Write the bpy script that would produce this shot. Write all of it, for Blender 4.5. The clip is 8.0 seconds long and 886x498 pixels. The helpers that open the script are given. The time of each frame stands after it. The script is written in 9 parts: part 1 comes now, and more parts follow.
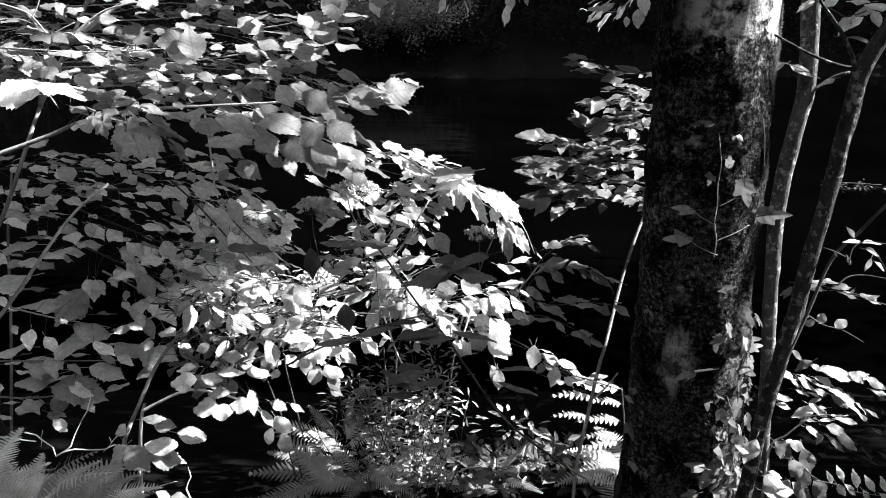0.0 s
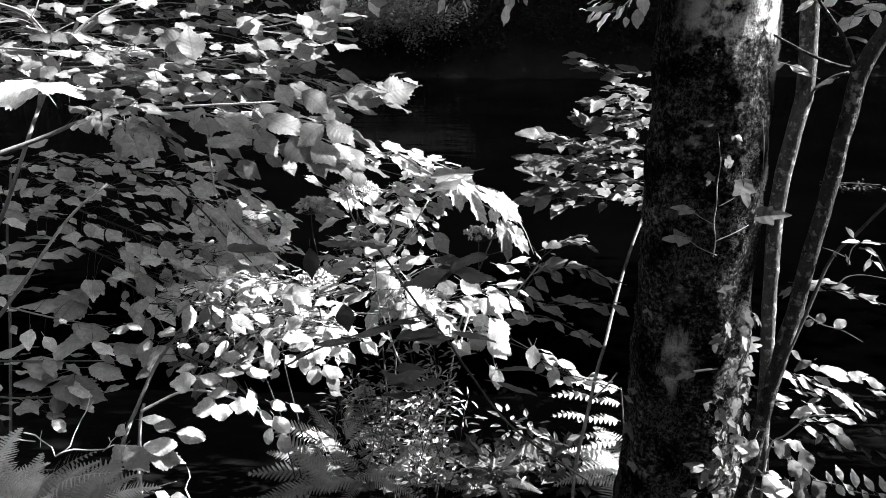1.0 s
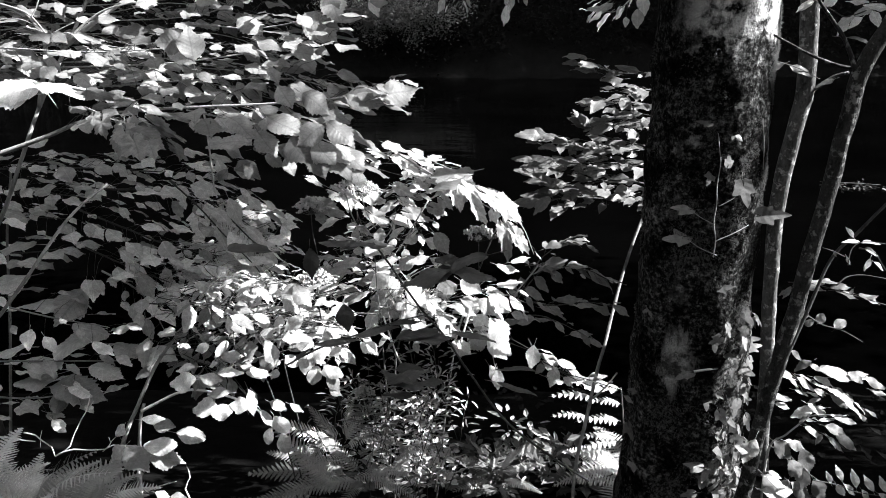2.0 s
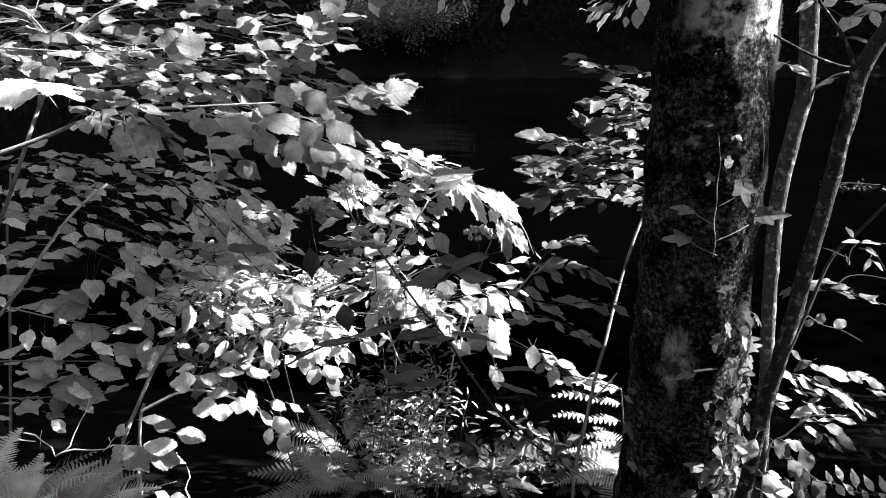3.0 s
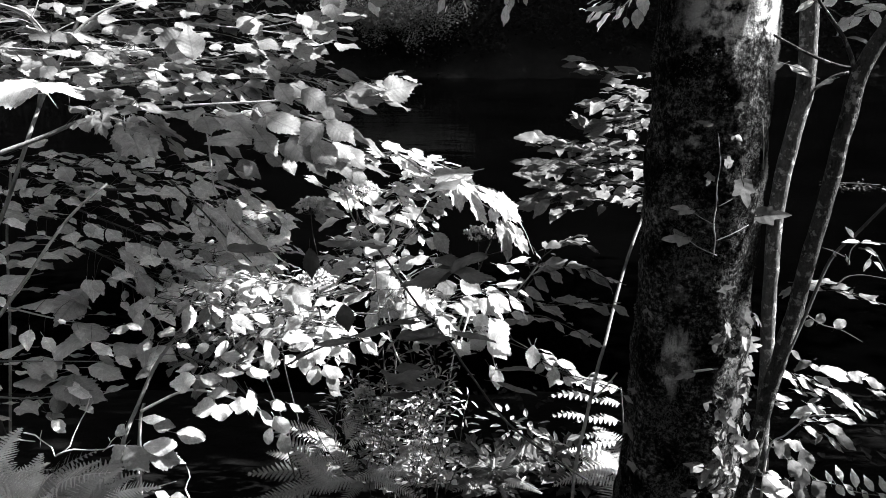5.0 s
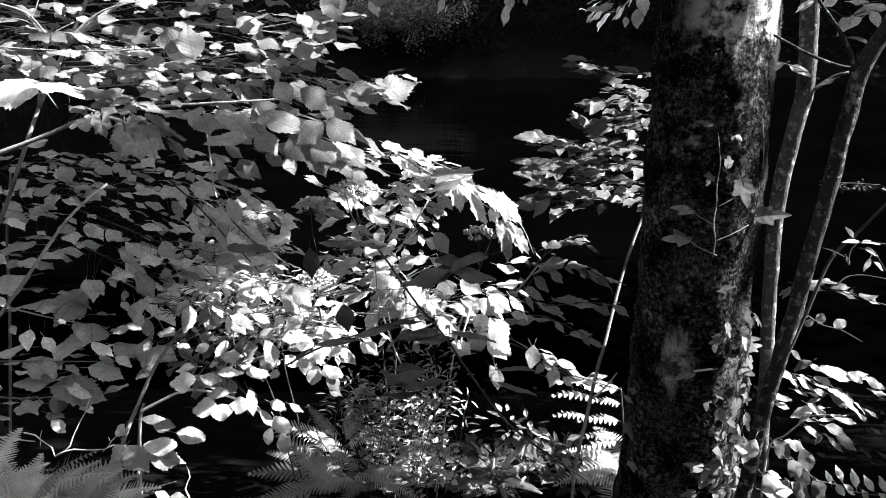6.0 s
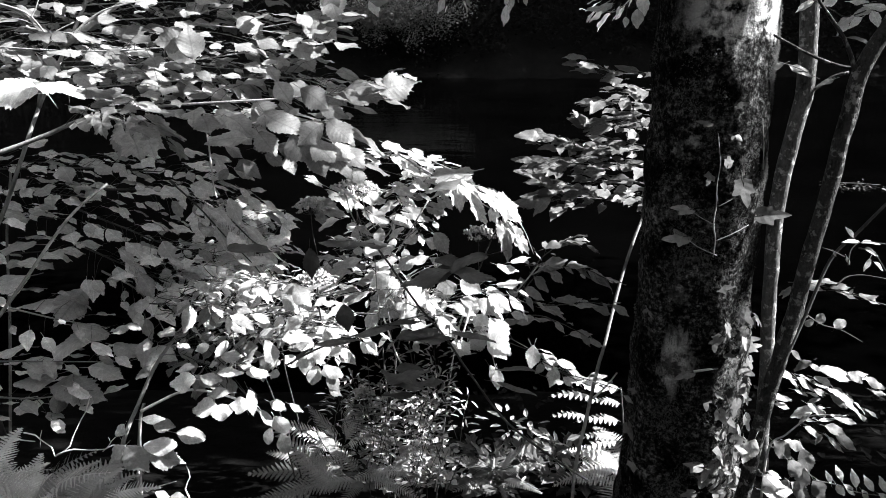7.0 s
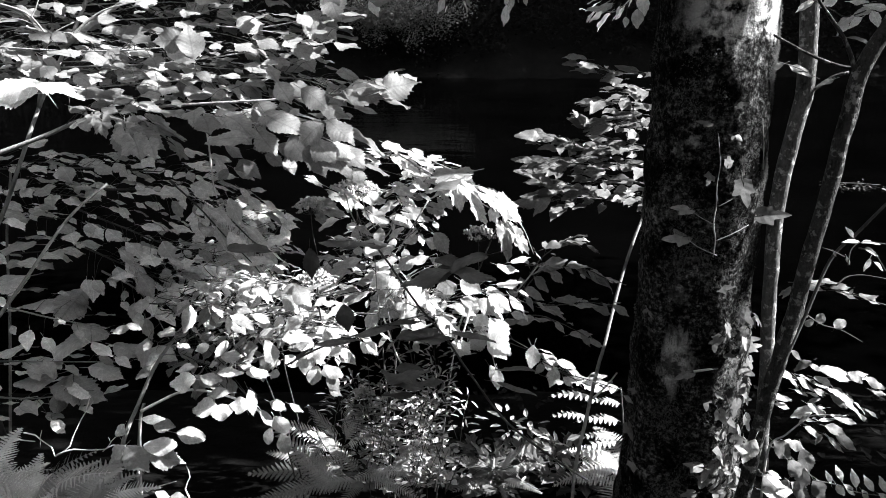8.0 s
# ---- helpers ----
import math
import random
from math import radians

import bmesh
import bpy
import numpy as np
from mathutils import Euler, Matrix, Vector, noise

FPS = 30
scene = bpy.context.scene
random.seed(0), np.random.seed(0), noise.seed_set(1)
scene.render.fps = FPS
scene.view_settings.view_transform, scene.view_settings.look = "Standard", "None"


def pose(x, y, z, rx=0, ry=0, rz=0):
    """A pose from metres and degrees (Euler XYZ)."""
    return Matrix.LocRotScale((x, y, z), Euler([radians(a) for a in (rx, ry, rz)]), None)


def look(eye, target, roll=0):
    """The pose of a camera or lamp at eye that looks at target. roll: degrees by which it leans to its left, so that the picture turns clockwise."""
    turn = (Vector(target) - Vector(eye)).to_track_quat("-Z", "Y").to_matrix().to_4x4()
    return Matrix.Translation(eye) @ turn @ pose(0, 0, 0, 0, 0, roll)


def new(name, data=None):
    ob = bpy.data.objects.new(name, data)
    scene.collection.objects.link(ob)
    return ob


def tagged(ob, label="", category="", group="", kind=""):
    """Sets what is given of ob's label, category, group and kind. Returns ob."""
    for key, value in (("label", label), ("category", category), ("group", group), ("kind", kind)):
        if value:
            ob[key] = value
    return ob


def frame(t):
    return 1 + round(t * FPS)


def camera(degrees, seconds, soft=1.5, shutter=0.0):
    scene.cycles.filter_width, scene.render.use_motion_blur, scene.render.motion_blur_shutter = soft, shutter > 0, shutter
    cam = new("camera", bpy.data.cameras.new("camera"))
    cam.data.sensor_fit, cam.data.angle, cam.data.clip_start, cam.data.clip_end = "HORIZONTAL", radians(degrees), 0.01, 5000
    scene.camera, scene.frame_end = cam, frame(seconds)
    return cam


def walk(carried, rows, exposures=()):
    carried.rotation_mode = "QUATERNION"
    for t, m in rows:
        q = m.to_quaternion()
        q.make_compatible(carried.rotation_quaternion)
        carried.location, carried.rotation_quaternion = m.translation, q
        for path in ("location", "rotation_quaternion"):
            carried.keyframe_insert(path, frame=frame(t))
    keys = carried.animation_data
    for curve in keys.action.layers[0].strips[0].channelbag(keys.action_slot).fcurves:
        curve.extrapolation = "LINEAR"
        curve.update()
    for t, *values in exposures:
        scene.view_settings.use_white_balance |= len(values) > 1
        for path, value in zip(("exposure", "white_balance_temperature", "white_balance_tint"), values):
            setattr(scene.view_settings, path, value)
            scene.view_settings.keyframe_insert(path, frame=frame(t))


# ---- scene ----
cam = camera(60, 8.0, 0.5)
STAND = pose(0, 0, 1.65, 70, 0, 0)
# it settles by a hair in the first second
walk(cam, [(t, STAND @ pose(0, 0, 0, 0, a, 0)) for t, a in ((0.0, 0.06), (0.5, 0.03), (1.0, 0.01), (2.2, 0.01), (4.0, 0.0), (6.0, 0.0), (8.0, 0.0))])

# ---- light: high sun from the far side of the big tree, clear sky, black-and-white film ----
TO_SUN = Vector((0.80, 0.07, 0.72)).normalized()
scene.view_settings.exposure = 3.05
world = bpy.data.worlds.new("world")
scene.world = world
world.use_nodes = True
wn = world.node_tree
sky = wn.nodes.new("ShaderNodeTexSky")
sky.sky_type = "NISHITA"
sky.sun_disc = False
sky.sun_elevation = math.asin(TO_SUN.z)
sky.sun_rotation = math.atan2(TO_SUN.x, TO_SUN.y)
grey_sky = wn.nodes.new("ShaderNodeRGBToBW")
wn.links.new(sky.outputs[0], grey_sky.inputs[0])
wn.links.new(grey_sky.outputs[0], wn.nodes["Background"].inputs[0])
wn.nodes["Background"].inputs[1].default_value = 0.135
sun = new("sun", bpy.data.lights.new("sun", "SUN"))
sun.data.energy = 3.6
sun.data.angle = radians(0.5)
sun.matrix_world = look(TO_SUN * 30, (0, 0, 0))


# ---- materials ----
def material(name):
    m = bpy.data.materials.new(name)
    m.use_nodes = True
    t = m.node_tree
    t.nodes.remove(t.nodes["Principled BSDF"])
    return m, t, t.nodes["Material Output"]


def node(t, kind, links=(), **values):
    n = t.nodes.new(kind)
    for key, value in values.items():
        if key == "op":
            n.operation = value
        elif key == "blend":
            n.blend_type, n.data_type = value, "RGBA"
        else:
            n.inputs[key.replace("_", " ")].default_value = value
    for socket, source in links:
        t.links.new(source, n.inputs[socket])
    return n


def maths(t, op, a, b=None):
    n = t.nodes.new("ShaderNodeMath")
    n.operation = op
    for i, v in enumerate((a, b)):
        if v is None:
            continue
        if isinstance(v, (int, float)):
            n.inputs[i].default_value = v
        else:
            t.links.new(v, n.inputs[i])
    return n.outputs[0]


def ramp(t, source, stops):
    n = t.nodes.new("ShaderNodeValToRGB")
    t.links.new(source, n.inputs[0])
    e = n.color_ramp.elements
    while len(e) < len(stops):
        e.new(0.5)
    for el, (at, v) in zip(e, stops):
        el.position, el.color = at, (v, v, v, 1)
    return n.outputs[0]


def leaf_material(name, base, through_light=0.4, rough=0.42, veins=7.0, vein_gain=0.3, gloss=0.35, relief=0.07):
    """A leaf: grey by its own chance, paler midrib and side veins, blotches, light shining through."""
    m, t, out = material(name)
    uv = node(t, "ShaderNodeUVMap")
    sep = node(t, "ShaderNodeSeparateXYZ", [(0, uv.outputs[0])])
    side = maths(t, "ABSOLUTE", sep.outputs[0])
    waver = node(t, "ShaderNodeTexNoise", [("Vector", uv.outputs[0])], Scale=3.0, Detail=2.0)
    along = maths(t, "ADD", maths(t, "SUBTRACT", sep.outputs[1], maths(t, "MULTIPLY", side, 0.55)), maths(t, "MULTIPLY", waver.outputs[0], 0.16))
    saw = maths(t, "FRACT", maths(t, "MULTIPLY", along, veins))
    line = maths(t, "LESS_THAN", maths(t, "ABSOLUTE", maths(t, "SUBTRACT", saw, 0.5)), 0.06)
    mid = maths(t, "LESS_THAN", side, 0.022)
    vein = maths(t, "MAXIMUM", line, mid)
    co = node(t, "ShaderNodeTexCoord")
    info = node(t, "ShaderNodeObjectInfo")
    blot = node(t, "ShaderNodeTexNoise", [("Vector", co.outputs["Object"])], Scale=5.0, Detail=4.0)
    fine = node(t, "ShaderNodeTexNoise", [("Vector", co.outputs["Object"])], Scale=40.0, Detail=2.0)
    tone = maths(t, "ADD", maths(t, "MULTIPLY", info.outputs["Random"], 1.0), 0.5)
    tone = maths(t, "MULTIPLY", tone, maths(t, "ADD", maths(t, "MULTIPLY", blot.outputs[0], 1.1), 0.45))
    tone = maths(t, "MULTIPLY", tone, maths(t, "ADD", maths(t, "MULTIPLY", fine.outputs[0], 0.6), 0.7))
    tone = maths(t, "MULTIPLY", tone, maths(t, "ADD", maths(t, "MULTIPLY", vein, vein_gain), 1.0))
    grey = maths(t, "MULTIPLY", tone, base)
    pleat = maths(t, "COSINE", maths(t, "MULTIPLY", saw, 6.283))
    height = maths(t, "ADD", maths(t, "MULTIPLY", vein, -0.2), maths(t, "MULTIPLY", pleat, 0.22))
    bump = node(t, "ShaderNodeBump", [("Height", height)], Strength=relief, Distance=0.03)
    pb = node(t, "ShaderNodeBsdfPrincipled", [("Base Color", grey), ("Normal", bump.outputs[0])], Roughness=rough)
    pb.inputs["Specular IOR Level"].default_value = gloss
    tr = node(t, "ShaderNodeBsdfTranslucent", [("Color", maths(t, "MULTIPLY", grey, 1.15))])
    mix = node(t, "ShaderNodeMixShader", [(1, pb.outputs[0]), (2, tr.outputs[0])])
    mix.inputs[0].default_value = through_light
    t.links.new(mix.outputs[0], out.inputs[0])
    return m


def rough_material(name, dark, light, scale, rough=0.85, bump=0.5, stretch=(1, 1, 1), patches=None, patch_scale=2.0, gloss=0.2, rare=0.54):
    """Bark, soil and the like: two scales of noise, and pale patches with edges of their own."""
    m, t, out = material(name)
    co = node(t, "ShaderNodeTexCoord")
    mp = node(t, "ShaderNodeMapping", [("Vector", co.outputs["Object"])])
    mp.inputs["Scale"].default_value = stretch
    big = node(t, "ShaderNodeTexNoise", [("Vector", mp.outputs[0])], Scale=scale, Detail=6.0, Roughness=0.65)
    small = node(t, "ShaderNodeTexNoise", [("Vector", mp.outputs[0])], Scale=scale * 7, Detail=4.0)
    both = maths(t, "ADD", maths(t, "MULTIPLY", big.outputs[0], 0.65), maths(t, "MULTIPLY", small.outputs[0], 0.35))
    grey = ramp(t, both, [(0.32, dark), (0.68, light)])
    if patches:
        pn = node(t, "ShaderNodeTexNoise", [("Vector", co.outputs["Object"])], Scale=patch_scale, Detail=6.0, Roughness=0.66)
        mask = ramp(t, pn.outputs[0], [(rare - 0.03, 0.0), (rare + 0.05, 1.0)])
        mx = node(t, "ShaderNodeMix", [(0, mask), (6, grey)], blend="MIX")
        mx.inputs[7].default_value = (patches, patches, patches, 1)
        grey = mx.outputs[2]
    bp = node(t, "ShaderNodeBump", [("Height", both)], Strength=bump, Distance=0.02)
    pb = node(t, "ShaderNodeBsdfPrincipled", [("Base Color", grey), ("Normal", bp.outputs[0])], Roughness=rough)
    pb.inputs["Specular IOR Level"].default_value = gloss
    t.links.new(pb.outputs[0], out.inputs[0])
    return m


def trunk_material():
    """Dark moss over smooth bark with a bare pale patch high up and pale lichen flecks."""
    m, t, out = material("mossy_bark")
    co = node(t, "ShaderNodeTexCoord")
    geo = node(t, "ShaderNodeNewGeometry")
    sep = node(t, "ShaderNodeSeparateXYZ", [(0, geo.outputs["Position"])])
    fine = node(t, "ShaderNodeTexNoise", [("Vector", co.outputs["Object"])], Scale=75.0, Detail=5.0, Roughness=0.7)
    big = node(t, "ShaderNodeTexNoise", [("Vector", co.outputs["Object"])], Scale=9.0, Detail=6.0, Roughness=0.65)
    stretch = node(t, "ShaderNodeMapping", [("Vector", co.outputs["Object"])])
    stretch.inputs["Scale"].default_value = (1, 1, 0.25)
    crack = node(t, "ShaderNodeTexNoise", [("Vector", stretch.outputs[0])], Scale=28.0, Detail=5.0, Roughness=0.7)
    streak = node(t, "ShaderNodeTexNoise", [("Vector", co.outputs["Object"])], Scale=6.0, Detail=5.0, Roughness=0.7)
    moss = maths(t, "MULTIPLY", ramp(t, fine.outputs[0], [(0.40, 0.004), (0.52, 0.05), (0.68, 0.32)]), ramp(t, streak.outputs[0], [(0.42, 0.06), (0.64, 1.0)]))
    plates = node(t, "ShaderNodeTexNoise", [("Vector", co.outputs["Object"])], Scale=17.0, Detail=6.0, Roughness=0.7)
    pale = ramp(t, plates.outputs[0], [(0.42, 0.12), (0.56, 1.0)])
    bark = maths(t, "MULTIPLY", pale, ramp(t, crack.outputs[0], [(0.3, 0.25), (0.5, 0.7), (0.75, 0.82)]))
    # moss thins out above head height, with a ragged edge
    edge = maths(t, "ADD", maths(t, "MULTIPLY", maths(t, "SUBTRACT", sep.outputs[2], 1.455), 9.0), maths(t, "MULTIPLY", maths(t, "SUBTRACT", big.outputs[0], 0.5), 5.0))
    # bare bark also fades out to the darker colour towards the left
    flank = node(t, "ShaderNodeMapRange", [("Value", sep.outputs[0])])
    flank.inputs[1].default_value, flank.inputs[2].default_value = 0.61, 0.70
    # a band of moss stays along the sunny edge
    band = node(t, "ShaderNodeMapRange", [("Value", maths(t, "ADD", sep.outputs[0], maths(t, "MULTIPLY", big.outputs[0], 0.03)))])
    band.inputs[1].default_value, band.inputs[2].default_value = 0.897, 0.912
    band.inputs[3].default_value, band.inputs[4].default_value = 1.0, 0.0
    flank = maths(t, "MULTIPLY", flank.outputs[0], band.outputs[0])
    bare = maths(t, "MULTIPLY", ramp(t, edge, [(0.1, 0.0), (0.45, 1.0)]), flank)
    fleck = ramp(t, big.outputs[0], [(0.62, 0.0), (0.70, 0.5)])
    # an old scar where the bark is stripped
    tall = node(t, "ShaderNodeVectorMath", [(0, geo.outputs["Position"])], op="MULTIPLY")
    tall.inputs[1].default_value = (1.7, 0.5, 0.7)
    off = node(t, "ShaderNodeVectorMath", [(0, tall.outputs[0])], op="DISTANCE")
    off.inputs[1].default_value = (1.174, 1.018, 0.387)
    scar = ramp(t, maths(t, "ADD", maths(t, "MULTIPLY", off.outputs["Value"], 4.0), maths(t, "MULTIPLY", crack.outputs[0], 0.9)), [(0.62, 0.6), (0.78, 0.0)])
    low = node(t, "ShaderNodeVectorMath", [(0, geo.outputs["Position"])], op="DISTANCE")
    low.inputs[1].default_value = (0.870, 2.022, 0.182)
    flake = ramp(t, maths(t, "ADD", maths(t, "MULTIPLY", low.outputs["Value"], 4.0), maths(t, "MULTIPLY", plates.outputs[0], 1.1)), [(0.68, 0.75), (0.85, 0.0)])
    scar = maths(t, "MAXIMUM", scar, flake)
    mask = maths(t, "MAXIMUM", maths(t, "MAXIMUM", bare, fleck), scar)
    mx = node(t, "ShaderNodeMix", [(0, mask), (6, moss), (7, bark)], blend="MIX")
    hgt = maths(t, "ADD", fine.outputs[0], maths(t, "MULTIPLY", crack.outputs[0], 0.6))
    bp = node(t, "ShaderNodeBump", [("Height", hgt)], Strength=0.9, Distance=0.015)
    pb = node(t, "ShaderNodeBsdfPrincipled", [("Base Color", mx.outputs[2]), ("Normal", bp.outputs[0])], Roughness=0.9)
    pb.inputs["Specular IOR Level"].default_value = 0.02
    t.links.new(pb.outputs[0], out.inputs[0])
    return m


def water_material():
    m, t, out = material("river_water")
    co = node(t, "ShaderNodeTexCoord")
    mp = node(t, "ShaderNodeMapping", [("Vector", co.outputs["Object"])])
    mp.inputs["Scale"].default_value = (0.5, 1.4, 1)
    a = node(t, "ShaderNodeTexNoise", [("Vector", mp.outputs[0])], Scale=1.2, Detail=4.0, Roughness=0.5)
    bp = node(t, "ShaderNodeBump", [("Height", a.outputs[0])], Strength=0.12, Distance=0.1)
    silt = node(t, "ShaderNodeTexNoise", [("Vector", co.outputs["Object"])], Scale=0.8, Detail=5.0)
    pb = node(t, "ShaderNodeBsdfPrincipled", [("Base Color", ramp(t, silt.outputs[0], [(0.3, 0.0001), (0.7, 0.0004)])), ("Normal", bp.outputs[0])], Roughness=0.07, IOR=1.33)
    t.links.new(pb.outputs[0], out.inputs[0])
    return m


HAZEL = leaf_material("hazel_leaf", 0.29, 0.55, 0.45, 9.0, -0.2, relief=0.07)
# for leaves in shade, lightened in colour to make up for weak light
SHADE = leaf_material("lightened_shade_leaf", 0.47, 0.3, 0.5, 8.0, 0.15)
# leaf lightened in colour where more light should fall
PALE = leaf_material("lightened_leaf", 0.60, 0.35, 0.5, 7.0, 0.2)
# leaf darkened in colour, shade put in, for the briar and low herbs
SHADE_DARKENED = leaf_material("shade_darkened_leaf", 0.06, 0.2, 0.5, 8.0, 0.15)
GUELDER = leaf_material("guelder_and_sunlit_leaf", 0.36, 0.42, 0.45, 6.0, 0.2)
BEECH = leaf_material("beech_leaf", 0.125, 0.45, 0.4, 9.0, 0.2, relief=0.04)
# ivy's own grey, also used to darken shaded bramble, ash and overhanging leaves
IVY_AND_SHADED = leaf_material("ivy_leaf", 0.14, 0.2, 0.45, 4.0, 0.15)
FERN = leaf_material("fern_leaf", 0.33, 0.4, 0.55, 3.0, 0.1)
# fern_leaf lightened, as if more light fell on the ferns near the path
NEAR_FERN = leaf_material("brightened_fern_leaf", 0.50, 0.4, 0.6, 3.0, 0.1)
# herb_leaf darkened in colour for herbs standing in shade
HERB_DARK = leaf_material("shade_darkened_herb_leaf", 0.20, 0.3, 0.5, 3.0, 0.1)
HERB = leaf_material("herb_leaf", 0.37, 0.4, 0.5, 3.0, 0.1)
CANOPY = leaf_material("canopy_leaf", 0.05, 0.25, 0.5, 5.0, 0.1, 0.1)
FLOWER = rough_material("flower_cream", 0.20, 0.50, 90, 0.8, 0.2)
TWIG = rough_material("pale_twig_bark", 0.14, 0.36, 30, 0.7, 0.4, (1, 1, 0.4))
STEM = rough_material("brown_stem_bark", 0.015, 0.085, 30, 0.75, 0.4, (1, 1, 0.4))
# bleached wood, also given to live stems to put sun on them
PALE_WOOD = rough_material("bleached_and_sunlit_wood", 0.45, 0.75, 30, 0.8, 0.3, (1, 1, 0.4))
SAPLING = rough_material("sapling_bark", 0.004, 0.07, 30, 0.8, 0.7, (1, 1, 0.6), 0.20, 38.0, 0.05, 0.57)
SMOOTH = rough_material("smooth_grey_bark", 0.008, 0.15, 24, 0.75, 0.5, (1, 1, 0.5), 0.34, 36.0, 0.05, 0.58)
POLE = rough_material("mottled_stem_bark", 0.08, 0.3, 24, 0.75, 0.4, (1, 1, 0.4))
MOSSY = trunk_material()
# far bush leaf kept much lighter than the other far leaves, as if sunlit
FAR_BUSH = leaf_material("far_bush_leaf", 0.17, 0.3, 0.6, 3.0, 0.0, 0.1)
MOSS = leaf_material("moss_tuft", 0.085, 0.3, 0.8, 2.0, 0.0, 0.0)
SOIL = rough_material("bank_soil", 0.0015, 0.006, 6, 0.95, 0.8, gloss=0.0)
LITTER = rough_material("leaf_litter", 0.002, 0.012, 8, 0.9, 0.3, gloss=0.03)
WATER = water_material()
# far leaves and bark near-black, with the far bank's shade in the colour
FAR = leaf_material("far_shade_leaf", 0.007, 0.1, 0.8, 5.0, 0.1, 0.0)
FAR_BARK = rough_material("far_shade_bark", 0.002, 0.01, 10, 0.9, 0.3, gloss=0.0)


# ---- mesh helpers ----
def smooth_path(pts, steps=6):
    """A Catmull-Rom line through the points."""
    p = [Vector(q) for q in pts]
    if len(p) == 2:
        return [p[0].lerp(p[1], i / steps) for i in range(steps + 1)]
    q = [p[0] * 2 - p[1], *p, p[-1] * 2 - p[-2]]
    out = []
    for i in range(1, len(q) - 2):
        for k in range(steps):
            s = k / steps
            a, b, c, d = q[i - 1], q[i], q[i + 1], q[i + 2]
            out.append(0.5 * ((2 * b) + (c - a) * s + (2 * a - 5 * b + 4 * c - d) * s * s + (3 * b - a - 3 * c + d) * s ** 3))
    out.append(p[-1])
    return out


def tube(verts, faces, line, r0, r1, sides=6, bumpy=0.0):
    first = len(verts)
    n = len(line)
    x = None
    for i, c in enumerate(line):
        tan = (line[min(i + 1, n - 1)] - line[max(i - 1, 0)]).normalized()
        if x is None:
            x = tan.orthogonal().normalized()
        x = (x - tan * x.dot(tan)).normalized()
        y = tan.cross(x)
        r = r0 + (r1 - r0) * i / max(1, n - 1)
        for k in range(sides):
            a = 2 * math.pi * k / sides
            rr = r * (1 + bumpy * noise.noise(c * 14 + x * math.cos(a) + y * math.sin(a)))
            verts.append(c + (x * math.cos(a) + y * math.sin(a)) * rr)
    for i in range(n - 1):
        for k in range(sides):
            a, b = first + i * sides + k, first + i * sides + (k + 1) % sides
            faces.append((a, b, b + sides, a + sides))
    faces.append(tuple(first + k for k in reversed(range(sides))))
    faces.append(tuple(first + (n - 1) * sides + k for k in range(sides)))


def mesh(name, verts, faces, mat, uvs=None, smooth=True):
    me = bpy.data.meshes.new(name)
    me.from_pydata([tuple(v) for v in verts], [], faces)
    me.materials.append(mat)
    if uvs:
        layer = me.uv_layers.new(name="UVMap")
        for lp in me.loops:
            layer.data[lp.index].uv = uvs[lp.vertex_index]
    if smooth:
        me.polygons.foreach_set("use_smooth", [True] * len(me.polygons))
    me.update()
    return me


def outline(kind, t):
    """Half width of a leaf at t along its blade, for a blade one long."""
    shape = {"hazel": (0.37, 0.50, 0.70, 0.60), "round": (0.44, 0.52, 0.56, 0.08), "oval": (0.29, 0.45, 0.78, 0.25), "beech": (0.25, 0.44, 0.80, 0.35), "lance": (0.13, 0.42, 0.9, 0.2), "small": (0.2, 0.5, 0.8, 0.1)}
    w, peak, power, point = shape[kind]
    u = t ** (math.log(0.5) / math.log(peak))
    body = w * math.sin(math.pi * u) ** power
    # the tip is drawn out to a point
    return body * (1 - point * max(0.0, (t - 0.6) / 0.4) ** 0.7)


LEAF_CACHE = {}
VARIANTS = 9


def lobed_rim(kind, rnd):
    """Angle and reach of points round a lobed leaf: pointed lobes, toothed but for ivy."""
    if kind == "ivy":
        lobes = [(-2.25, 0.34, 0.75), (-1.02, 0.47, 0.62), (0.0, 0.75, 0.52), (1.02, 0.47, 0.62), (2.25, 0.34, 0.75)]
    else:
        lobes = [(-1.95, 0.42, 0.7), (-0.80, 0.60, 0.62), (0.0, 0.76, 0.6), (0.80, 0.60, 0.62), (1.95, 0.42, 0.7)]
    lobes = [(a + rnd.uniform(-0.1, 0.1), r * rnd.uniform(0.82, 1.12), w) for a, r, w in lobes]
    n, rim = 58, []
    for i in range(n + 1):
        a = -2.95 + 5.9 * i / n
        r = max([0.2] + [lr * (1 - (0.57 if kind == "ivy" else 0.42) * min(1.0, abs(a - la) / lw) ** 0.9) for la, lr, lw in lobes])
        if kind == "lobed":
            r *= 1 + (-0.06, 0.0, 0.09)[i % 3] * rnd.uniform(0.4, 1.4)
        rim.append((a, r))
    return rim


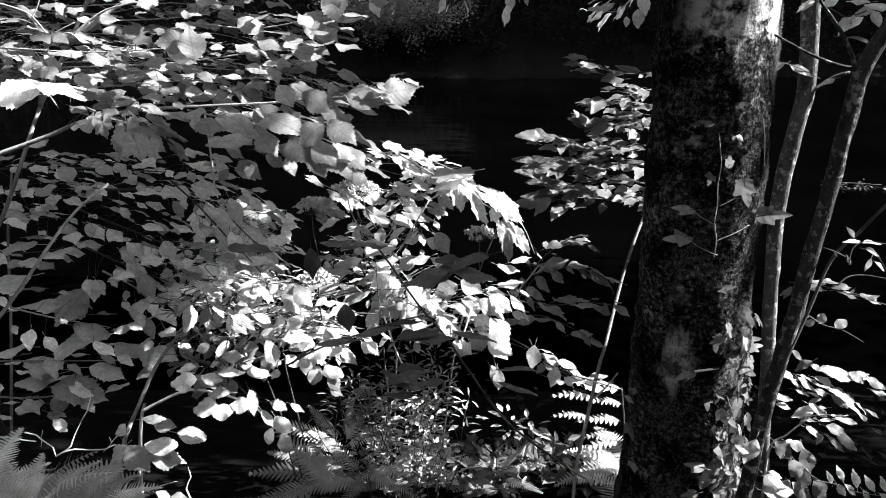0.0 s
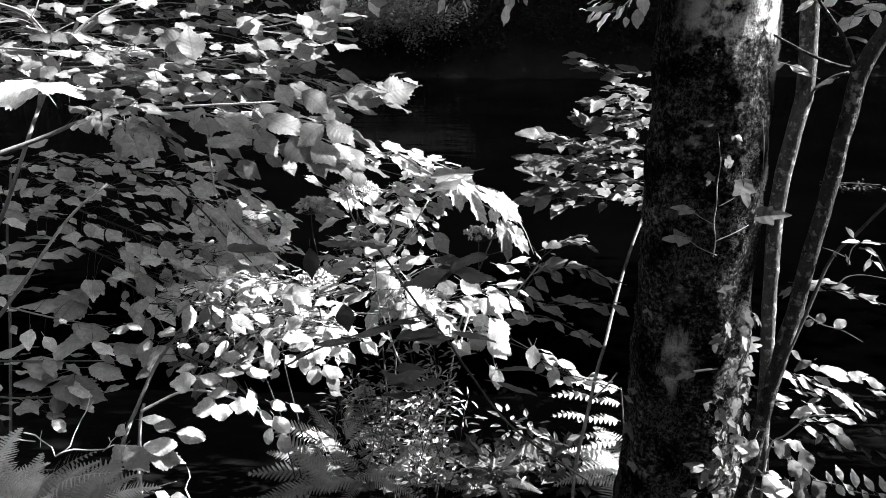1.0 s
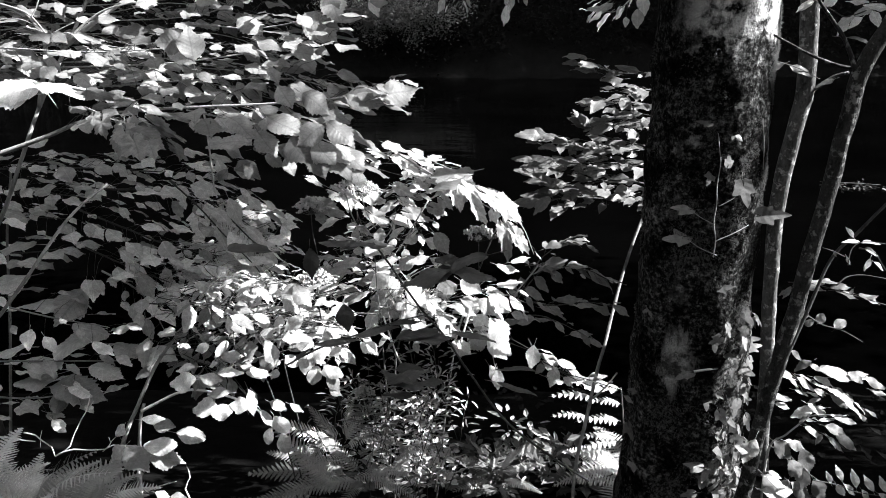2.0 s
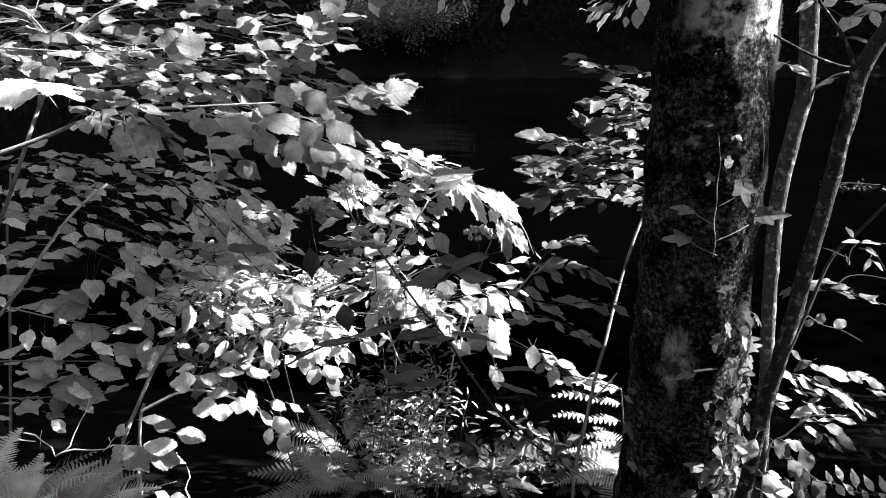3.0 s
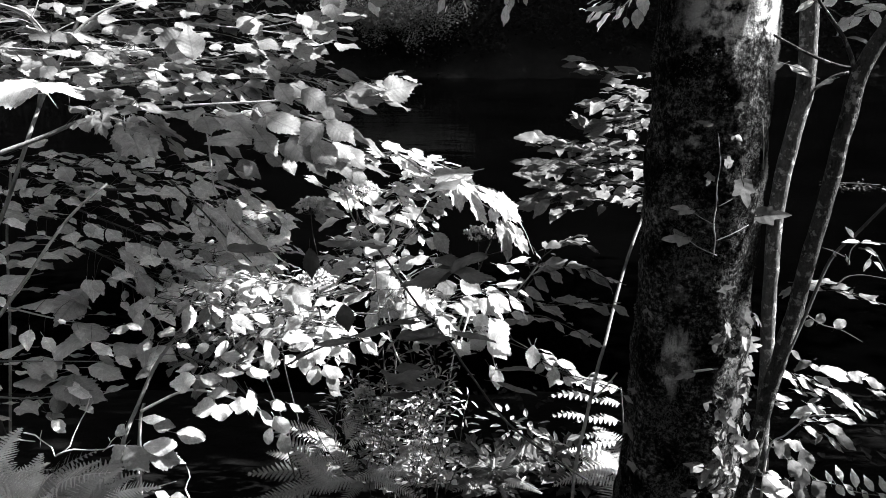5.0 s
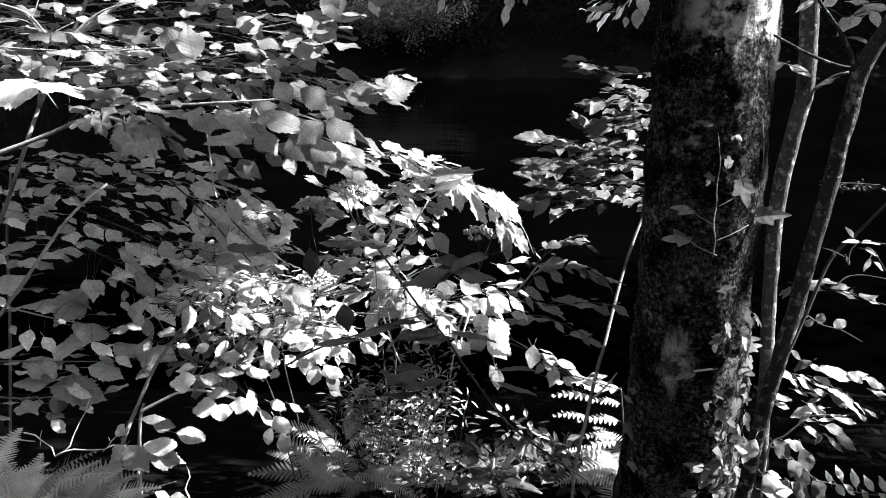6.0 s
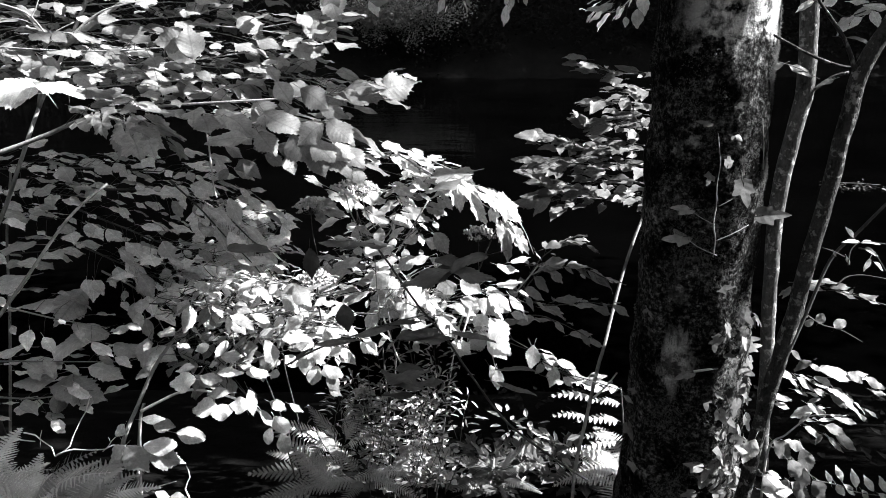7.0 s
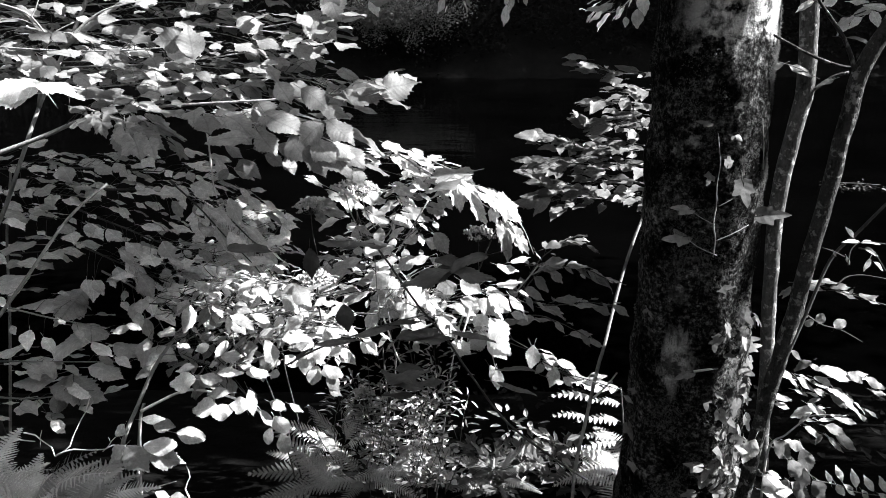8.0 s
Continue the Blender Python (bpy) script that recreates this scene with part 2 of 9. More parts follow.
def leaf_mesh(kind, variant, mat):
    """A leaf one unit long from its stalk's end, along x, upper side to +z."""
    key = (kind, variant, mat.name)
    if key in LEAF_CACHE:
        return LEAF_CACHE[key]
    rnd = random.Random(sum(map(ord, kind)) + variant * 31)
    verts, faces, uvs = [], [], []
    fold, sag, twist = rnd.uniform(-0.08, 0.27), rnd.uniform(-0.04, 0.34), rnd.uniform(-0.22, 0.22)
    if kind in ("lobed", "ivy"):
        rim = lobed_rim(kind, rnd)
        rings = (0.34, 0.68, 1.0)
        verts.append(Vector((0.25, 0, 0)))
        uvs.append((0, 0.25))
        for f in rings:
            for a, r in rim:
                x, y = 0.25 + r * f * math.cos(a), r * f * math.sin(a)
                verts.append(Vector((x, y, fold * 0.8 * abs(y) - sag * (r * f) ** 2 + (0.03 if kind == "lobed" else 0.008) * f * math.sin(a * (5 if kind == "lobed" else 2) + variant))))
                uvs.append((y, x))
        n = len(rim)
        for i in range(n - 1):
            faces.append((0, 1 + i, 2 + i))
            for k in range(len(rings) - 1):
                p = 1 + k * n + i
                faces.append((p, p + n, p + n + 1, p + 1))
    else:
        rows = 34 if kind == "hazel" else 25 if kind == "round" else 16
        teeth = {"hazel": 0.085, "round": 0.03, "lance": 0.01}.get(kind, 0.03)
        cross = (-1, -0.86, -0.45, 0, 0.45, 0.86, 1)
        for i in range(rows):
            t = i / (rows - 1)
            w = max(0.008, outline(kind, min(max(t, 0.004), 0.996)))
            jag = (-0.6, 0.1, 1.0)[i % 3] * teeth * rnd.uniform(0.3, 1.6) if 0 < i < rows - 1 else 0.0
            z = -sag * t * t
            wave = 0.04 * math.sin(t * 11 + variant * 1.7)
            for s in cross:
                y = s * w * (1 + jag * (abs(s) == 1))
                rim = abs(s) ** 2
                lift = fold * abs(y) + (wave * (1 if s > 0 else -0.7) * rim if kind != "lance" else 0)
                verts.append(Vector((t - 0.02 * rim + (0.9 / rows if jag > teeth * 0.3 and abs(s) == 1 else 0), y, z + lift - 0.35 * y * y + twist * y * t)))
                uvs.append((y, t))
        m = len(cross)
        for i in range(rows - 1):
            for k in range(m - 1):
                a = i * m + k
                faces.append((a, a + 1, a + m + 1, a + m))
    wide = rnd.uniform(0.82, 1.1)
    for v in verts:
        v.y *= wide
        v.z += 0.05 * noise.noise(Vector((v.x * 2.2, v.y * 2.6, variant * 5.1)))
        v.y += 0.06 * noise.noise(Vector((v.x * 1.8, 3.3, variant * 2.7)))
    # the stalk runs back from the blade
    n = len(verts)
    dip = rnd.uniform(-0.06, 0.05)
    tube(verts, faces, [Vector((-0.32, 0, dip * 1.5)), Vector((-0.15, 0, dip)), Vector((0.03, 0, verts[3].z if kind not in ("lobed", "ivy") else 0.0))], 0.009, 0.007, 3)
    uvs += [(0.0, 0.0)] * (len(verts) - n)
    LEAF_CACHE[key] = mesh(kind + "_leaf", verts, faces, mat, uvs)
    return LEAF_CACHE[key]


# ---- building plants ----
def thing(name, at, label, category, group="", kind=""):
    ob = new(name)
    ob.location = at
    ob.empty_display_size = 0.1
    return tagged(ob, label, category, group, kind)


def part(name, me, parent, at=(0, 0, 0), label=""):
    """A mesh under a thing or part; at is in world space, parents being unturned."""
    ob = new(name, me)
    ob.parent = parent
    above = Vector(parent.location) + (Vector(parent.parent.location) if parent.parent else Vector())
    ob.location = Vector(at) - above
    return tagged(ob, label)


def basis(axis, normal):
    x = Vector(axis).normalized()
    z = Vector(normal)
    z = (z - x * z.dot(x)).normalized()
    return Matrix((x, z.cross(x), z)).transposed().to_4x4()


def put_leaf(parent, kind, mat, base, axis, normal, size, rnd, wide=1.0):
    ob = new("leaf", leaf_mesh(kind, rnd.randrange(VARIANTS), mat))
    ob.parent = parent
    above = Vector(parent.location) + (Vector(parent.parent.location) if parent.parent else Vector())
    ob.matrix_basis = Matrix.Translation(Vector(base) - above) @ basis(axis, normal) @ Matrix.Diagonal((size, size * wide, size, 1))
    return ob


def branch(owner, pts, r0, r1, mat, name="branch", steps=6, sides=7, bumpy=0.15, extra=()):
    """A bare tapered branch; its origin is its first point. extra: thin side twigs (from, to)."""
    at = Vector(pts[0])
    line = [q - at for q in smooth_path(pts, steps)]
    verts, faces = [], []
    tube(verts, faces, line, r0, r1, sides, bumpy)
    ob = part(name, mesh(name, verts, faces, mat), owner, at)
    verts, faces = [], []
    for a, b in extra:
        a, b = Vector(a) - at, Vector(b) - at
        m = (a + b) / 2 + Vector((0, 0, 0.1 * (b - a).length))
        tube(verts, faces, [a, m, b], max(0.0006, r1 * 0.6), 0.0005, 3)
    if verts:
        tagged(part("leaf_stalk", mesh("leaf_stalk", verts, faces, STEM), ob, at), kind="stuff")
    return ob


def bough(owner, pts, r0, kind, mat, n, size, width=0.07, lift=0.03, droop=0.2, tilt=0.3, start=0.1, bark=None, seed=1, r1=0.0012, along=0.9, face=0.0):
    """A leafy branch along the points, with n leaves in two uneven ranks on short stalks."""
    rnd = random.Random(seed * 977 + n)
    line = smooth_path(pts, 8)
    todo, extra = [], []
    for i in range(n):
        s = start + (1 - start) * (i + rnd.random() * 0.8) / n
        s = min(s, 0.999) * (len(line) - 1)
        k = int(s)
        c = line[k].lerp(line[k + 1], s - k)
        tan = (line[k + 1] - line[k]).normalized()
        side = tan.cross(Vector((0, 0, 1)))
        side = side.normalized() if side.length > 0.05 else Vector((1, 0, 0))
        sgn = 1 if i % 2 else -1
        off = side * sgn * width * rnd.uniform(0.2, 1.0) + Vector((0, 0, rnd.uniform(-1.0, 1.0) * lift)) + tan * width * 0.4
        base = c + off
        axis = (tan * along * rnd.uniform(0.3, 1.2) + side * sgn * rnd.uniform(0.2, 0.9) + Vector((0, 0, -droop + rnd.gauss(0, 0.12)))).normalized()
        normal = Vector((rnd.gauss(0, tilt), rnd.gauss(0, tilt) - face, 1))
        sz = size * rnd.uniform(0.4, 1.2)
        todo.append((base, axis, normal, sz))
        extra.append((c, base))
    ob = branch(owner, pts, r0, r1, bark or TWIG, extra=extra)
    for base, axis, normal, sz in todo:
        put_leaf(ob, kind, mat, base, axis, normal, sz, rnd)
    return ob


# ---- the setting ----
def bank_height(x, y):
    """The near bank falls from the path to the river bed."""
    # hill behind the path and steep far slope are added to dim sky and reflections
    stops = [(-80, 24.0), (-40, 15.0), (-20, 8.0), (-8, 2.0), (-3, 0.2), (0.8, 0.0), (2.2, -0.16), (3.2, -0.5), (4.6, -1.08), (5.2, -1.4), (8, -2.2), (19, -2.2), (21.6, -1.35), (22.6, -0.9), (25.2, 0.4), (29, 10.0), (36, 29.0), (50, 46.0)]
    for (a, za), (b, zb) in zip(stops, stops[1:]):
        if y <= b:
            s = max(0.0, (y - a) / (b - a))
            z = za + (zb - za) * s
            break
    else:
        z = 46 + (y - 50) * 0.02
    # unseen slopes added at both ends to cut sky light from the sides
    ends = 0.62 * max(0.0, x - 16) if x > 0 else 0.55 * max(0.0, -x - 14)
    z += min(ends, 40.0)
    rough = 0.06 if y < 10 else 0.5
    return z + rough * noise.noise(Vector((x * 0.9, y * 0.9, 0))) + 0.3 * rough * noise.noise(Vector((x * 4, y * 4, 3)))


def ground_sheet():
    xs = [-3000, -600, -150] + [-60 + 4 * i for i in range(14)] + [-6 + 0.2 * i for i in range(61)] + [10 + 4 * i for i in range(14)] + [150, 600, 3000]
    ys = [-3000, -500, -100, -40, -20, -10, -5, -2] + [0.2 * i for i in range(33)] + [7 + i for i in range(30)] + [40, 45, 50, 60, 100, 400, 3000]
    verts = [Vector((x, y, bank_height(x, y))) for y in ys for x in xs]
    w = len(xs)
    faces = [(j * w + i, j * w + i + 1, (j + 1) * w + i + 1, (j + 1) * w + i) for j in range(len(ys) - 1) for i in range(w - 1)]
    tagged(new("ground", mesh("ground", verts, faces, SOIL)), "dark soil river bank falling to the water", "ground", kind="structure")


ground_sheet()


def water_sheet():
    n = 24
    xs = [-400 + 800 * i / n for i in range(n + 1)]
    ys = [4.2, 6, 9, 13, 18, 23]
    verts = [Vector((x, y, -1.2)) for y in ys for x in xs]
    faces = [(j * (n + 1) + i, j * (n + 1) + i + 1, (j + 1) * (n + 1) + i + 1, (j + 1) * (n + 1) + i) for j in range(len(ys) - 1) for i in range(n)]
    tagged(new("water", mesh("water", verts, faces, WATER)), "black slow river water with faint ripples", "river", kind="structure")


water_sheet()


def leaf_cloud(name, owner, spots, per, size, mat, seed, keep=None, at=(0, 0, 0), label="", flat=0.5):
    """Many small bent leaves in clumps: spots are (centre, radius, height) clumps."""
    rnd = random.Random(seed)
    at = Vector(at)
    verts, faces, uvs = [], [], []
    for c, r, h in spots:
        for _ in range(per):
            d = Vector((rnd.gauss(0, 0.5), rnd.gauss(0, 0.5), rnd.gauss(0, 0.5)))
            p = Vector(c) + Vector((d.x * r, d.y * r, d.z * h))
            if keep and not keep(p):
                continue
            ax = Vector((rnd.gauss(0, 1), rnd.gauss(0, 1), rnd.gauss(-0.3, flat))).normalized()
            b = basis(ax, (rnd.gauss(0, flat), rnd.gauss(0, flat), 1.0))
            s = size * rnd.uniform(0.6, 1.3)
            k = len(verts)
            for x, y, z in ((0, 0, 0), (0.35, 0.3, 0.05), (1, 0, -0.15), (0.35, -0.3, 0.05)):
                verts.append(b @ Vector((x * s, y * s, z * s)) + p - at)
                uvs.append((y, x))
            faces += [(k, k + 2, k + 1), (k, k + 3, k + 2)]
    me = mesh(name, verts, faces, mat, uvs, smooth=False)
    if owner:
        return tagged(part(name, me, owner, at, label), kind="stuff")
    ob = new(name, me)
    ob.location = at
    return tagged(ob, label, kind="stuff")


# ---- far bank ----
def far_bank():
    rnd = random.Random(5)
    for i in range(16):
        x = -26 + i * 3.6 + rnd.uniform(-1, 1)
        y = 25.5 + rnd.uniform(0, 4)
        z = bank_height(x, y) - 0.2
        t = thing("far_tree", (x, y, z), "tall dark woodland tree on the far bank", "tree", "far bank trees")
        lean = rnd.uniform(-1.2, 1.2)
        h = rnd.uniform(13, 18)
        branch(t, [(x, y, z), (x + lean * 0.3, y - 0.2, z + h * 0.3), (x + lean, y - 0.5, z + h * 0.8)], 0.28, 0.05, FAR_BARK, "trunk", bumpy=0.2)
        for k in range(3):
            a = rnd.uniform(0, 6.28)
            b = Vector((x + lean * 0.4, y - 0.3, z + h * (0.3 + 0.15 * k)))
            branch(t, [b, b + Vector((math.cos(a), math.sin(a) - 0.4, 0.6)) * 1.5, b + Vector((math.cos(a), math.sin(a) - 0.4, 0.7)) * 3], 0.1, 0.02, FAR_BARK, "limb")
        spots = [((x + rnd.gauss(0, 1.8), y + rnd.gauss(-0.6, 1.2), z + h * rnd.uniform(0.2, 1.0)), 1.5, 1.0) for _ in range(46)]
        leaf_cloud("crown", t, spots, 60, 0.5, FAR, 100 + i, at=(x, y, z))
    t = thing("far_bush", (-1.309, 23.302, -0.113), "pale sunlit bush leaning over the far water", "bush")
    c = Vector((-1.257, 22.506, 0.331))
    spots = [(c + Vector((rnd.gauss(0, 0.75), rnd.gauss(0, 0.4), rnd.gauss(0.15, 0.25))), 0.4, 0.28) for _ in range(50)]
    leaf_cloud("foliage", t, spots, 190, 0.075, FAR_BUSH, 77, at=t.location)
    for k in range(5):
        b = c + Vector((-0.8 + 0.4 * k, 0.4, -0.9))
        branch(t, [b, b + Vector((rnd.uniform(-0.3, 0.3), -0.2, 0.6)), b + Vector((rnd.uniform(-0.6, 0.6), -0.4, 1.3))], 0.03, 0.006, FAR_BARK)
    # arching trunks beside the bush
    t = thing("far_alder", (0.525, 23.733, -0.391), "dark arching many-stemmed alder on the far bank", "tree", "far bank trees")
    for a, b, e in ((800, 790, 760), (815, 825, 850), (830, 835, 810), (850, 870, 930)):
        w = [Vector(P) for P in (t.location, t.location + Vector(((b - 815) * 0.017, 0, 0.9)), t.location + Vector(((e - 815) * 0.017, 0, 2.6)))]
        branch(t, w, 0.12, 0.05, FAR_BARK, "stem")


far_bank()


def sky_screen_trees():
    """Unseen leafy trees added beside and behind the path to block low sky light."""
    rnd = random.Random(61)
    for i in range(10):
        a = radians(152 + 16.0 * i)
        far = 6.5 + rnd.uniform(-0.6, 1.4)
        x, y = math.cos(a) * far, 1.0 + math.sin(a) * far
        z = bank_height(x, y) - 0.1
        h = rnd.uniform(9, 12)
        t = thing("screen_tree", (x, y, z), "unseen tree added beside the path to block sky light", "tree", "trees beside the path")
        branch(t, [(x, y, z), (x + 0.1, y, z + h * 0.4), (x + rnd.uniform(-0.5, 0.5), y, z + h * 0.9)], 0.2, 0.04, FAR_BARK, "trunk", bumpy=0.2)
        for k in range(4):
            b = Vector((x + 0.1, y, z + h * (0.25 + 0.14 * k)))
            d = Vector((math.cos(a + 1.6 * k), math.sin(a + 1.6 * k), 0.5))
            branch(t, [b, b + d * 0.8, b + d * 1.7 + Vector((0, 0, 0.3))], 0.06, 0.015, FAR_BARK, "limb")
        spots = [((x + rnd.gauss(0, 0.9), y + rnd.gauss(0, 0.9), z + h * rnd.uniform(0.08, 1.0)), 1.1, 0.8) for _ in range(28)]
        leaf_cloud("crown", t, spots, 60, 0.34, CANOPY, 300 + i, at=(x, y, z))


sky_screen_trees()


def undergrowth():
    rnd = random.Random(15)
    spots = []
    for _ in range(420):
        x, y = rnd.uniform(-16, 16), rnd.uniform(22.4, 26.5)
        spots.append(((x, y, bank_height(x, y) + rnd.uniform(0.1, 1.6)), 0.7, 0.45))
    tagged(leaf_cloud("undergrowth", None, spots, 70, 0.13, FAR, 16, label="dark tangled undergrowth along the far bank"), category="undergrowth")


undergrowth()


def raft():
    """A small tangle of leaves and a twig caught on the water."""
    c = Vector((5.62, 10.4, -1.19))
    t = thing("floating_debris", c, "small pale raft of leaves on the water", "debris")
    leaf_cloud("leaves", t, [(c + Vector((x, 0, 0.015)), 0.22, 0.01) for x in (-0.2, 0.0, 0.2, 0.3)], 14, 0.07, CANOPY, 71, at=c, flat=0.15)
    branch(t, [c + Vector((-0.35, 0, 0.01)), c + Vector((0, 0.03, 0.03)), c + Vector((0.5, 0, 0.01))], 0.008, 0.004, STEM, "twig")


raft()


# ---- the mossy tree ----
# unseen crown's openings, aimed to light chosen leaves: a sunward line's point and radius
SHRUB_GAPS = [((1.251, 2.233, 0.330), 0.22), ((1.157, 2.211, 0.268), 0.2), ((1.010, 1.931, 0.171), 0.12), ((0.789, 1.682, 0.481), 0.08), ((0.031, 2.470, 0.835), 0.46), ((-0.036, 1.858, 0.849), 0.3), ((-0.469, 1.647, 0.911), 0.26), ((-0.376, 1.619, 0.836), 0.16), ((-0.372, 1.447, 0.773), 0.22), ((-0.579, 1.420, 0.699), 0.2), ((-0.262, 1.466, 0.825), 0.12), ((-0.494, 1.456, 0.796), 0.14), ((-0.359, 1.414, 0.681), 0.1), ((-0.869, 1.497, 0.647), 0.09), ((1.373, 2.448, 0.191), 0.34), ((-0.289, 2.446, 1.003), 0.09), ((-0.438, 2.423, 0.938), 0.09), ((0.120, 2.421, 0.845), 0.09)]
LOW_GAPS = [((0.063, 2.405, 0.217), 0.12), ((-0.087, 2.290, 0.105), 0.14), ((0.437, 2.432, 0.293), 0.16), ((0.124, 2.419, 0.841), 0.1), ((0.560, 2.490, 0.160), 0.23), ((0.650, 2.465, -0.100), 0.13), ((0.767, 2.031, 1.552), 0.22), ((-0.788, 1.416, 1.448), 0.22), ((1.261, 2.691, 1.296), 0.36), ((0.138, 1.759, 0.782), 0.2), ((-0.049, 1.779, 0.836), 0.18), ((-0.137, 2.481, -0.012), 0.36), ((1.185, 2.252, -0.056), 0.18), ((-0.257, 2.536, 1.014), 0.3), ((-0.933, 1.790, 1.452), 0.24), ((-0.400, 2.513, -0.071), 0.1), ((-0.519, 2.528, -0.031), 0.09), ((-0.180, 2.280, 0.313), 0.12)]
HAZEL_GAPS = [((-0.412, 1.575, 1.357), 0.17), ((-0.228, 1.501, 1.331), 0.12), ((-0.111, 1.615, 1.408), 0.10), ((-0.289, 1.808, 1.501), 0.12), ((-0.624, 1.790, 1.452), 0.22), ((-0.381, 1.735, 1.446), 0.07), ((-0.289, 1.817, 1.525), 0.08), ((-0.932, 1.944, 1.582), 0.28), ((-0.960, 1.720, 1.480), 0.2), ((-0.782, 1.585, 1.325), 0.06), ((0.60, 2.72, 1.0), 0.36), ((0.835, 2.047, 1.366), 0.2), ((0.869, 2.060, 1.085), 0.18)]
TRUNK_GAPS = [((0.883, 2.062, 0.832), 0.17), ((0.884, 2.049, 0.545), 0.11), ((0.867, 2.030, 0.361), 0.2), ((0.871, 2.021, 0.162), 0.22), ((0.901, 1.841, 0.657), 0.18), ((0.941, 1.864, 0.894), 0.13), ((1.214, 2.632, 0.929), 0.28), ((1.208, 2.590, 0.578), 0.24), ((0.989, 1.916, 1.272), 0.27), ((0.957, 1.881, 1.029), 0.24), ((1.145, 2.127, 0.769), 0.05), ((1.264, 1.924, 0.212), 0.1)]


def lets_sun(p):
    """True where a crown leaf may hang: outside the gaps placed to let sun in."""
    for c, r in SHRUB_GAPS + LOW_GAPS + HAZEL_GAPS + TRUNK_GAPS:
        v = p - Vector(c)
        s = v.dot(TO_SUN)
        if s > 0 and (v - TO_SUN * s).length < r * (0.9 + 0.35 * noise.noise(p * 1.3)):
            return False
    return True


def mossy_tree():
    foot, top = Vector((0.811, 2.2, -0.3)), Vector((0.662, 2.2, 4.4))
    t = thing("mossy_tree", foot, "mossy ivy-clad tree trunk with pale bare bark high up", "tree")
    rings, sides = 190, 72
    verts, faces = [], []
    for i in range(rings + 1):
        s = i / rings
        c = foot.lerp(top, s) - foot
        h = foot.z + c.z
        r = 0.1615 - 0.003 * h + 0.028 * math.exp(-(h + 0.1) / 0.5) + 0.02 * math.exp(-(h + 0.3) * 3)
        for k in range(sides):
            a = 2 * math.pi * k / sides
            d = Vector((math.cos(a), math.sin(a), 0))
            q = d * 0.17 + Vector((0, 0, h))
            mossy = 1.0 if h < 1.38 else max(0.15, 1 - (h - 1.38) * 7)
            b = 0.012 * noise.noise(q * 5) + mossy * (0.010 * abs(noise.noise(q * 10)) + 0.008 * noise.noise(q * 22) + 0.006 * abs(noise.noise(q * 48)) + 0.004 * noise.noise(q * 110))
            b += 0.012 * max(0, math.cos(a * 5 + 0.6 * math.sin(h * 2))) * math.exp(-max(0, h) * 1.2)
            verts.append(c + d * (r + b))
    for i in range(rings):
        for k in range(sides):
            a, b = i * sides + k, i * sides + (k + 1) % sides
            faces.append((a, b, b + sides, a + sides))
    part("trunk", mesh("trunk", verts, faces, MOSSY), t, foot)
    rnd = random.Random(9)
    verts, faces, uvs = [], [], []
    while len(faces) < 150000:
        h, a = rnd.uniform(-0.25, 1.7), rnd.gauss(-0.55, 0.55) if rnd.random() < 0.62 else rnd.uniform(-3.4, 0.5)
        d = Vector((math.cos(a), math.sin(a), 0))
        q = d * 0.17 + Vector((0, 0, h * 0.6))
        clump = noise.noise(q * 11) + 0.6 * noise.noise(q * 30) + 0.4 * noise.noise(q * 70)
        if clump < rnd.uniform(-0.1, 0.55) or (h > 1.36 and abs(a + 0.28) > 0.2 and rnd.random() < (h - 1.34) * 7):
            continue
        c = foot.lerp(top, (h - foot.z) / 4.7) - foot
        r = 0.1635 - 0.003 * h + 0.028 * math.exp(-(h + 0.1) / 0.5) + 0.02 * math.exp(-(h + 0.3) * 3) + 0.010 * rnd.random() * max(0.0, clump)
        ax = (d * rnd.uniform(0.0, 0.8) + Vector((rnd.gauss(0, 0.5), rnd.gauss(0, 0.5), rnd.gauss(-0.5, 0.7)))).normalized()
        b = basis(ax, d + Vector((rnd.gauss(0, 0.4), rnd.gauss(0, 0.4), rnd.uniform(0, 1))))
        s = rnd.uniform(0.003, 0.0095)
        k = len(verts)
        for x, y in ((0, 0), (0.4, 0.13), (1, 0), (0.4, -0.13)):
            verts.append(c + d * r + b @ Vector((x * s, y * s, 0)))
            uvs.append((y, x))
        faces += [(k, k + 2, k + 1), (k, k + 3, k + 2)]
    tagged(part("moss", mesh("moss", verts, faces, MOSS, uvs, False), t, foot, "shaggy dark moss"), kind="stuff")
    for k in range(7):
        a = -0.6 + k * 0.9
        b = Vector((0.72, 2.2, 3.4 + 0.15 * k))
        d = Vector((math.cos(a), math.sin(a), 0))
        branch(t, [b, b + d * 1.2 + Vector((0, 0, 0.9)), b + d * 2.6 + Vector((0, 0, 1.5)), b + d * 3.6 + Vector((0, 0, 2.6))], 0.07, 0.012, SAPLING, "limb")
    # unseen crown, spread sunward to shade the bank
    spots = []
    for _ in range(760):
        p = Vector((rnd.uniform(-0.5, 10.5), rnd.uniform(-0.5, 7.5), rnd.uniform(4.2, 8.0)))
        spots.append((p, 0.6, 0.35))
    # unseen clumps added to shade the briar, the bramble and the broad low leaves
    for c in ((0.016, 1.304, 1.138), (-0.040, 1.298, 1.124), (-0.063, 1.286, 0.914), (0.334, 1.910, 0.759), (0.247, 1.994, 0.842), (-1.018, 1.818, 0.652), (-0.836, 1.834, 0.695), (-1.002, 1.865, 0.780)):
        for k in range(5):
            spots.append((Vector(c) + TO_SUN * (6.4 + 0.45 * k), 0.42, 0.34))
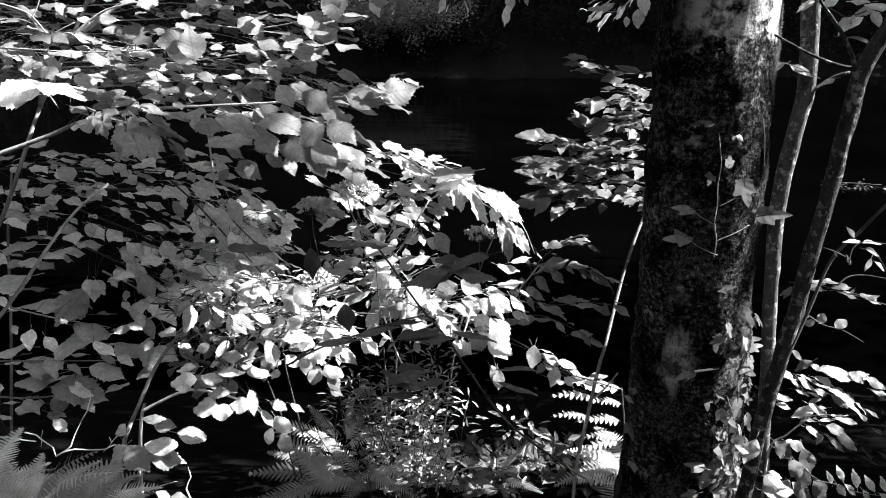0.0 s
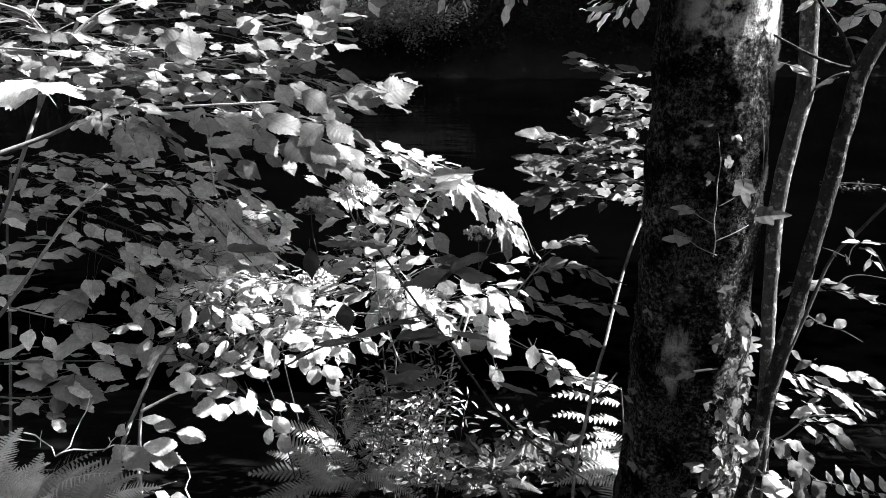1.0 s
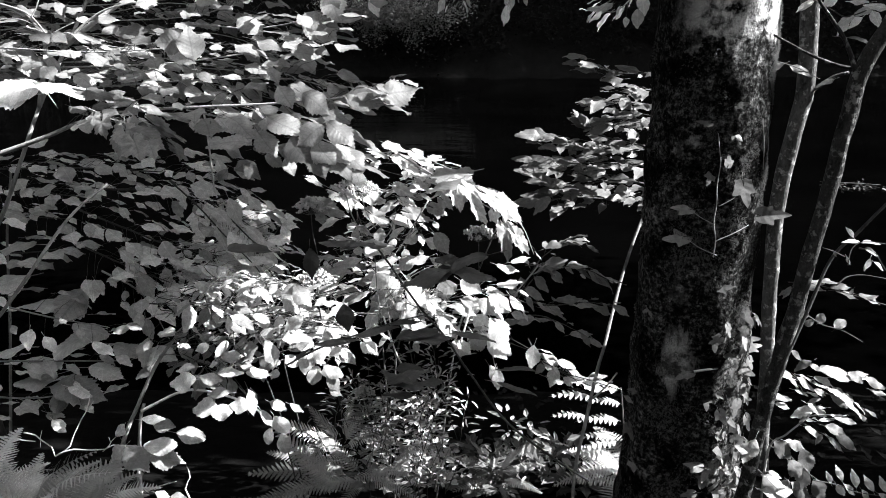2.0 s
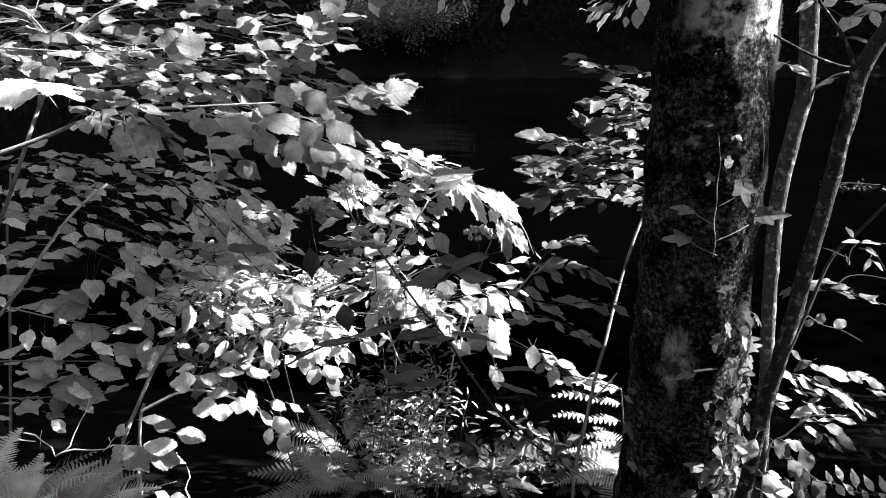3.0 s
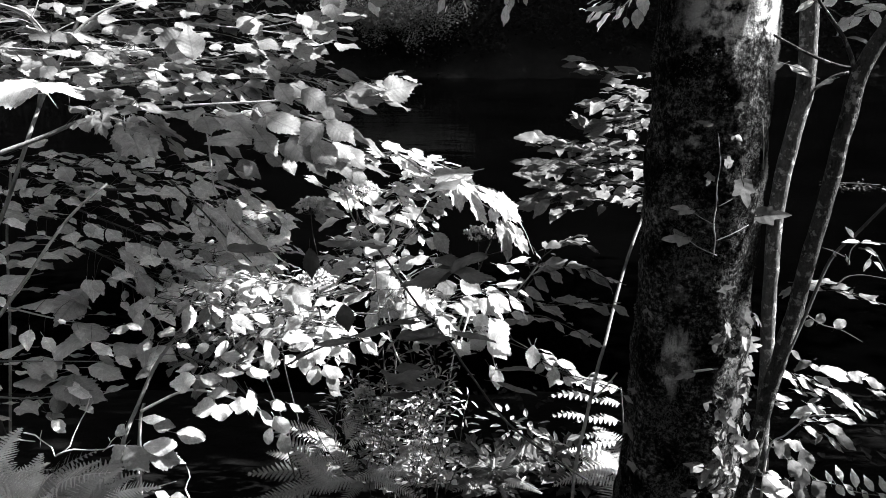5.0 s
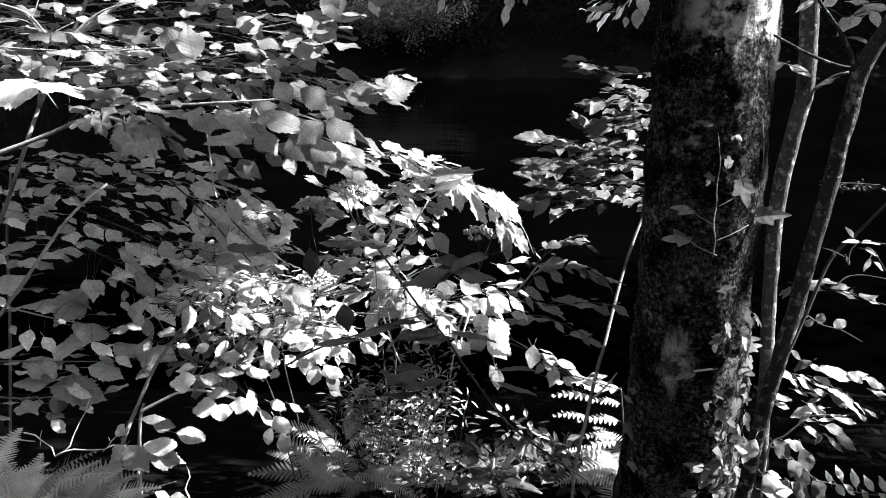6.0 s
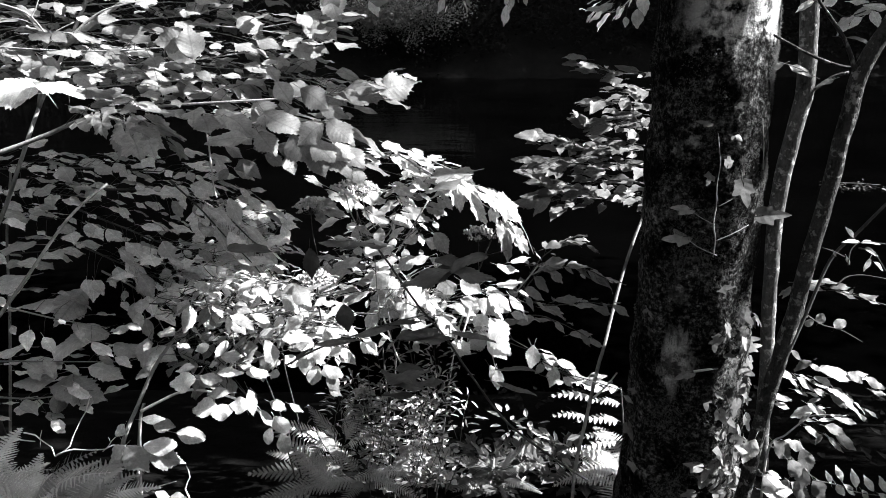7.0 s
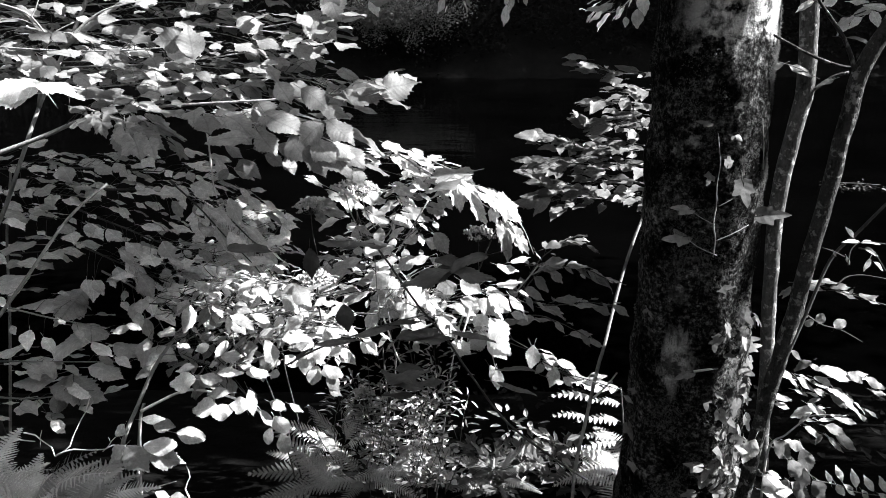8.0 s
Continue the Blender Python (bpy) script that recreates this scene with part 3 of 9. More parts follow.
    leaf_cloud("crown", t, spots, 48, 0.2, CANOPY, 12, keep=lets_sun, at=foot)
    return t


mossy_tree()


# ---- saplings beside it ----
def saplings():
    t = thing("sapling", (1.201, 2.439, -0.303), "slender smooth-barked sapling beside the mossy trunk", "tree", "saplings")
    branch(t, [(1.323, 2.600, -0.604), (1.303, 2.600, -0.381), (1.257, 2.600, -0.027), (1.235, 2.600, 0.224), (1.209, 2.600, 0.460), (1.196, 2.600, 0.618), (1.185, 2.600, 0.749), (1.181, 2.600, 0.896), (1.192, 2.600, 1.058), (1.205, 2.600, 1.175), (1.214, 2.600, 1.261), (1.203, 2.600, 1.399), (1.184, 2.600, 1.559), (1.162, 2.600, 1.761), (1.123, 2.600, 2.119)], 0.024, 0.031, SMOOTH, "trunk", 6, 14, 0.1)
    branch(t, [(1.216, 2.580, 1.268), (1.250, 2.580, 1.288), (1.292, 2.580, 1.318), (1.339, 2.580, 1.332)], 0.008, 0.005, SAPLING)
    t = thing("sapling", (0.836, 1.813, 0.199), "leaning forked sapling with flecked bark", "tree", "saplings")
    branch(t, [(0.838, 1.900, -0.200), (0.893, 1.900, 0.166), (0.903, 1.900, 0.329), (0.912, 1.900, 0.425), (0.920, 1.900, 0.517), (0.932, 1.900, 0.608), (0.942, 1.900, 0.695), (0.956, 1.900, 0.781), (0.962, 1.900, 0.863), (0.969, 1.900, 0.944), (0.979, 1.900, 1.023), (0.987, 1.900, 1.099), (0.994, 1.900, 1.174), (0.997, 1.900, 1.246), (1.006, 1.900, 1.317), (1.010, 1.900, 1.386), (1.020, 1.900, 1.429), (1.042, 1.900, 1.483), (1.069, 1.900, 1.539), (1.104, 1.900, 1.658)], 0.0225, 0.019, SAPLING, "trunk", 6, 14, 0.1)
    branch(t, [(1.009, 1.900, 1.400), (0.989, 1.900, 1.447), (0.962, 1.900, 1.493), (0.930, 1.900, 1.532), (0.891, 1.900, 1.577), (0.852, 1.900, 1.634)], 0.0065, 0.003, SAPLING)
    branch(t, [(1.009, 1.920, 1.422), (0.963, 1.920, 1.431), (0.890, 1.920, 1.458), (0.800, 1.920, 1.502)], 0.0048, 0.003, SAPLING)
    t = thing("bare_stem", (0.960, 1.868, 0.643), "thin dark leaning stem with curled dry leaves", "stem")
    branch(t, [(0.922, 1.858, 0.614), (0.991, 1.910, 0.759), (1.051, 1.945, 0.911), (1.111, 1.942, 0.993), (1.155, 1.919, 1.075), (1.261, 1.950, 1.161)], 0.005, 0.004, STEM)
    branch(t, [(1.055, 1.865, 0.926), (1.066, 1.880, 0.967), (1.099, 1.886, 0.984), (1.155, 1.884, 0.978)], 0.0016, 0.0008, STEM)
    branch(t, [(1.025, 1.847, 0.877), (1.055, 1.855, 0.898), (1.099, 1.856, 0.902), (1.155, 1.853, 0.893)], 0.0022, 0.0008, STEM)
    branch(t, [(1.047, 1.872, 0.947), (1.018, 1.877, 0.960), (0.988, 1.881, 0.970)], 0.0016, 0.0008, STEM)
    branch(t, [(1.084, 1.880, 0.967), (1.121, 1.877, 0.960), (1.155, 1.860, 0.912)], 0.0016, 0.0008, STEM)
    put_leaf(t, "lance", SHADE, (1.069, 1.890, 0.995), (-0.555, 0.285, 0.782), (-0.391, -0.773, 0.500), 0.032, random.Random(7), 1.70)
    put_leaf(t, "lance", SHADE, (1.084, 1.886, 0.984), (-0.978, 0.072, 0.197), (-0.004, -0.301, 0.954), 0.042, random.Random(8), 1.70)
    put_leaf(t, "lance", SHADE, (1.091, 1.885, 0.981), (0.990, 0.048, 0.133), (0.073, -0.189, 0.979), 0.052, random.Random(9), 1.70)
    put_leaf(t, "lance", SHADE, (1.099, 1.880, 0.967), (0.966, -0.088, -0.242), (-0.180, -0.527, 0.831), 0.046, random.Random(10), 1.70)
    put_leaf(t, "lance", SHADE, (1.113, 1.871, 0.942), (-0.414, -0.311, -0.855), (-0.403, -0.755, 0.517), 0.036, random.Random(11), 1.70)
    put_leaf(t, "lance", SHADE, (1.125, 1.867, 0.933), (0.838, -0.186, -0.512), (-0.185, -0.518, 0.835), 0.035, random.Random(12), 1.70)
    put_leaf(t, "lance", SHADE, (1.052, 1.872, 0.947), (0.423, -0.310, -0.852), (-0.323, -0.706, 0.630), 0.024, random.Random(13), 1.70)
    put_leaf(t, "lance", SHADE, (1.018, 1.877, 0.960), (0.447, -0.306, -0.840), (-0.313, -0.713, 0.627), 0.016, random.Random(14), 1.70)
    t = thing("leaning_pole", (0.416, 2.041, -0.051), "thin pale leaning stem beside the mossy trunk", "stem")
    branch(t, [(0.415, 2.031, -0.226), (0.416, 2.041, -0.051), (0.431, 2.104, 0.122), (0.475, 2.185, 0.284), (0.521, 2.289, 0.394), (0.554, 2.359, 0.443), (0.618, 2.490, 0.598), (0.680, 2.592, 0.730), (0.734, 2.674, 0.811), (0.828, 2.862, 0.888)], 0.0062, 0.0055, POLE, "stem", 8, 10)


saplings()


# ---- hazel overhanging from the path ----
hazel = thing("hazel_shrub", (-1.181, 1.795, 1.028), "overhanging hazel with broad toothed leaves in layers", "shrub")
SWAY, FLUTTER, DRIFT, SPRAYS = [], [], [], []
branch(hazel, [(-1.30, 1.95, -0.25), (-1.25, 1.85, 0.4), (-1.152, 1.665, 0.961), (-1.107, 1.751, 1.343), (-1.163, 1.991, 1.710)], 0.022, 0.012, STEM, "stem")
branch(hazel, [(-1.181, 1.757, 0.923), (-1.097, 1.810, 1.067), (-1.020, 1.809, 1.211), (-0.973, 1.855, 1.339), (-0.918, 1.897, 1.454), (-0.864, 1.939, 1.569), (-0.823, 1.981, 1.684)], 0.0055, 0.004, TWIG)
branch(hazel, [(-0.973, 1.855, 1.339), (-0.933, 1.855, 1.484), (-0.980, 1.880, 1.553), (-1.039, 1.887, 1.571)], 0.006, 0.003, TWIG)
branch(hazel, [(-0.911, 1.907, 1.479), (-0.827, 1.871, 1.528), (-0.774, 1.885, 1.565), (-0.695, 1.900, 1.609)], 0.007, 0.004, TWIG)
# bright stick put in where strong sun whitens a leaf
branch(hazel, [(-0.994, 1.621, 1.425), (-0.900, 1.620, 1.423), (-0.818, 1.621, 1.425), (-0.745, 1.617, 1.414)], 0.006, 0.003, PALE_WOOD, "broken_branch")
SWAY.append(bough(hazel, [(-1.018, 1.560, 1.259), (-0.924, 1.572, 1.290), (-0.829, 1.584, 1.323), (-0.747, 1.595, 1.354), (-0.649, 1.622, 1.371), (-0.512, 1.646, 1.376), (-0.369, 1.658, 1.381), (-0.225, 1.672, 1.391), (-0.115, 1.677, 1.405)], 0.0058, "hazel", HAZEL, 60, 0.07, 0.10, 0.03, 0.1, 0.3, 0.3, seed=1, face=0.25))
SWAY.append(bough(hazel, [(-1.057, 1.752, 1.493), (-0.794, 1.747, 1.479), (-0.568, 1.750, 1.489)], 0.0019, "hazel", HAZEL, 51, 0.064, 0.12, 0.05, 0.08, 0.15, 0.0, seed=2, face=0.25))
SWAY.append(bough(hazel, [(-1.181, 1.968, 1.501), (-0.915, 1.977, 1.527), (-0.635, 1.982, 1.541), (-0.495, 1.996, 1.577)], 0.0019, "hazel", HAZEL, 48, 0.064, 0.12, 0.05, 0.08, 0.15, 0.0, seed=3, face=0.25))
SWAY.append(bough(hazel, [(-0.894, 1.786, 1.440), (-0.624, 1.789, 1.450), (-0.405, 1.799, 1.477), (-0.269, 1.806, 1.495)], 0.0019, "hazel", HAZEL, 54, 0.064, 0.11, 0.04, 0.08, 0.15, 0.0, seed=4, face=0.25))
SWAY.append(bough(hazel, [(-0.907, 1.819, 1.384), (-0.575, 1.827, 1.407), (-0.350, 1.828, 1.409), (-0.244, 1.817, 1.378)], 0.0019, "hazel", HAZEL, 57, 0.064, 0.12, 0.04, 0.08, 0.15, 0.0, seed=5, face=0.25))
SWAY.append(bough(hazel, [(-0.535, 1.603, 1.375), (-0.412, 1.574, 1.356), (-0.284, 1.566, 1.334), (-0.202, 1.556, 1.305)], 0.0019, "hazel", HAZEL, 36, 0.075, 0.08, 0.03, 0.08, 0.15, 0.0, seed=6, face=0.25))
SWAY.append(bough(hazel, [(-0.724, 1.555, 1.389), (-0.647, 1.525, 1.366), (-0.557, 1.485, 1.346)], 0.002, "lobed", HAZEL, 13, 0.07, 0.05, 0.02, 0.6, 0.35, 0.2, seed=7, face=0.25))
SWAY.append(bough(hazel, [(-0.602, 1.873, 1.534), (-0.456, 1.869, 1.521), (-0.350, 1.873, 1.534), (-0.257, 1.882, 1.559)], 0.0019, "hazel", HAZEL, 24, 0.075, 0.06, 0.03, 0.1, 0.3, 0.2, seed=8, face=0.25))
SWAY.append(bough(hazel, [(-1.150, 1.937, 1.563), (-0.796, 1.940, 1.572), (-0.496, 1.951, 1.601)], 0.0019, "hazel", HAZEL, 39, 0.064, 0.12, 0.04, 0.08, 0.15, 0.0, seed=9, face=0.25))
SWAY.append(bough(hazel, [(-1.243, 2.044, 1.417), (-0.860, 2.046, 1.424), (-0.536, 2.039, 1.403)], 0.0019, "hazel", HAZEL, 45, 0.064, 0.12, 0.05, 0.08, 0.15, 0.0, seed=10, face=0.25))
SWAY.append(bough(hazel, [(-1.336, 2.237, 1.511), (-1.004, 2.227, 1.482), (-0.640, 2.227, 1.482), (-0.418, 2.200, 1.407)], 0.0019, "hazel", HAZEL, 50, 0.07, 0.14, 0.06, 0.08, 0.15, 0.0, seed=11, face=0.25))
SWAY.append(bough(hazel, [(-1.367, 2.229, 1.341), (-1.027, 2.240, 1.371), (-0.655, 2.229, 1.341), (-0.493, 2.215, 1.303)], 0.0019, "hazel", HAZEL, 46, 0.07, 0.14, 0.06, 0.08, 0.15, 0.0, seed=12, face=0.25))
SWAY.append(bough(hazel, [(-1.305, 2.212, 1.587), (-0.980, 2.193, 1.536), (-0.748, 2.204, 1.565), (-0.517, 2.191, 1.529)], 0.0019, "hazel", HAZEL, 46, 0.07, 0.14, 0.06, 0.08, 0.15, 0.0, seed=13, face=0.25))
branch(hazel, [(-0.500, 1.603, 1.375), (-0.488, 1.576, 1.303), (-0.484, 1.568, 1.220), (-0.477, 1.559, 1.198)], 0.0022, 0.0015, PALE_WOOD)


def single_leaf(owner, kind, mat, base, axis, normal, size, wide, seed=1):
    return put_leaf(owner, kind, mat, base, axis, normal, size, random.Random(seed), wide)


first = SWAY[0]


def fluttering(*a):
    FLUTTER.append(single_leaf(*a))


single_leaf(SWAY[5], "hazel", HAZEL, (-0.408, 1.585, 1.267), (-0.901, -0.149, -0.409), (0.549, -0.670, 0.501), 0.038, 0.96, 941)
single_leaf(SWAY[5], "hazel", HAZEL, (-0.422, 1.584, 1.265), (0.800, -0.205, -0.564), (0.553, -0.666, 0.500), 0.048, 0.96, 942)
single_leaf(SWAY[5], "hazel", HAZEL, (-0.460, 1.596, 1.299), (0.883, -0.160, -0.441), (0.568, -0.666, 0.484), 0.043, 0.84, 943)
single_leaf(SWAY[5], "hazel", HAZEL, (-0.401, 1.595, 1.295), (0.988, 0.054, 0.148), (0.548, -0.677, 0.491), 0.053, 0.72, 944)
single_leaf(SWAY[5], "hazel", HAZEL, (-0.353, 1.596, 1.299), (0.968, -0.086, -0.237), (0.532, -0.687, 0.494), 0.057, 0.84, 945)
single_leaf(SWAY[5], "hazel", HAZEL, (-0.375, 1.590, 1.282), (0.900, -0.149, -0.411), (0.538, -0.679, 0.498), 0.046, 0.96, 946)
single_leaf(SWAY[5], "hazel", HAZEL, (-0.333, 1.588, 1.276), (0.424, -0.310, -0.851), (0.524, -0.686, 0.505), 0.042, 0.96, 947)
single_leaf(SWAY[5], "hazel", HAZEL, (-0.456, 1.580, 1.254), (-0.611, -0.271, -0.744), (0.563, -0.657, 0.501), 0.033, 0.96, 948)
# bare sunlit twigs and single leaves of the hazel's inner side
inner_hazel_twig = branch(hazel, [(-1.031, 1.807, 1.587), (-0.961, 1.801, 1.569), (-0.923, 1.794, 1.551), (-0.885, 1.779, 1.509)], 0.0030, 0.0015, TWIG)
branch(hazel, [(-0.885, 1.779, 1.509), (-0.860, 1.784, 1.524), (-0.828, 1.790, 1.539)], 0.0020, 0.0010, TWIG)
branch(hazel, [(-0.841, 1.777, 1.503), (-0.803, 1.789, 1.537), (-0.759, 1.800, 1.565), (-0.689, 1.806, 1.583)], 0.0030, 0.0015, TWIG)
branch(hazel, [(-0.813, 1.778, 1.506), (-0.759, 1.773, 1.491), (-0.676, 1.767, 1.477), (-0.613, 1.756, 1.446)], 0.0016, 0.0008, TWIG)
branch(hazel, [(-1.006, 1.791, 1.543), (-0.955, 1.793, 1.547), (-0.904, 1.787, 1.529)], 0.0016, 0.0008, TWIG)
branch(hazel, [(-0.923, 1.793, 1.549), (-0.912, 1.802, 1.572), (-0.904, 1.812, 1.599)], 0.0020, 0.0010, TWIG)
branch(hazel, [(-0.917, 1.742, 1.408), (-0.892, 1.737, 1.394), (-0.863, 1.724, 1.358)], 0.0022, 0.0011, TWIG)
single_leaf(inner_hazel_twig, "hazel", HAZEL, (-0.819, 1.781, 1.457), (0.891, 0.156, 0.427), (0.746, -0.394, 0.537), 0.068, 0.62, 901)
single_leaf(inner_hazel_twig, "hazel", HAZEL, (-0.796, 1.813, 1.543), (0.992, 0.043, 0.119), (0.750, -0.405, 0.523), 0.061, 0.56, 902)
single_leaf(inner_hazel_twig, "hazel", HAZEL, (-0.774, 1.803, 1.516), (0.918, 0.136, 0.374), (0.745, -0.405, 0.529), 0.042, 0.75, 903)
single_leaf(inner_hazel_twig, "hazel", HAZEL, (-0.742, 1.801, 1.511), (0.963, 0.092, 0.254), (0.741, -0.410, 0.532), 0.076, 0.62, 904)
single_leaf(inner_hazel_twig, "hazel", HAZEL, (-0.812, 1.770, 1.426), (0.991, -0.045, -0.123), (0.743, -0.392, 0.543), 0.049, 0.62, 905)
single_leaf(inner_hazel_twig, "hazel", HAZEL, (-0.738, 1.766, 1.414), (0.959, 0.097, 0.266), (0.732, -0.401, 0.550), 0.059, 0.56, 906)
single_leaf(inner_hazel_twig, "hazel", HAZEL, (-0.678, 1.772, 1.432), (0.981, -0.067, -0.184), (0.726, -0.411, 0.552), 0.059, 0.62, 907)
single_leaf(inner_hazel_twig, "hazel", HAZEL, (-0.905, 1.785, 1.468), (0.817, -0.197, -0.542), (0.757, -0.383, 0.529), 0.053, 0.88, 908)
single_leaf(inner_hazel_twig, "hazel", HAZEL, (-0.725, 1.751, 1.374), (0.868, -0.170, -0.466), (0.727, -0.398, 0.559), 0.041, 1.00, 909)
single_leaf(inner_hazel_twig, "hazel", HAZEL, (-0.879, 1.827, 1.581), (0.616, -0.269, -0.740), (0.763, -0.396, 0.511), 0.037, 1.12, 910)
single_leaf(inner_hazel_twig, "hazel", HAZEL, (-1.011, 1.792, 1.485), (0.983, -0.063, -0.172), (0.770, -0.370, 0.520), 0.098, 0.75, 911)
single_leaf(inner_hazel_twig, "hazel", HAZEL, (-0.825, 1.758, 1.393), (0.997, -0.027, -0.076), (0.742, -0.387, 0.548), 0.080, 0.56, 912)
single_leaf(inner_hazel_twig, "hazel", HAZEL, (-0.966, 1.776, 1.441), (0.995, -0.034, -0.094), (0.762, -0.373, 0.530), 0.077, 0.62, 913)
single_leaf(inner_hazel_twig, "hazel", HAZEL, (-0.966, 1.824, 1.574), (0.936, -0.120, -0.330), (0.772, -0.384, 0.507), 0.044, 0.62, 914)
single_leaf(inner_hazel_twig, "hazel", HAZEL, (-0.928, 1.811, 1.538), (0.894, -0.153, -0.420), (0.765, -0.386, 0.515), 0.043, 0.75, 915)
fluttering(first, "hazel", HAZEL, (-0.131, 1.609, 1.402), (0.936, 0.194, 0.292), (0.051, -0.899, 0.435), 0.083, 1.00, 1)
fluttering(first, "hazel", HAZEL, (-0.283, 1.561, 1.417), (0.815, -0.105, -0.569), (0.150, -0.912, 0.382), 0.067, 1.00, 2)
fluttering(first, "hazel", HAZEL, (-0.332, 1.569, 1.430), (0.500, -0.303, -0.811), (0.180, -0.880, 0.439), 0.053, 1.00, 3)
fluttering(first, "hazel", HAZEL, (-0.207, 1.634, 1.400), (0.990, -0.073, -0.121), (0.057, -0.580, 0.812), 0.095, 1.00, 4)
fluttering(SWAY[5], "hazel", HAZEL, (-0.236, 1.500, 1.362), (-0.741, -0.452, -0.497), (0.146, -0.830, 0.538), 0.066, 0.98, 5)
fluttering(SWAY[5], "hazel", HAZEL, (-0.226, 1.506, 1.368), (0.777, -0.483, -0.403), (0.075, -0.565, 0.822), 0.072, 0.96, 6)
fluttering(SWAY[5], "hazel", HAZEL, (-0.253, 1.493, 1.333), (0.613, -0.533, -0.583), (0.106, -0.676, 0.729), 0.072, 0.97, 7)
single_leaf(SWAY[7], "hazel", HAZEL, (-0.308, 1.824, 1.541), (0.938, -0.177, -0.299), (0.104, -0.676, 0.729), 0.057, 1.00, 21)
single_leaf(SWAY[7], "hazel", HAZEL, (-0.280, 1.836, 1.555), (-0.902, -0.377, -0.212), (0.113, -0.678, 0.726), 0.054, 0.97, 22)
single_leaf(SWAY[7], "hazel", HAZEL, (-0.265, 1.843, 1.597), (0.500, -0.313, -0.807), (0.123, -0.897, 0.425), 0.052, 1.00, 23)
single_leaf(SWAY[7], "hazel", HAZEL, (-0.344, 1.793, 1.478), (0.980, 0.198, 0.019), (0.089, -0.522, 0.848), 0.073, 0.99, 24)
single_leaf(SWAY[7], "hazel", HAZEL, (-0.173, 1.886, 1.579), (0.974, 0.194, 0.112), (0.055, -0.692, 0.720), 0.046, 0.99, 25)
fluttering(SWAY[1], "hazel", HAZEL, (-0.490, 1.542, 1.483), (-0.086, 0.173, 0.981), (0.298, -0.935, 0.191), 0.067, 0.99, 8)
fluttering(SWAY[1], "hazel", HAZEL, (-0.505, 1.559, 1.520), (-0.937, -0.346, -0.050), (0.301, -0.873, 0.383), 0.064, 0.97, 9)
fluttering(SWAY[6], "hazel", HAZEL, (-0.603, 1.470, 1.360), (0.906, -0.158, -0.392), (0.230, -0.593, 0.772), 0.076, 1.00, 10)
fluttering(SWAY[7], "hazel", HAZEL, (-0.321, 1.824, 1.540), (0.865, -0.204, -0.457), (0.126, -0.795, 0.594), 0.075, 1.00, 11)
fluttering(SWAY[7], "hazel", HAZEL, (-0.269, 1.853, 1.602), (0.492, -0.461, -0.739), (0.110, -0.808, 0.578), 0.079, 0.99, 12)
fluttering(SWAY[3], "hazel", HAZEL, (-0.336, 1.743, 1.481), (0.994, 0.107, -0.039), (0.089, -0.522, 0.848), 0.073, 1.00, 13)
fluttering(first, "hazel", HAZEL, (-0.380, 1.487, 1.332), (-0.988, -0.093, 0.126), (0.156, -0.546, 0.823), 0.089, 0.55, 14)

# these hazel leaves take the lightened colour to look fully sunlit
fluttering(SWAY[1], "hazel", PALE, (-0.745, 1.438, 1.448), (-0.882, -0.472, 0.006), (0.597, -0.267, 0.756), 0.092, 0.93, 21)
fluttering(SWAY[1], "hazel", PALE, (-0.749, 1.425, 1.458), (0.985, -0.140, -0.096), (0.531, -0.128, 0.838), 0.098, 1.00, 22)
fluttering(SWAY[1], "hazel", PALE, (-0.757, 1.430, 1.433), (-0.879, -0.477, 0.009), (0.639, -0.359, 0.680), 0.081, 0.92, 23)
fluttering(SWAY[1], "hazel", HAZEL, (-0.770, 1.620, 1.414), (0.993, -0.104, -0.055), (0.044, -0.098, 0.994), 0.083, 1.00, 24)

# ---- shaded shrub under the hazel ----
dogwood = thing("dogwood_shrub", (-1.226, 1.861, 0.037), "shaded shrub with oval leaves in open layers", "shrub")
branch(dogwood, [(-1.019, 1.529, 0.882), (-0.934, 1.570, 0.993), (-0.831, 1.620, 1.131), (-0.744, 1.647, 1.205)], 0.0045, 0.003, TWIG)
branch(dogwood, [(-1.297, 1.837, -0.026), (-1.241, 1.979, 0.655), (-1.222, 2.032, 0.946), (-1.182, 2.048, 1.137)], 0.0045, 0.003, TWIG)
for i, (n, w) in enumerate(((46, 0.12), (22, 0.12), (44, 0.12), (34, 0.12), (24, 0.12), (30, 0.08))):
    pts = ([(-1.274, 2.048, 1.137), (-0.980, 2.049, 1.140), (-0.687, 2.044, 1.125)], [(-1.274, 2.024, 1.071), (-1.120, 2.026, 1.076), (-0.996, 2.023, 1.067)], [(-0.934, 2.029, 1.086), (-0.718, 2.027, 1.079), (-0.594, 2.010, 1.032), (-0.486, 1.984, 0.962)], [(-0.996, 2.010, 1.032), (-0.857, 1.991, 0.980), (-0.733, 1.975, 0.936), (-0.594, 1.966, 0.911)], [(-0.980, 1.975, 0.936), (-0.841, 1.954, 0.878), (-0.748, 1.942, 0.846)], [(-0.748, 2.037, 1.108), (-0.625, 2.014, 1.042), (-0.532, 1.984, 0.962), (-0.486, 1.969, 0.919)])[i]
    bough(dogwood, pts, 0.003, "oval" if i % 3 else "hazel", PALE, int(n * 1.25), 0.062, w, 0.045, 0.04, 0.13, 0.0, bark=STEM, seed=20 + i, face=0.25)

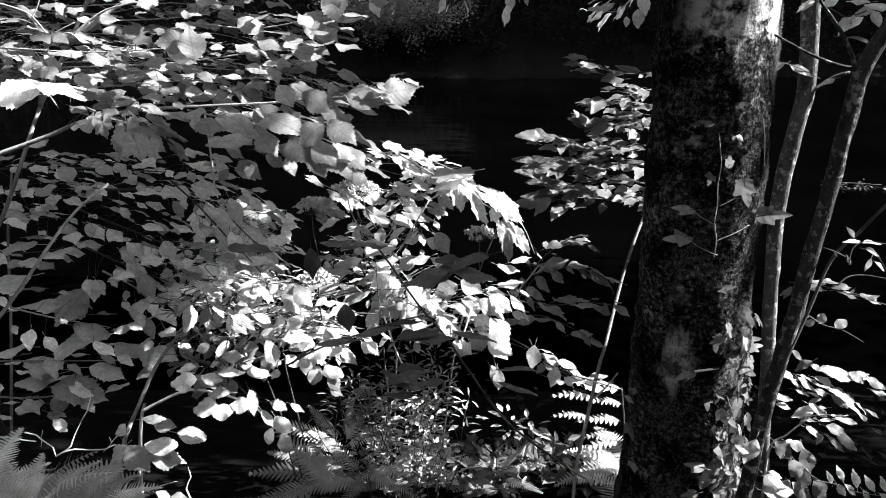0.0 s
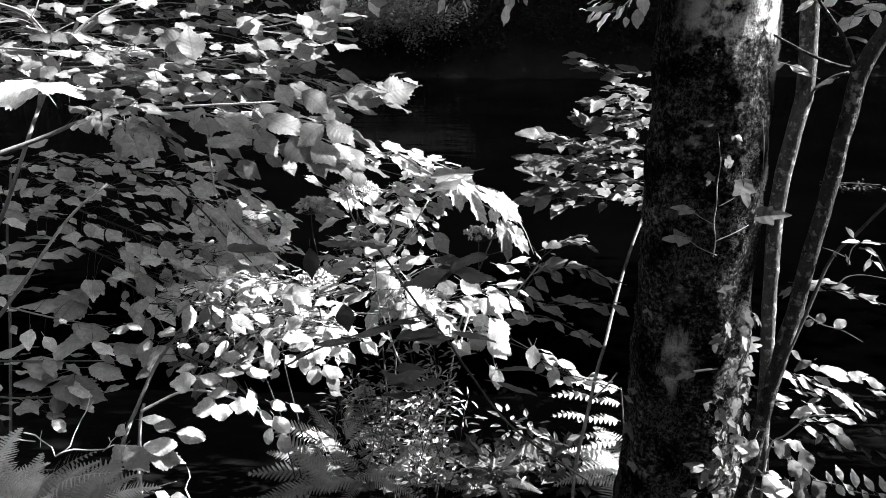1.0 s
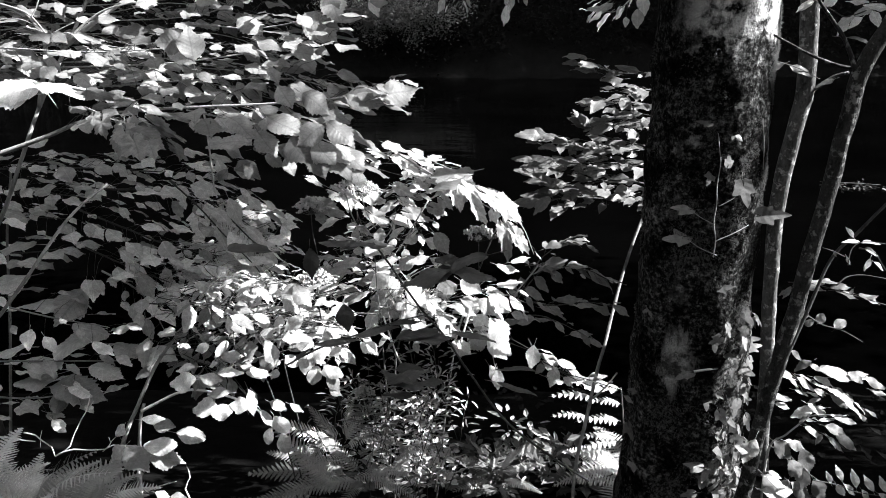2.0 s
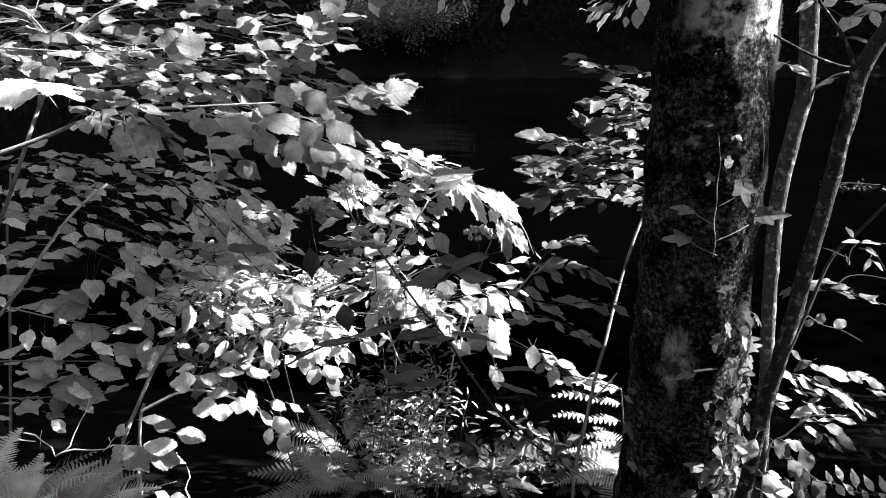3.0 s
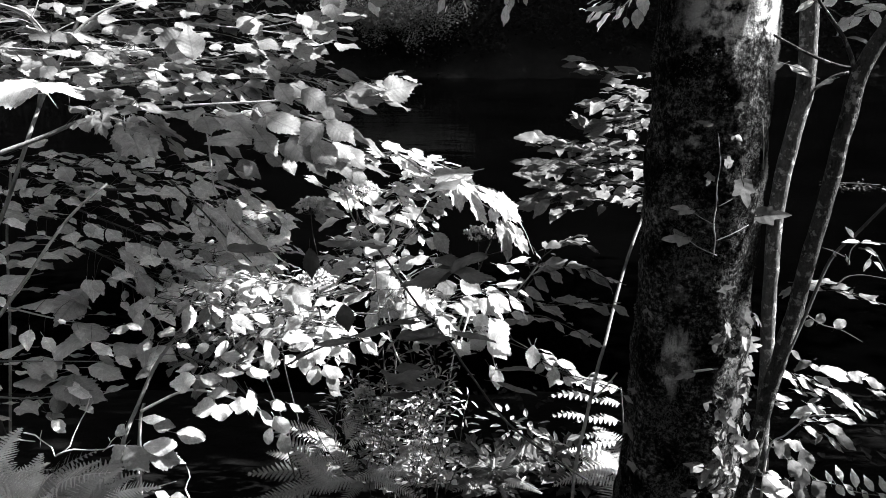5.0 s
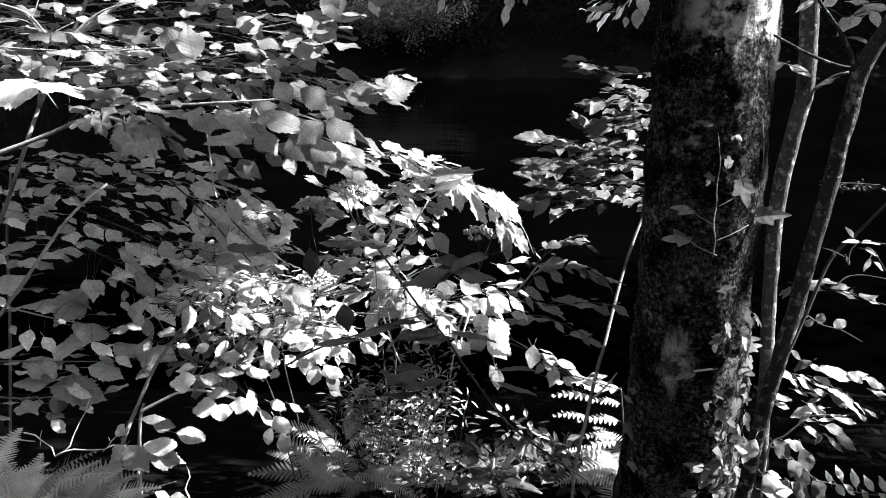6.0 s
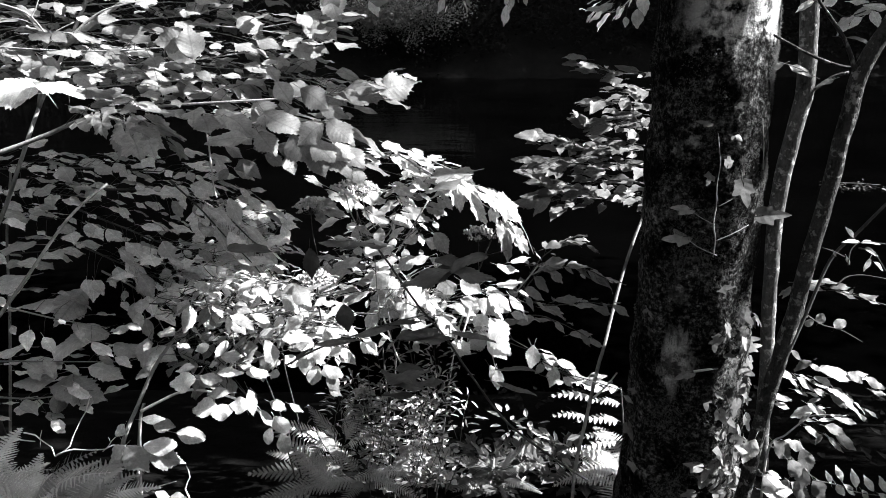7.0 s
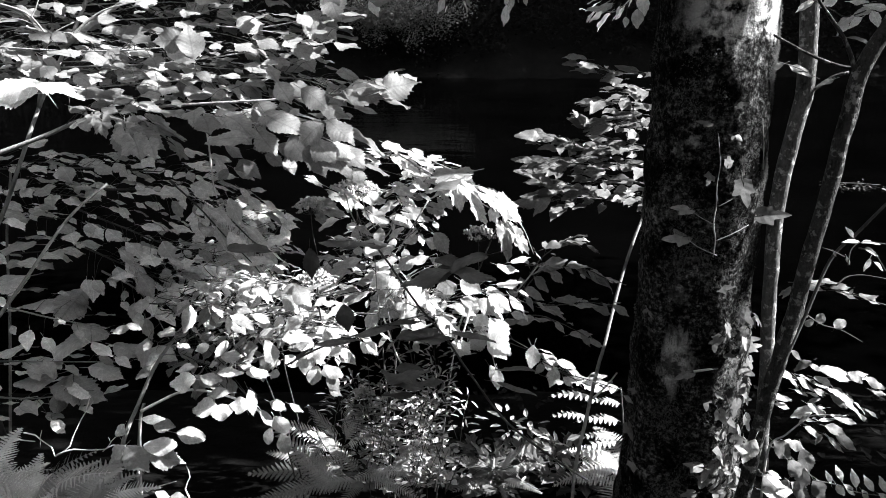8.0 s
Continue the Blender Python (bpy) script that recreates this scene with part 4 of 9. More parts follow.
bough(dogwood, [(-1.305, 1.998, 0.999), (-1.151, 2.003, 1.013), (-1.011, 2.001, 1.009)], 0.003, "hazel", PALE, 18, 0.06, 0.09, 0.03, 0.04, 0.15, 0.0, bark=STEM, seed=27)
bough(dogwood, [(-1.305, 1.971, 0.926), (-1.151, 1.970, 0.922), (-1.042, 1.974, 0.933)], 0.003, "hazel", PALE, 14, 0.065, 0.09, 0.03, 0.04, 0.15, 0.0, bark=STEM, seed=28)

broad_shoot = branch(dogwood, [(-0.706, 1.921, 1.139), (-0.633, 1.898, 1.077), (-0.560, 1.871, 1.002), (-0.487, 1.846, 0.933), (-0.458, 1.831, 0.892)], 0.0025, 0.0012, STEM)
single_leaf(broad_shoot, "oval", PALE, (-0.509, 1.881, 1.029), (0.733, -0.232, -0.639), (0.237, -0.832, 0.501), 0.078, 0.74, 329)
single_leaf(broad_shoot, "hazel", PALE, (-0.452, 1.869, 0.996), (0.998, 0.024, 0.065), (0.167, -0.563, 0.809), 0.060, 0.74, 330)
single_leaf(broad_shoot, "oval", PALE, (-0.545, 1.870, 0.999), (0.899, -0.150, -0.412), (0.237, -0.752, 0.616), 0.060, 0.74, 331)
single_leaf(broad_shoot, "hazel", PALE, (-0.563, 1.861, 0.974), (0.940, -0.117, -0.321), (0.197, -0.552, 0.810), 0.065, 0.74, 332)
single_leaf(broad_shoot, "oval", PALE, (-0.582, 1.852, 0.950), (0.990, -0.049, -0.135), (0.172, -0.432, 0.885), 0.077, 0.74, 333)
single_leaf(broad_shoot, "hazel", PALE, (-0.650, 1.917, 1.128), (0.943, -0.114, -0.312), (0.280, -0.772, 0.571), 0.079, 0.74, 334)
single_leaf(broad_shoot, "oval", PALE, (-0.808, 1.910, 1.108), (0.996, 0.029, 0.080), (0.154, -0.261, 0.953), 0.097, 0.74, 335)
single_leaf(broad_shoot, "hazel", PALE, (-0.784, 1.839, 0.914), (0.538, -0.288, -0.792), (0.341, -0.774, 0.534), 0.077, 0.74, 336)
single_leaf(broad_shoot, "oval", PALE, (-0.799, 1.836, 0.906), (-0.992, 0.044, 0.122), (0.236, -0.466, 0.852), 0.065, 0.74, 337)
single_leaf(broad_shoot, "hazel", PALE, (-0.833, 1.859, 0.969), (0.797, -0.207, -0.568), (0.306, -0.629, 0.715), 0.050, 0.74, 338)
single_leaf(broad_shoot, "oval", PALE, (-0.607, 1.897, 1.073), (0.852, -0.179, -0.492), (0.240, -0.675, 0.697), 0.085, 0.74, 339)
single_leaf(broad_shoot, "hazel", PALE, (-0.553, 1.905, 1.095), (0.447, -0.306, -0.840), (0.243, -0.774, 0.584), 0.078, 0.74, 340)
single_leaf(broad_shoot, "oval", PALE, (-0.583, 1.882, 1.032), (0.394, -0.314, -0.864), (0.252, -0.756, 0.604), 0.064, 0.74, 341)
single_leaf(broad_shoot, "hazel", PALE, (-0.627, 1.879, 1.023), (0.919, -0.135, -0.370), (0.245, -0.662, 0.708), 0.042, 0.74, 342)
single_leaf(broad_shoot, "oval", PALE, (-0.516, 1.848, 0.939), (0.978, 0.071, 0.194), (0.157, -0.434, 0.887), 0.073, 0.74, 343)
single_leaf(broad_shoot, "hazel", PALE, (-0.633, 1.846, 0.933), (0.978, -0.071, -0.194), (0.182, -0.426, 0.886), 0.073, 0.74, 344)
single_leaf(broad_shoot, "oval", PALE, (-0.650, 1.832, 0.895), (0.877, -0.164, -0.451), (0.218, -0.529, 0.820), 0.067, 0.74, 345)
single_leaf(broad_shoot, "hazel", PALE, (-0.539, 1.832, 0.895), (0.919, -0.135, -0.370), (0.188, -0.537, 0.823), 0.064, 0.74, 346)
single_leaf(broad_shoot, "oval", PALE, (-0.709, 1.852, 0.950), (0.934, -0.122, -0.336), (0.235, -0.536, 0.811), 0.050, 0.74, 347)
single_leaf(broad_shoot, "hazel", PALE, (-0.502, 1.907, 1.100), (0.680, -0.251, -0.689), (0.223, -0.780, 0.584), 0.053, 0.74, 348)
single_leaf(broad_shoot, "oval", PALE, (-0.525, 1.914, 1.121), (0.788, -0.211, -0.579), (0.233, -0.783, 0.577), 0.041, 0.74, 349)
single_leaf(broad_shoot, "hazel", PALE, (-0.510, 1.939, 1.188), (0.737, -0.231, -0.635), (0.240, -0.867, 0.437), 0.045, 0.74, 350)
single_leaf(broad_shoot, "oval", PALE, (-0.539, 1.932, 1.169), (0.885, -0.159, -0.438), (0.240, -0.793, 0.560), 0.060, 0.74, 351)
single_leaf(broad_shoot, "hazel", PALE, (-0.583, 1.939, 1.188), (0.490, -0.298, -0.819), (0.257, -0.793, 0.553), 0.051, 0.74, 352)
single_leaf(broad_shoot, "oval", PALE, (-0.621, 1.935, 1.177), (0.966, 0.088, 0.242), (0.221, -0.588, 0.778), 0.043, 0.74, 353)
single_leaf(broad_shoot, "hazel", PALE, (-0.487, 1.861, 0.974), (0.973, 0.079, 0.218), (0.152, -0.441, 0.885), 0.060, 0.74, 354)
single_leaf(broad_shoot, "oval", PALE, (-0.465, 1.846, 0.933), (0.970, -0.083, -0.228), (0.146, -0.435, 0.888), 0.057, 0.74, 355)
single_leaf(broad_shoot, "hazel", PALE, (-0.589, 1.841, 0.919), (0.894, -0.153, -0.420), (0.202, -0.538, 0.818), 0.062, 0.74, 356)
single_leaf(broad_shoot, "oval", PALE, (-0.691, 1.826, 0.878), (0.970, -0.083, -0.228), (0.228, -0.523, 0.822), 0.057, 0.74, 357)
single_leaf(broad_shoot, "hazel", PALE, (-0.531, 1.821, 0.865), (0.936, -0.120, -0.330), (0.208, -0.632, 0.747), 0.059, 0.74, 358)
single_leaf(broad_shoot, "oval", PALE, (-0.706, 1.884, 1.036), (0.935, -0.121, -0.332), (0.161, -0.319, 0.934), 0.067, 0.74, 359)
single_leaf(broad_shoot, "hazel", PALE, (-0.779, 1.881, 1.029), (0.982, -0.064, -0.176), (0.128, -0.200, 0.971), 0.059, 0.74, 360)
single_leaf(broad_shoot, "oval", PALE, (-0.662, 1.861, 0.974), (0.982, 0.064, 0.176), (0.153, -0.314, 0.937), 0.059, 0.74, 361)

# ---- low round-leaved shoots ----
low = thing("round_leaved_shrub", (-0.801, 1.618, 0.248), "low shrub with large rounded leaves on pale stems", "shrub")
s1 = branch(low, [(-0.810, 1.537, 0.318), (-0.775, 1.571, 0.558), (-0.734, 1.611, 0.666), (-0.687, 1.646, 0.763), (-0.619, 1.676, 0.846), (-0.579, 1.748, 0.896)], 0.006, 0.003, TWIG)
s2 = branch(low, [(-0.747, 1.537, 0.318), (-0.745, 1.568, 0.462), (-0.734, 1.603, 0.616), (-0.721, 1.611, 0.666)], 0.005, 0.004, TWIG)
# this live stem takes the bleached wood grey to look sunlit
s3 = branch(low, [(-0.661, 1.457, 0.742), (-0.624, 1.464, 0.760), (-0.584, 1.470, 0.778), (-0.543, 1.473, 0.786), (-0.475, 1.469, 0.774), (-0.413, 1.460, 0.749), (-0.382, 1.448, 0.716)], 0.0036, 0.0022, PALE_WOOD)
single_leaf(s1, "round", SHADE, (-1.091, 1.932, 0.961), (-1.000, -0.026, 0.009), (0.010, -0.017, 1.000), 0.095, 1.00, 1)
single_leaf(s1, "round", SHADE, (-1.124, 1.934, 0.868), (-0.742, -0.669, -0.044), (0.124, -0.201, 0.972), 0.113, 0.85, 2)
single_leaf(s1, "round", SHADE, (-1.012, 1.904, 0.815), (-0.886, -0.463, 0.002), (0.034, -0.059, 0.998), 0.114, 0.93, 3)
single_leaf(s1, "hazel", HAZEL, (-0.974, 1.923, 0.830), (-0.404, -0.793, -0.456), (0.314, -0.588, 0.745), 0.127, 0.86, 4)
single_leaf(s1, "round", SHADE, (-1.109, 1.838, 0.702), (-1.000, -0.026, 0.009), (0.010, -0.016, 1.000), 0.089, 1.00, 5)
single_leaf(s1, "round", SHADE, (-1.014, 1.795, 0.659), (-0.905, 0.425, 0.015), (0.009, -0.016, 1.000), 0.125, 0.94, 6)
single_leaf(s1, "round", SHADE, (-0.989, 1.855, 0.757), (0.984, -0.033, -0.173), (0.155, -0.305, 0.940), 0.095, 1.00, 7)
single_leaf(s1, "round", SHADE, (-1.043, 1.832, 0.621), (-0.882, -0.471, 0.006), (0.059, -0.098, 0.993), 0.106, 0.93, 8)
single_leaf(s1, "hazel", SHADE, (-1.049, 1.805, 0.603), (0.995, -0.083, -0.062), (0.054, -0.100, 0.994), 0.154, 1.00, 9)
single_leaf(s1, "hazel", SHADE, (-0.948, 1.827, 0.649), (0.976, -0.206, -0.071), (0.051, -0.103, 0.993), 0.104, 0.99, 10)
single_leaf(s1, "round", HAZEL, (-1.028, 1.806, 0.584), (0.000, -0.683, -0.731), (0.388, -0.673, 0.629), 0.057, 0.94, 11)
single_leaf(s1, "hazel", HAZEL, (-0.810, 1.903, 0.879), (0.499, -0.354, -0.791), (0.324, -0.771, 0.549), 0.064, 1.00, 12)
single_leaf(s1, "round", SHADE, (-0.835, 1.893, 0.882), (-0.958, 0.276, 0.079), (0.050, -0.110, 0.993), 0.071, 0.98, 13)
single_leaf(s1, "hazel", SHADE, (-0.883, 1.848, 0.703), (0.956, -0.283, -0.076), (0.048, -0.105, 0.993), 0.092, 0.98, 14)
single_leaf(s1, "hazel", SHADE, (-0.800, 1.843, 0.686), (0.949, -0.296, -0.107), (0.063, -0.154, 0.986), 0.098, 0.98, 15)
single_leaf(s1, "round", SHADE, (-1.070, 1.788, 0.559), (-0.996, -0.081, 0.029), (0.034, -0.055, 0.998), 0.077, 1.00, 16)
single_leaf(s1, "round", SHADE, (-0.945, 1.886, 0.724), (-0.710, -0.704, -0.019), (0.031, -0.059, 0.998), 0.118, 0.82, 17)
single_leaf(s3, "lance", GUELDER, (-0.633, 1.473, 0.844), (-0.695, -0.246, -0.676), (0.630, -0.435, 0.643), 0.049, 1.70, 420)
single_leaf(s3, "lance", GUELDER, (-0.537, 1.473, 0.842), (-0.991, -0.046, -0.126), (0.609, -0.448, 0.655), 0.046, 1.80, 421)
single_leaf(s3, "hazel", GUELDER, (-0.537, 1.467, 0.826), (0.881, -0.162, -0.444), (0.607, -0.445, 0.659), 0.057, 0.60, 422)
single_leaf(s3, "oval", GUELDER, (-0.528, 1.465, 0.821), (-0.243, -0.332, -0.912), (0.605, -0.445, 0.661), 0.035, 1.00, 423)
single_leaf(s3, "hazel", GUELDER, (-0.384, 1.492, 0.896), (0.506, -0.295, -0.810), (0.576, -0.481, 0.661), 0.065, 0.85, 424)
single_leaf(s3, "round", GUELDER, (-0.341, 1.481, 0.865), (0.742, -0.229, -0.630), (0.563, -0.479, 0.674), 0.035, 1.00, 425)
single_leaf(s3, "round", GUELDER, (-0.292, 1.478, 0.857), (-0.730, -0.234, -0.643), (0.549, -0.483, 0.682), 0.027, 1.00, 426)
single_leaf(s3, "oval", GUELDER, (-0.284, 1.480, 0.863), (0.928, -0.127, -0.349), (0.548, -0.486, 0.681), 0.033, 1.30, 427)
single_leaf(s3, "round", GUELDER, (-0.274, 1.473, 0.844), (-0.029, -0.342, -0.939), (0.543, -0.482, 0.687), 0.043, 0.95, 428)
single_leaf(s3, "round", GUELDER, (-0.258, 1.473, 0.844), (0.873, -0.167, -0.458), (0.539, -0.484, 0.689), 0.048, 0.85, 429)
single_leaf(s3, "round", GUELDER, (-0.249, 1.467, 0.828), (0.692, -0.247, -0.678), (0.536, -0.481, 0.694), 0.041, 0.90, 430)
single_leaf(s3, "oval", GUELDER, (-0.246, 1.456, 0.796), (0.957, -0.100, -0.274), (0.532, -0.474, 0.702), 0.029, 1.20, 431)
single_leaf(s3, "hazel", GUELDER, (-0.421, 1.456, 0.796), (0.298, -0.326, -0.897), (0.577, -0.453, 0.680), 0.061, 0.60, 432)
single_leaf(s3, "oval", GUELDER, (-0.374, 1.447, 0.771), (0.928, -0.127, -0.349), (0.563, -0.453, 0.691), 0.039, 1.20, 433)
single_leaf(s3, "oval", GUELDER, (-0.331, 1.445, 0.767), (0.902, -0.148, -0.407), (0.552, -0.457, 0.697), 0.034, 1.10, 434)
single_leaf(s3, "round", GUELDER, (-0.374, 1.427, 0.718), (-0.137, -0.339, -0.931), (0.559, -0.440, 0.703), 0.036, 0.75, 435)
single_leaf(s3, "round", GUELDER, (-0.351, 1.423, 0.707), (0.300, -0.326, -0.896), (0.552, -0.440, 0.708), 0.045, 0.90, 436)
single_leaf(s3, "oval", GUELDER, (-0.394, 1.440, 0.753), (0.604, -0.272, -0.749), (0.567, -0.446, 0.693), 0.044, 1.00, 437)
single_leaf(s3, "hazel", GUELDER, (-0.626, 1.430, 0.725), (0.992, -0.043, -0.119), (0.618, -0.411, 0.670), 0.048, 0.90, 438)
single_leaf(s3, "round", GUELDER, (-0.576, 1.424, 0.709), (0.973, -0.078, -0.215), (0.606, -0.414, 0.679), 0.064, 0.72, 439)
single_leaf(s3, "hazel", GUELDER, (-0.638, 1.407, 0.663), (0.996, -0.032, -0.088), (0.615, -0.397, 0.681), 0.079, 0.80, 440)
single_leaf(s3, "hazel", GUELDER, (-0.592, 1.410, 0.670), (-0.756, -0.224, -0.615), (0.606, -0.404, 0.685), 0.049, 0.80, 441)
single_leaf(s3, "oval", GUELDER, (-0.622, 1.380, 0.587), (0.972, -0.080, -0.219), (0.606, -0.383, 0.698), 0.031, 1.30, 442)
single_leaf(s3, "oval", GUELDER, (-0.589, 1.377, 0.580), (0.997, -0.024, -0.067), (0.598, -0.385, 0.703), 0.034, 1.20, 443)
single_leaf(s3, "hazel", GUELDER, (-0.480, 1.480, 0.863), (0.995, 0.035, 0.096), (0.597, -0.460, 0.657), 0.048, 0.80, 444)
single_leaf(s3, "oval", GUELDER, (-0.425, 1.468, 0.831), (0.996, -0.030, -0.081), (0.581, -0.460, 0.671), 0.056, 0.90, 445)
single_leaf(s3, "hazel", GUELDER, (-0.304, 1.510, 0.946), (-0.781, -0.214, -0.587), (0.560, -0.502, 0.659), 0.055, 0.70, 446)
single_leaf(s3, "oval", GUELDER, (-0.714, 1.498, 0.911), (0.910, 0.142, 0.389), (0.653, -0.437, 0.618), 0.044, 0.80, 447)
single_leaf(s3, "oval", GUELDER, (-0.683, 1.504, 0.928), (0.981, -0.067, -0.184), (0.648, -0.445, 0.618), 0.031, 1.00, 448)
single_leaf(s3, "oval", GUELDER, (-0.347, 1.493, 0.900), (0.981, 0.067, 0.184), (0.567, -0.486, 0.665), 0.050, 1.00, 449)
single_leaf(s3, "oval", GUELDER, (-0.323, 1.487, 0.882), (0.952, 0.105, 0.288), (0.560, -0.485, 0.672), 0.036, 1.00, 450)
single_leaf(s2, "oval", SHADE, (-0.526, 1.437, 0.832), (-0.984, -0.062, -0.170), (-0.233, -0.683, 0.692), 0.060, 1.25, 451)
single_leaf(s2, "oval", SHADE, (-0.515, 1.439, 0.836), (0.994, -0.037, -0.101), (-0.237, -0.684, 0.690), 0.045, 1.20, 452)
single_leaf(s2, "oval", SHADE, (-0.454, 1.427, 0.806), (-1.000, 0.008, 0.022), (-0.258, -0.672, 0.694), 0.052, 0.80, 453)
single_leaf(s2, "oval", SHADE, (-0.480, 1.416, 0.776), (-0.999, -0.014, -0.039), (-0.248, -0.664, 0.705), 0.058, 1.20, 454)
single_leaf(s2, "round", SHADE, (-0.447, 1.414, 0.769), (-0.999, -0.016, -0.045), (-0.260, -0.661, 0.704), 0.050, 0.75, 455)
single_leaf(s2, "hazel", SHADE, (-0.409, 1.418, 0.780), (-0.999, 0.016, 0.045), (-0.273, -0.662, 0.698), 0.050, 0.90, 456)
single_leaf(s2, "oval", SHADE, (-0.479, 1.442, 0.845), (0.999, 0.015, 0.041), (-0.250, -0.686, 0.684), 0.055, 0.80, 457)
single_leaf(s2, "oval", SHADE, (-0.432, 1.447, 0.859), (0.999, -0.014, -0.039), (-0.266, -0.688, 0.675), 0.029, 1.00, 458)
single_leaf(s2, "hazel", SHADE, (-0.497, 1.461, 0.900), (-0.962, -0.094, -0.258), (-0.244, -0.703, 0.668), 0.035, 0.90, 459)
single_leaf(s2, "round", SHADE, (-0.358, 1.410, 0.758), (0.567, -0.282, -0.774), (-0.290, -0.653, 0.700), 0.047, 0.85, 460)
single_leaf(s2, "oval", SHADE, (-0.639, 1.408, 0.753), (0.999, 0.018, 0.048), (-0.195, -0.662, 0.724), 0.047, 0.90, 461)
single_leaf(s2, "round", SHADE, (-0.635, 1.388, 0.699), (0.999, 0.012, 0.032), (-0.197, -0.644, 0.739), 0.071, 0.70, 462)
single_leaf(s2, "hazel", SHADE, (-0.671, 1.388, 0.699), (0.611, -0.271, -0.744), (-0.185, -0.645, 0.741), 0.073, 1.00, 463)
single_leaf(s2, "oval", SHADE, (-0.675, 1.388, 0.699), (-0.728, -0.234, -0.644), (-0.184, -0.645, 0.742), 0.056, 1.00, 464)
single_leaf(s2, "round", SHADE, (-0.677, 1.404, 0.742), (-0.600, -0.274, -0.752), (-0.183, -0.659, 0.730), 0.030, 0.90, 466)
branch(low, [(-0.656, 1.432, 0.730), (-0.654, 1.410, 0.670), (-0.653, 1.389, 0.612), (-0.650, 1.368, 0.555)], 0.0022, 0.0018, PALE_WOOD)

for i, n in enumerate((15, 17, 15, 14)):
    pts = ([(-1.214, 1.835, 0.843), (-1.037, 1.819, 0.801), (-0.875, 1.809, 0.774)], [(-1.244, 1.824, 0.667), (-1.048, 1.824, 0.667), (-0.851, 1.824, 0.667)], [(-1.244, 1.793, 0.581), (-1.093, 1.790, 0.574), (-0.942, 1.798, 0.596)], [(-0.912, 1.906, 0.894), (-0.806, 1.886, 0.837), (-0.731, 1.844, 0.723)])[i]
    DRIFT.append(bough(low, pts, 0.003, "oval", SHADE, n, 0.065, 0.08, 0.04, 0.04, 0.14, 0.0, seed=130 + i))

# ---- guelder rose in the sun ----
guelder = thing("guelder_rose", (-0.123, 2.077, -0.245), "sunlit guelder rose with fading flower heads", "shrub")


def mass(owner, centre, reach, n, leaves, kind, mat, size, seed, bark=None, tilt=0.35):
    """Leafy shoots spread evenly through an egg-shaped space of the given reach."""
    rnd = random.Random(seed)
    node_at = Vector(centre) + Vector((0, reach[1] * 0.7, -reach[2] * 0.85))
    branch(owner, [node_at + Vector((0.02, 0.1, -0.06)), node_at, node_at + Vector((0, 0, reach[2] * 0.5))], 0.0025, 0.0015, bark or STEM, "stem")
    for i in range(n):
        v = Vector((rnd.gauss(0, 1), rnd.gauss(0, 1), rnd.gauss(0, 1))).normalized() * rnd.random() ** 0.33
        a = Vector(centre) + Vector((v.x * reach[0], v.y * reach[1], v.z * reach[2]))
        d = Vector((rnd.uniform(-1, 1), rnd.uniform(-0.8, 0.4), rnd.uniform(-0.15, 0.35))).normalized() * rnd.uniform(0.08, 0.16)
        root = node_at + Vector((rnd.gauss(0, 0.3) * reach[0], 0, rnd.uniform(0.0, 0.3) * reach[2]))
        bough(owner, [root, a - d, a, a + d + Vector((0, 0, -0.03))], 0.0009, kind, mat, leaves, size, 0.045, 0.02, 0.25, tilt, 0.36, bark=bark or STEM, seed=seed * 50 + i)


mass(guelder, (-0.087, 2.610, 0.955), (0.16, 0.12, 0.07), 6, 7, "lobed", GUELDER, 0.06, 41)
mass(guelder, (-0.182, 2.505, 0.843), (0.19, 0.15, 0.10), 9, 7, "oval", GUELDER, 0.06, 42)
mass(guelder, (-0.006, 1.878, 0.816), (0.20, 0.07, 0.06), 8, 6, "oval", GUELDER, 0.05, 43)
mass(guelder, (-0.318, 2.446, 0.680), (0.13, 0.15, 0.10), 9, 8, "oval", GUELDER, 0.05, 44)
DRIFT.append(bough(guelder, [(-0.163, 2.585, 1.062), (0.030, 2.497, 0.966), (0.160, 2.413, 0.912), (0.252, 2.397, 0.868), (0.299, 2.362, 0.772)], 0.003, "lobed", GUELDER, 7, 0.06, 0.05, 0.02, 0.35, 0.3, 0.0, seed=45))
bough(guelder, [(-0.260, 2.581, 1.053), (-0.124, 2.585, 1.062), (0.031, 2.565, 1.007)], 0.003, "lobed", GUELDER, 6, 0.05, 0.05, 0.02, 0.2, 0.3, 0.0, seed=46)
for w in ([(-0.223, 2.325, -0.471), (-0.194, 2.378, -0.003), (-0.214, 2.420, 0.434), (-0.228, 2.483, 0.665), (-0.283, 2.537, 0.813), (-0.322, 2.574, 0.914)], [(-0.094, 2.325, -0.471), (-0.132, 2.448, 0.191), (-0.186, 2.434, 0.471), (-0.124, 2.488, 0.767), (-0.056, 2.535, 0.895)], [(-0.051, 2.325, -0.471), (0.032, 2.393, 0.360), (0.106, 2.386, 0.662), (0.180, 2.423, 0.850)], [(-0.180, 2.325, -0.471), (-0.169, 2.437, 0.336), (-0.085, 2.406, 0.570), (-0.240, 2.452, 0.698)]):
    branch(guelder, w, 0.0035, 0.0025, STEM, "stem")
mass(guelder, (-0.006, 1.799, 0.803), (0.16, 0.05, 0.04), 4, 6, "oval", GUELDER, 0.045, 47)
mass(guelder, (-0.137, 1.831, 0.892), (0.08, 0.05, 0.05), 4, 7, "oval", GUELDER, 0.045, 48)
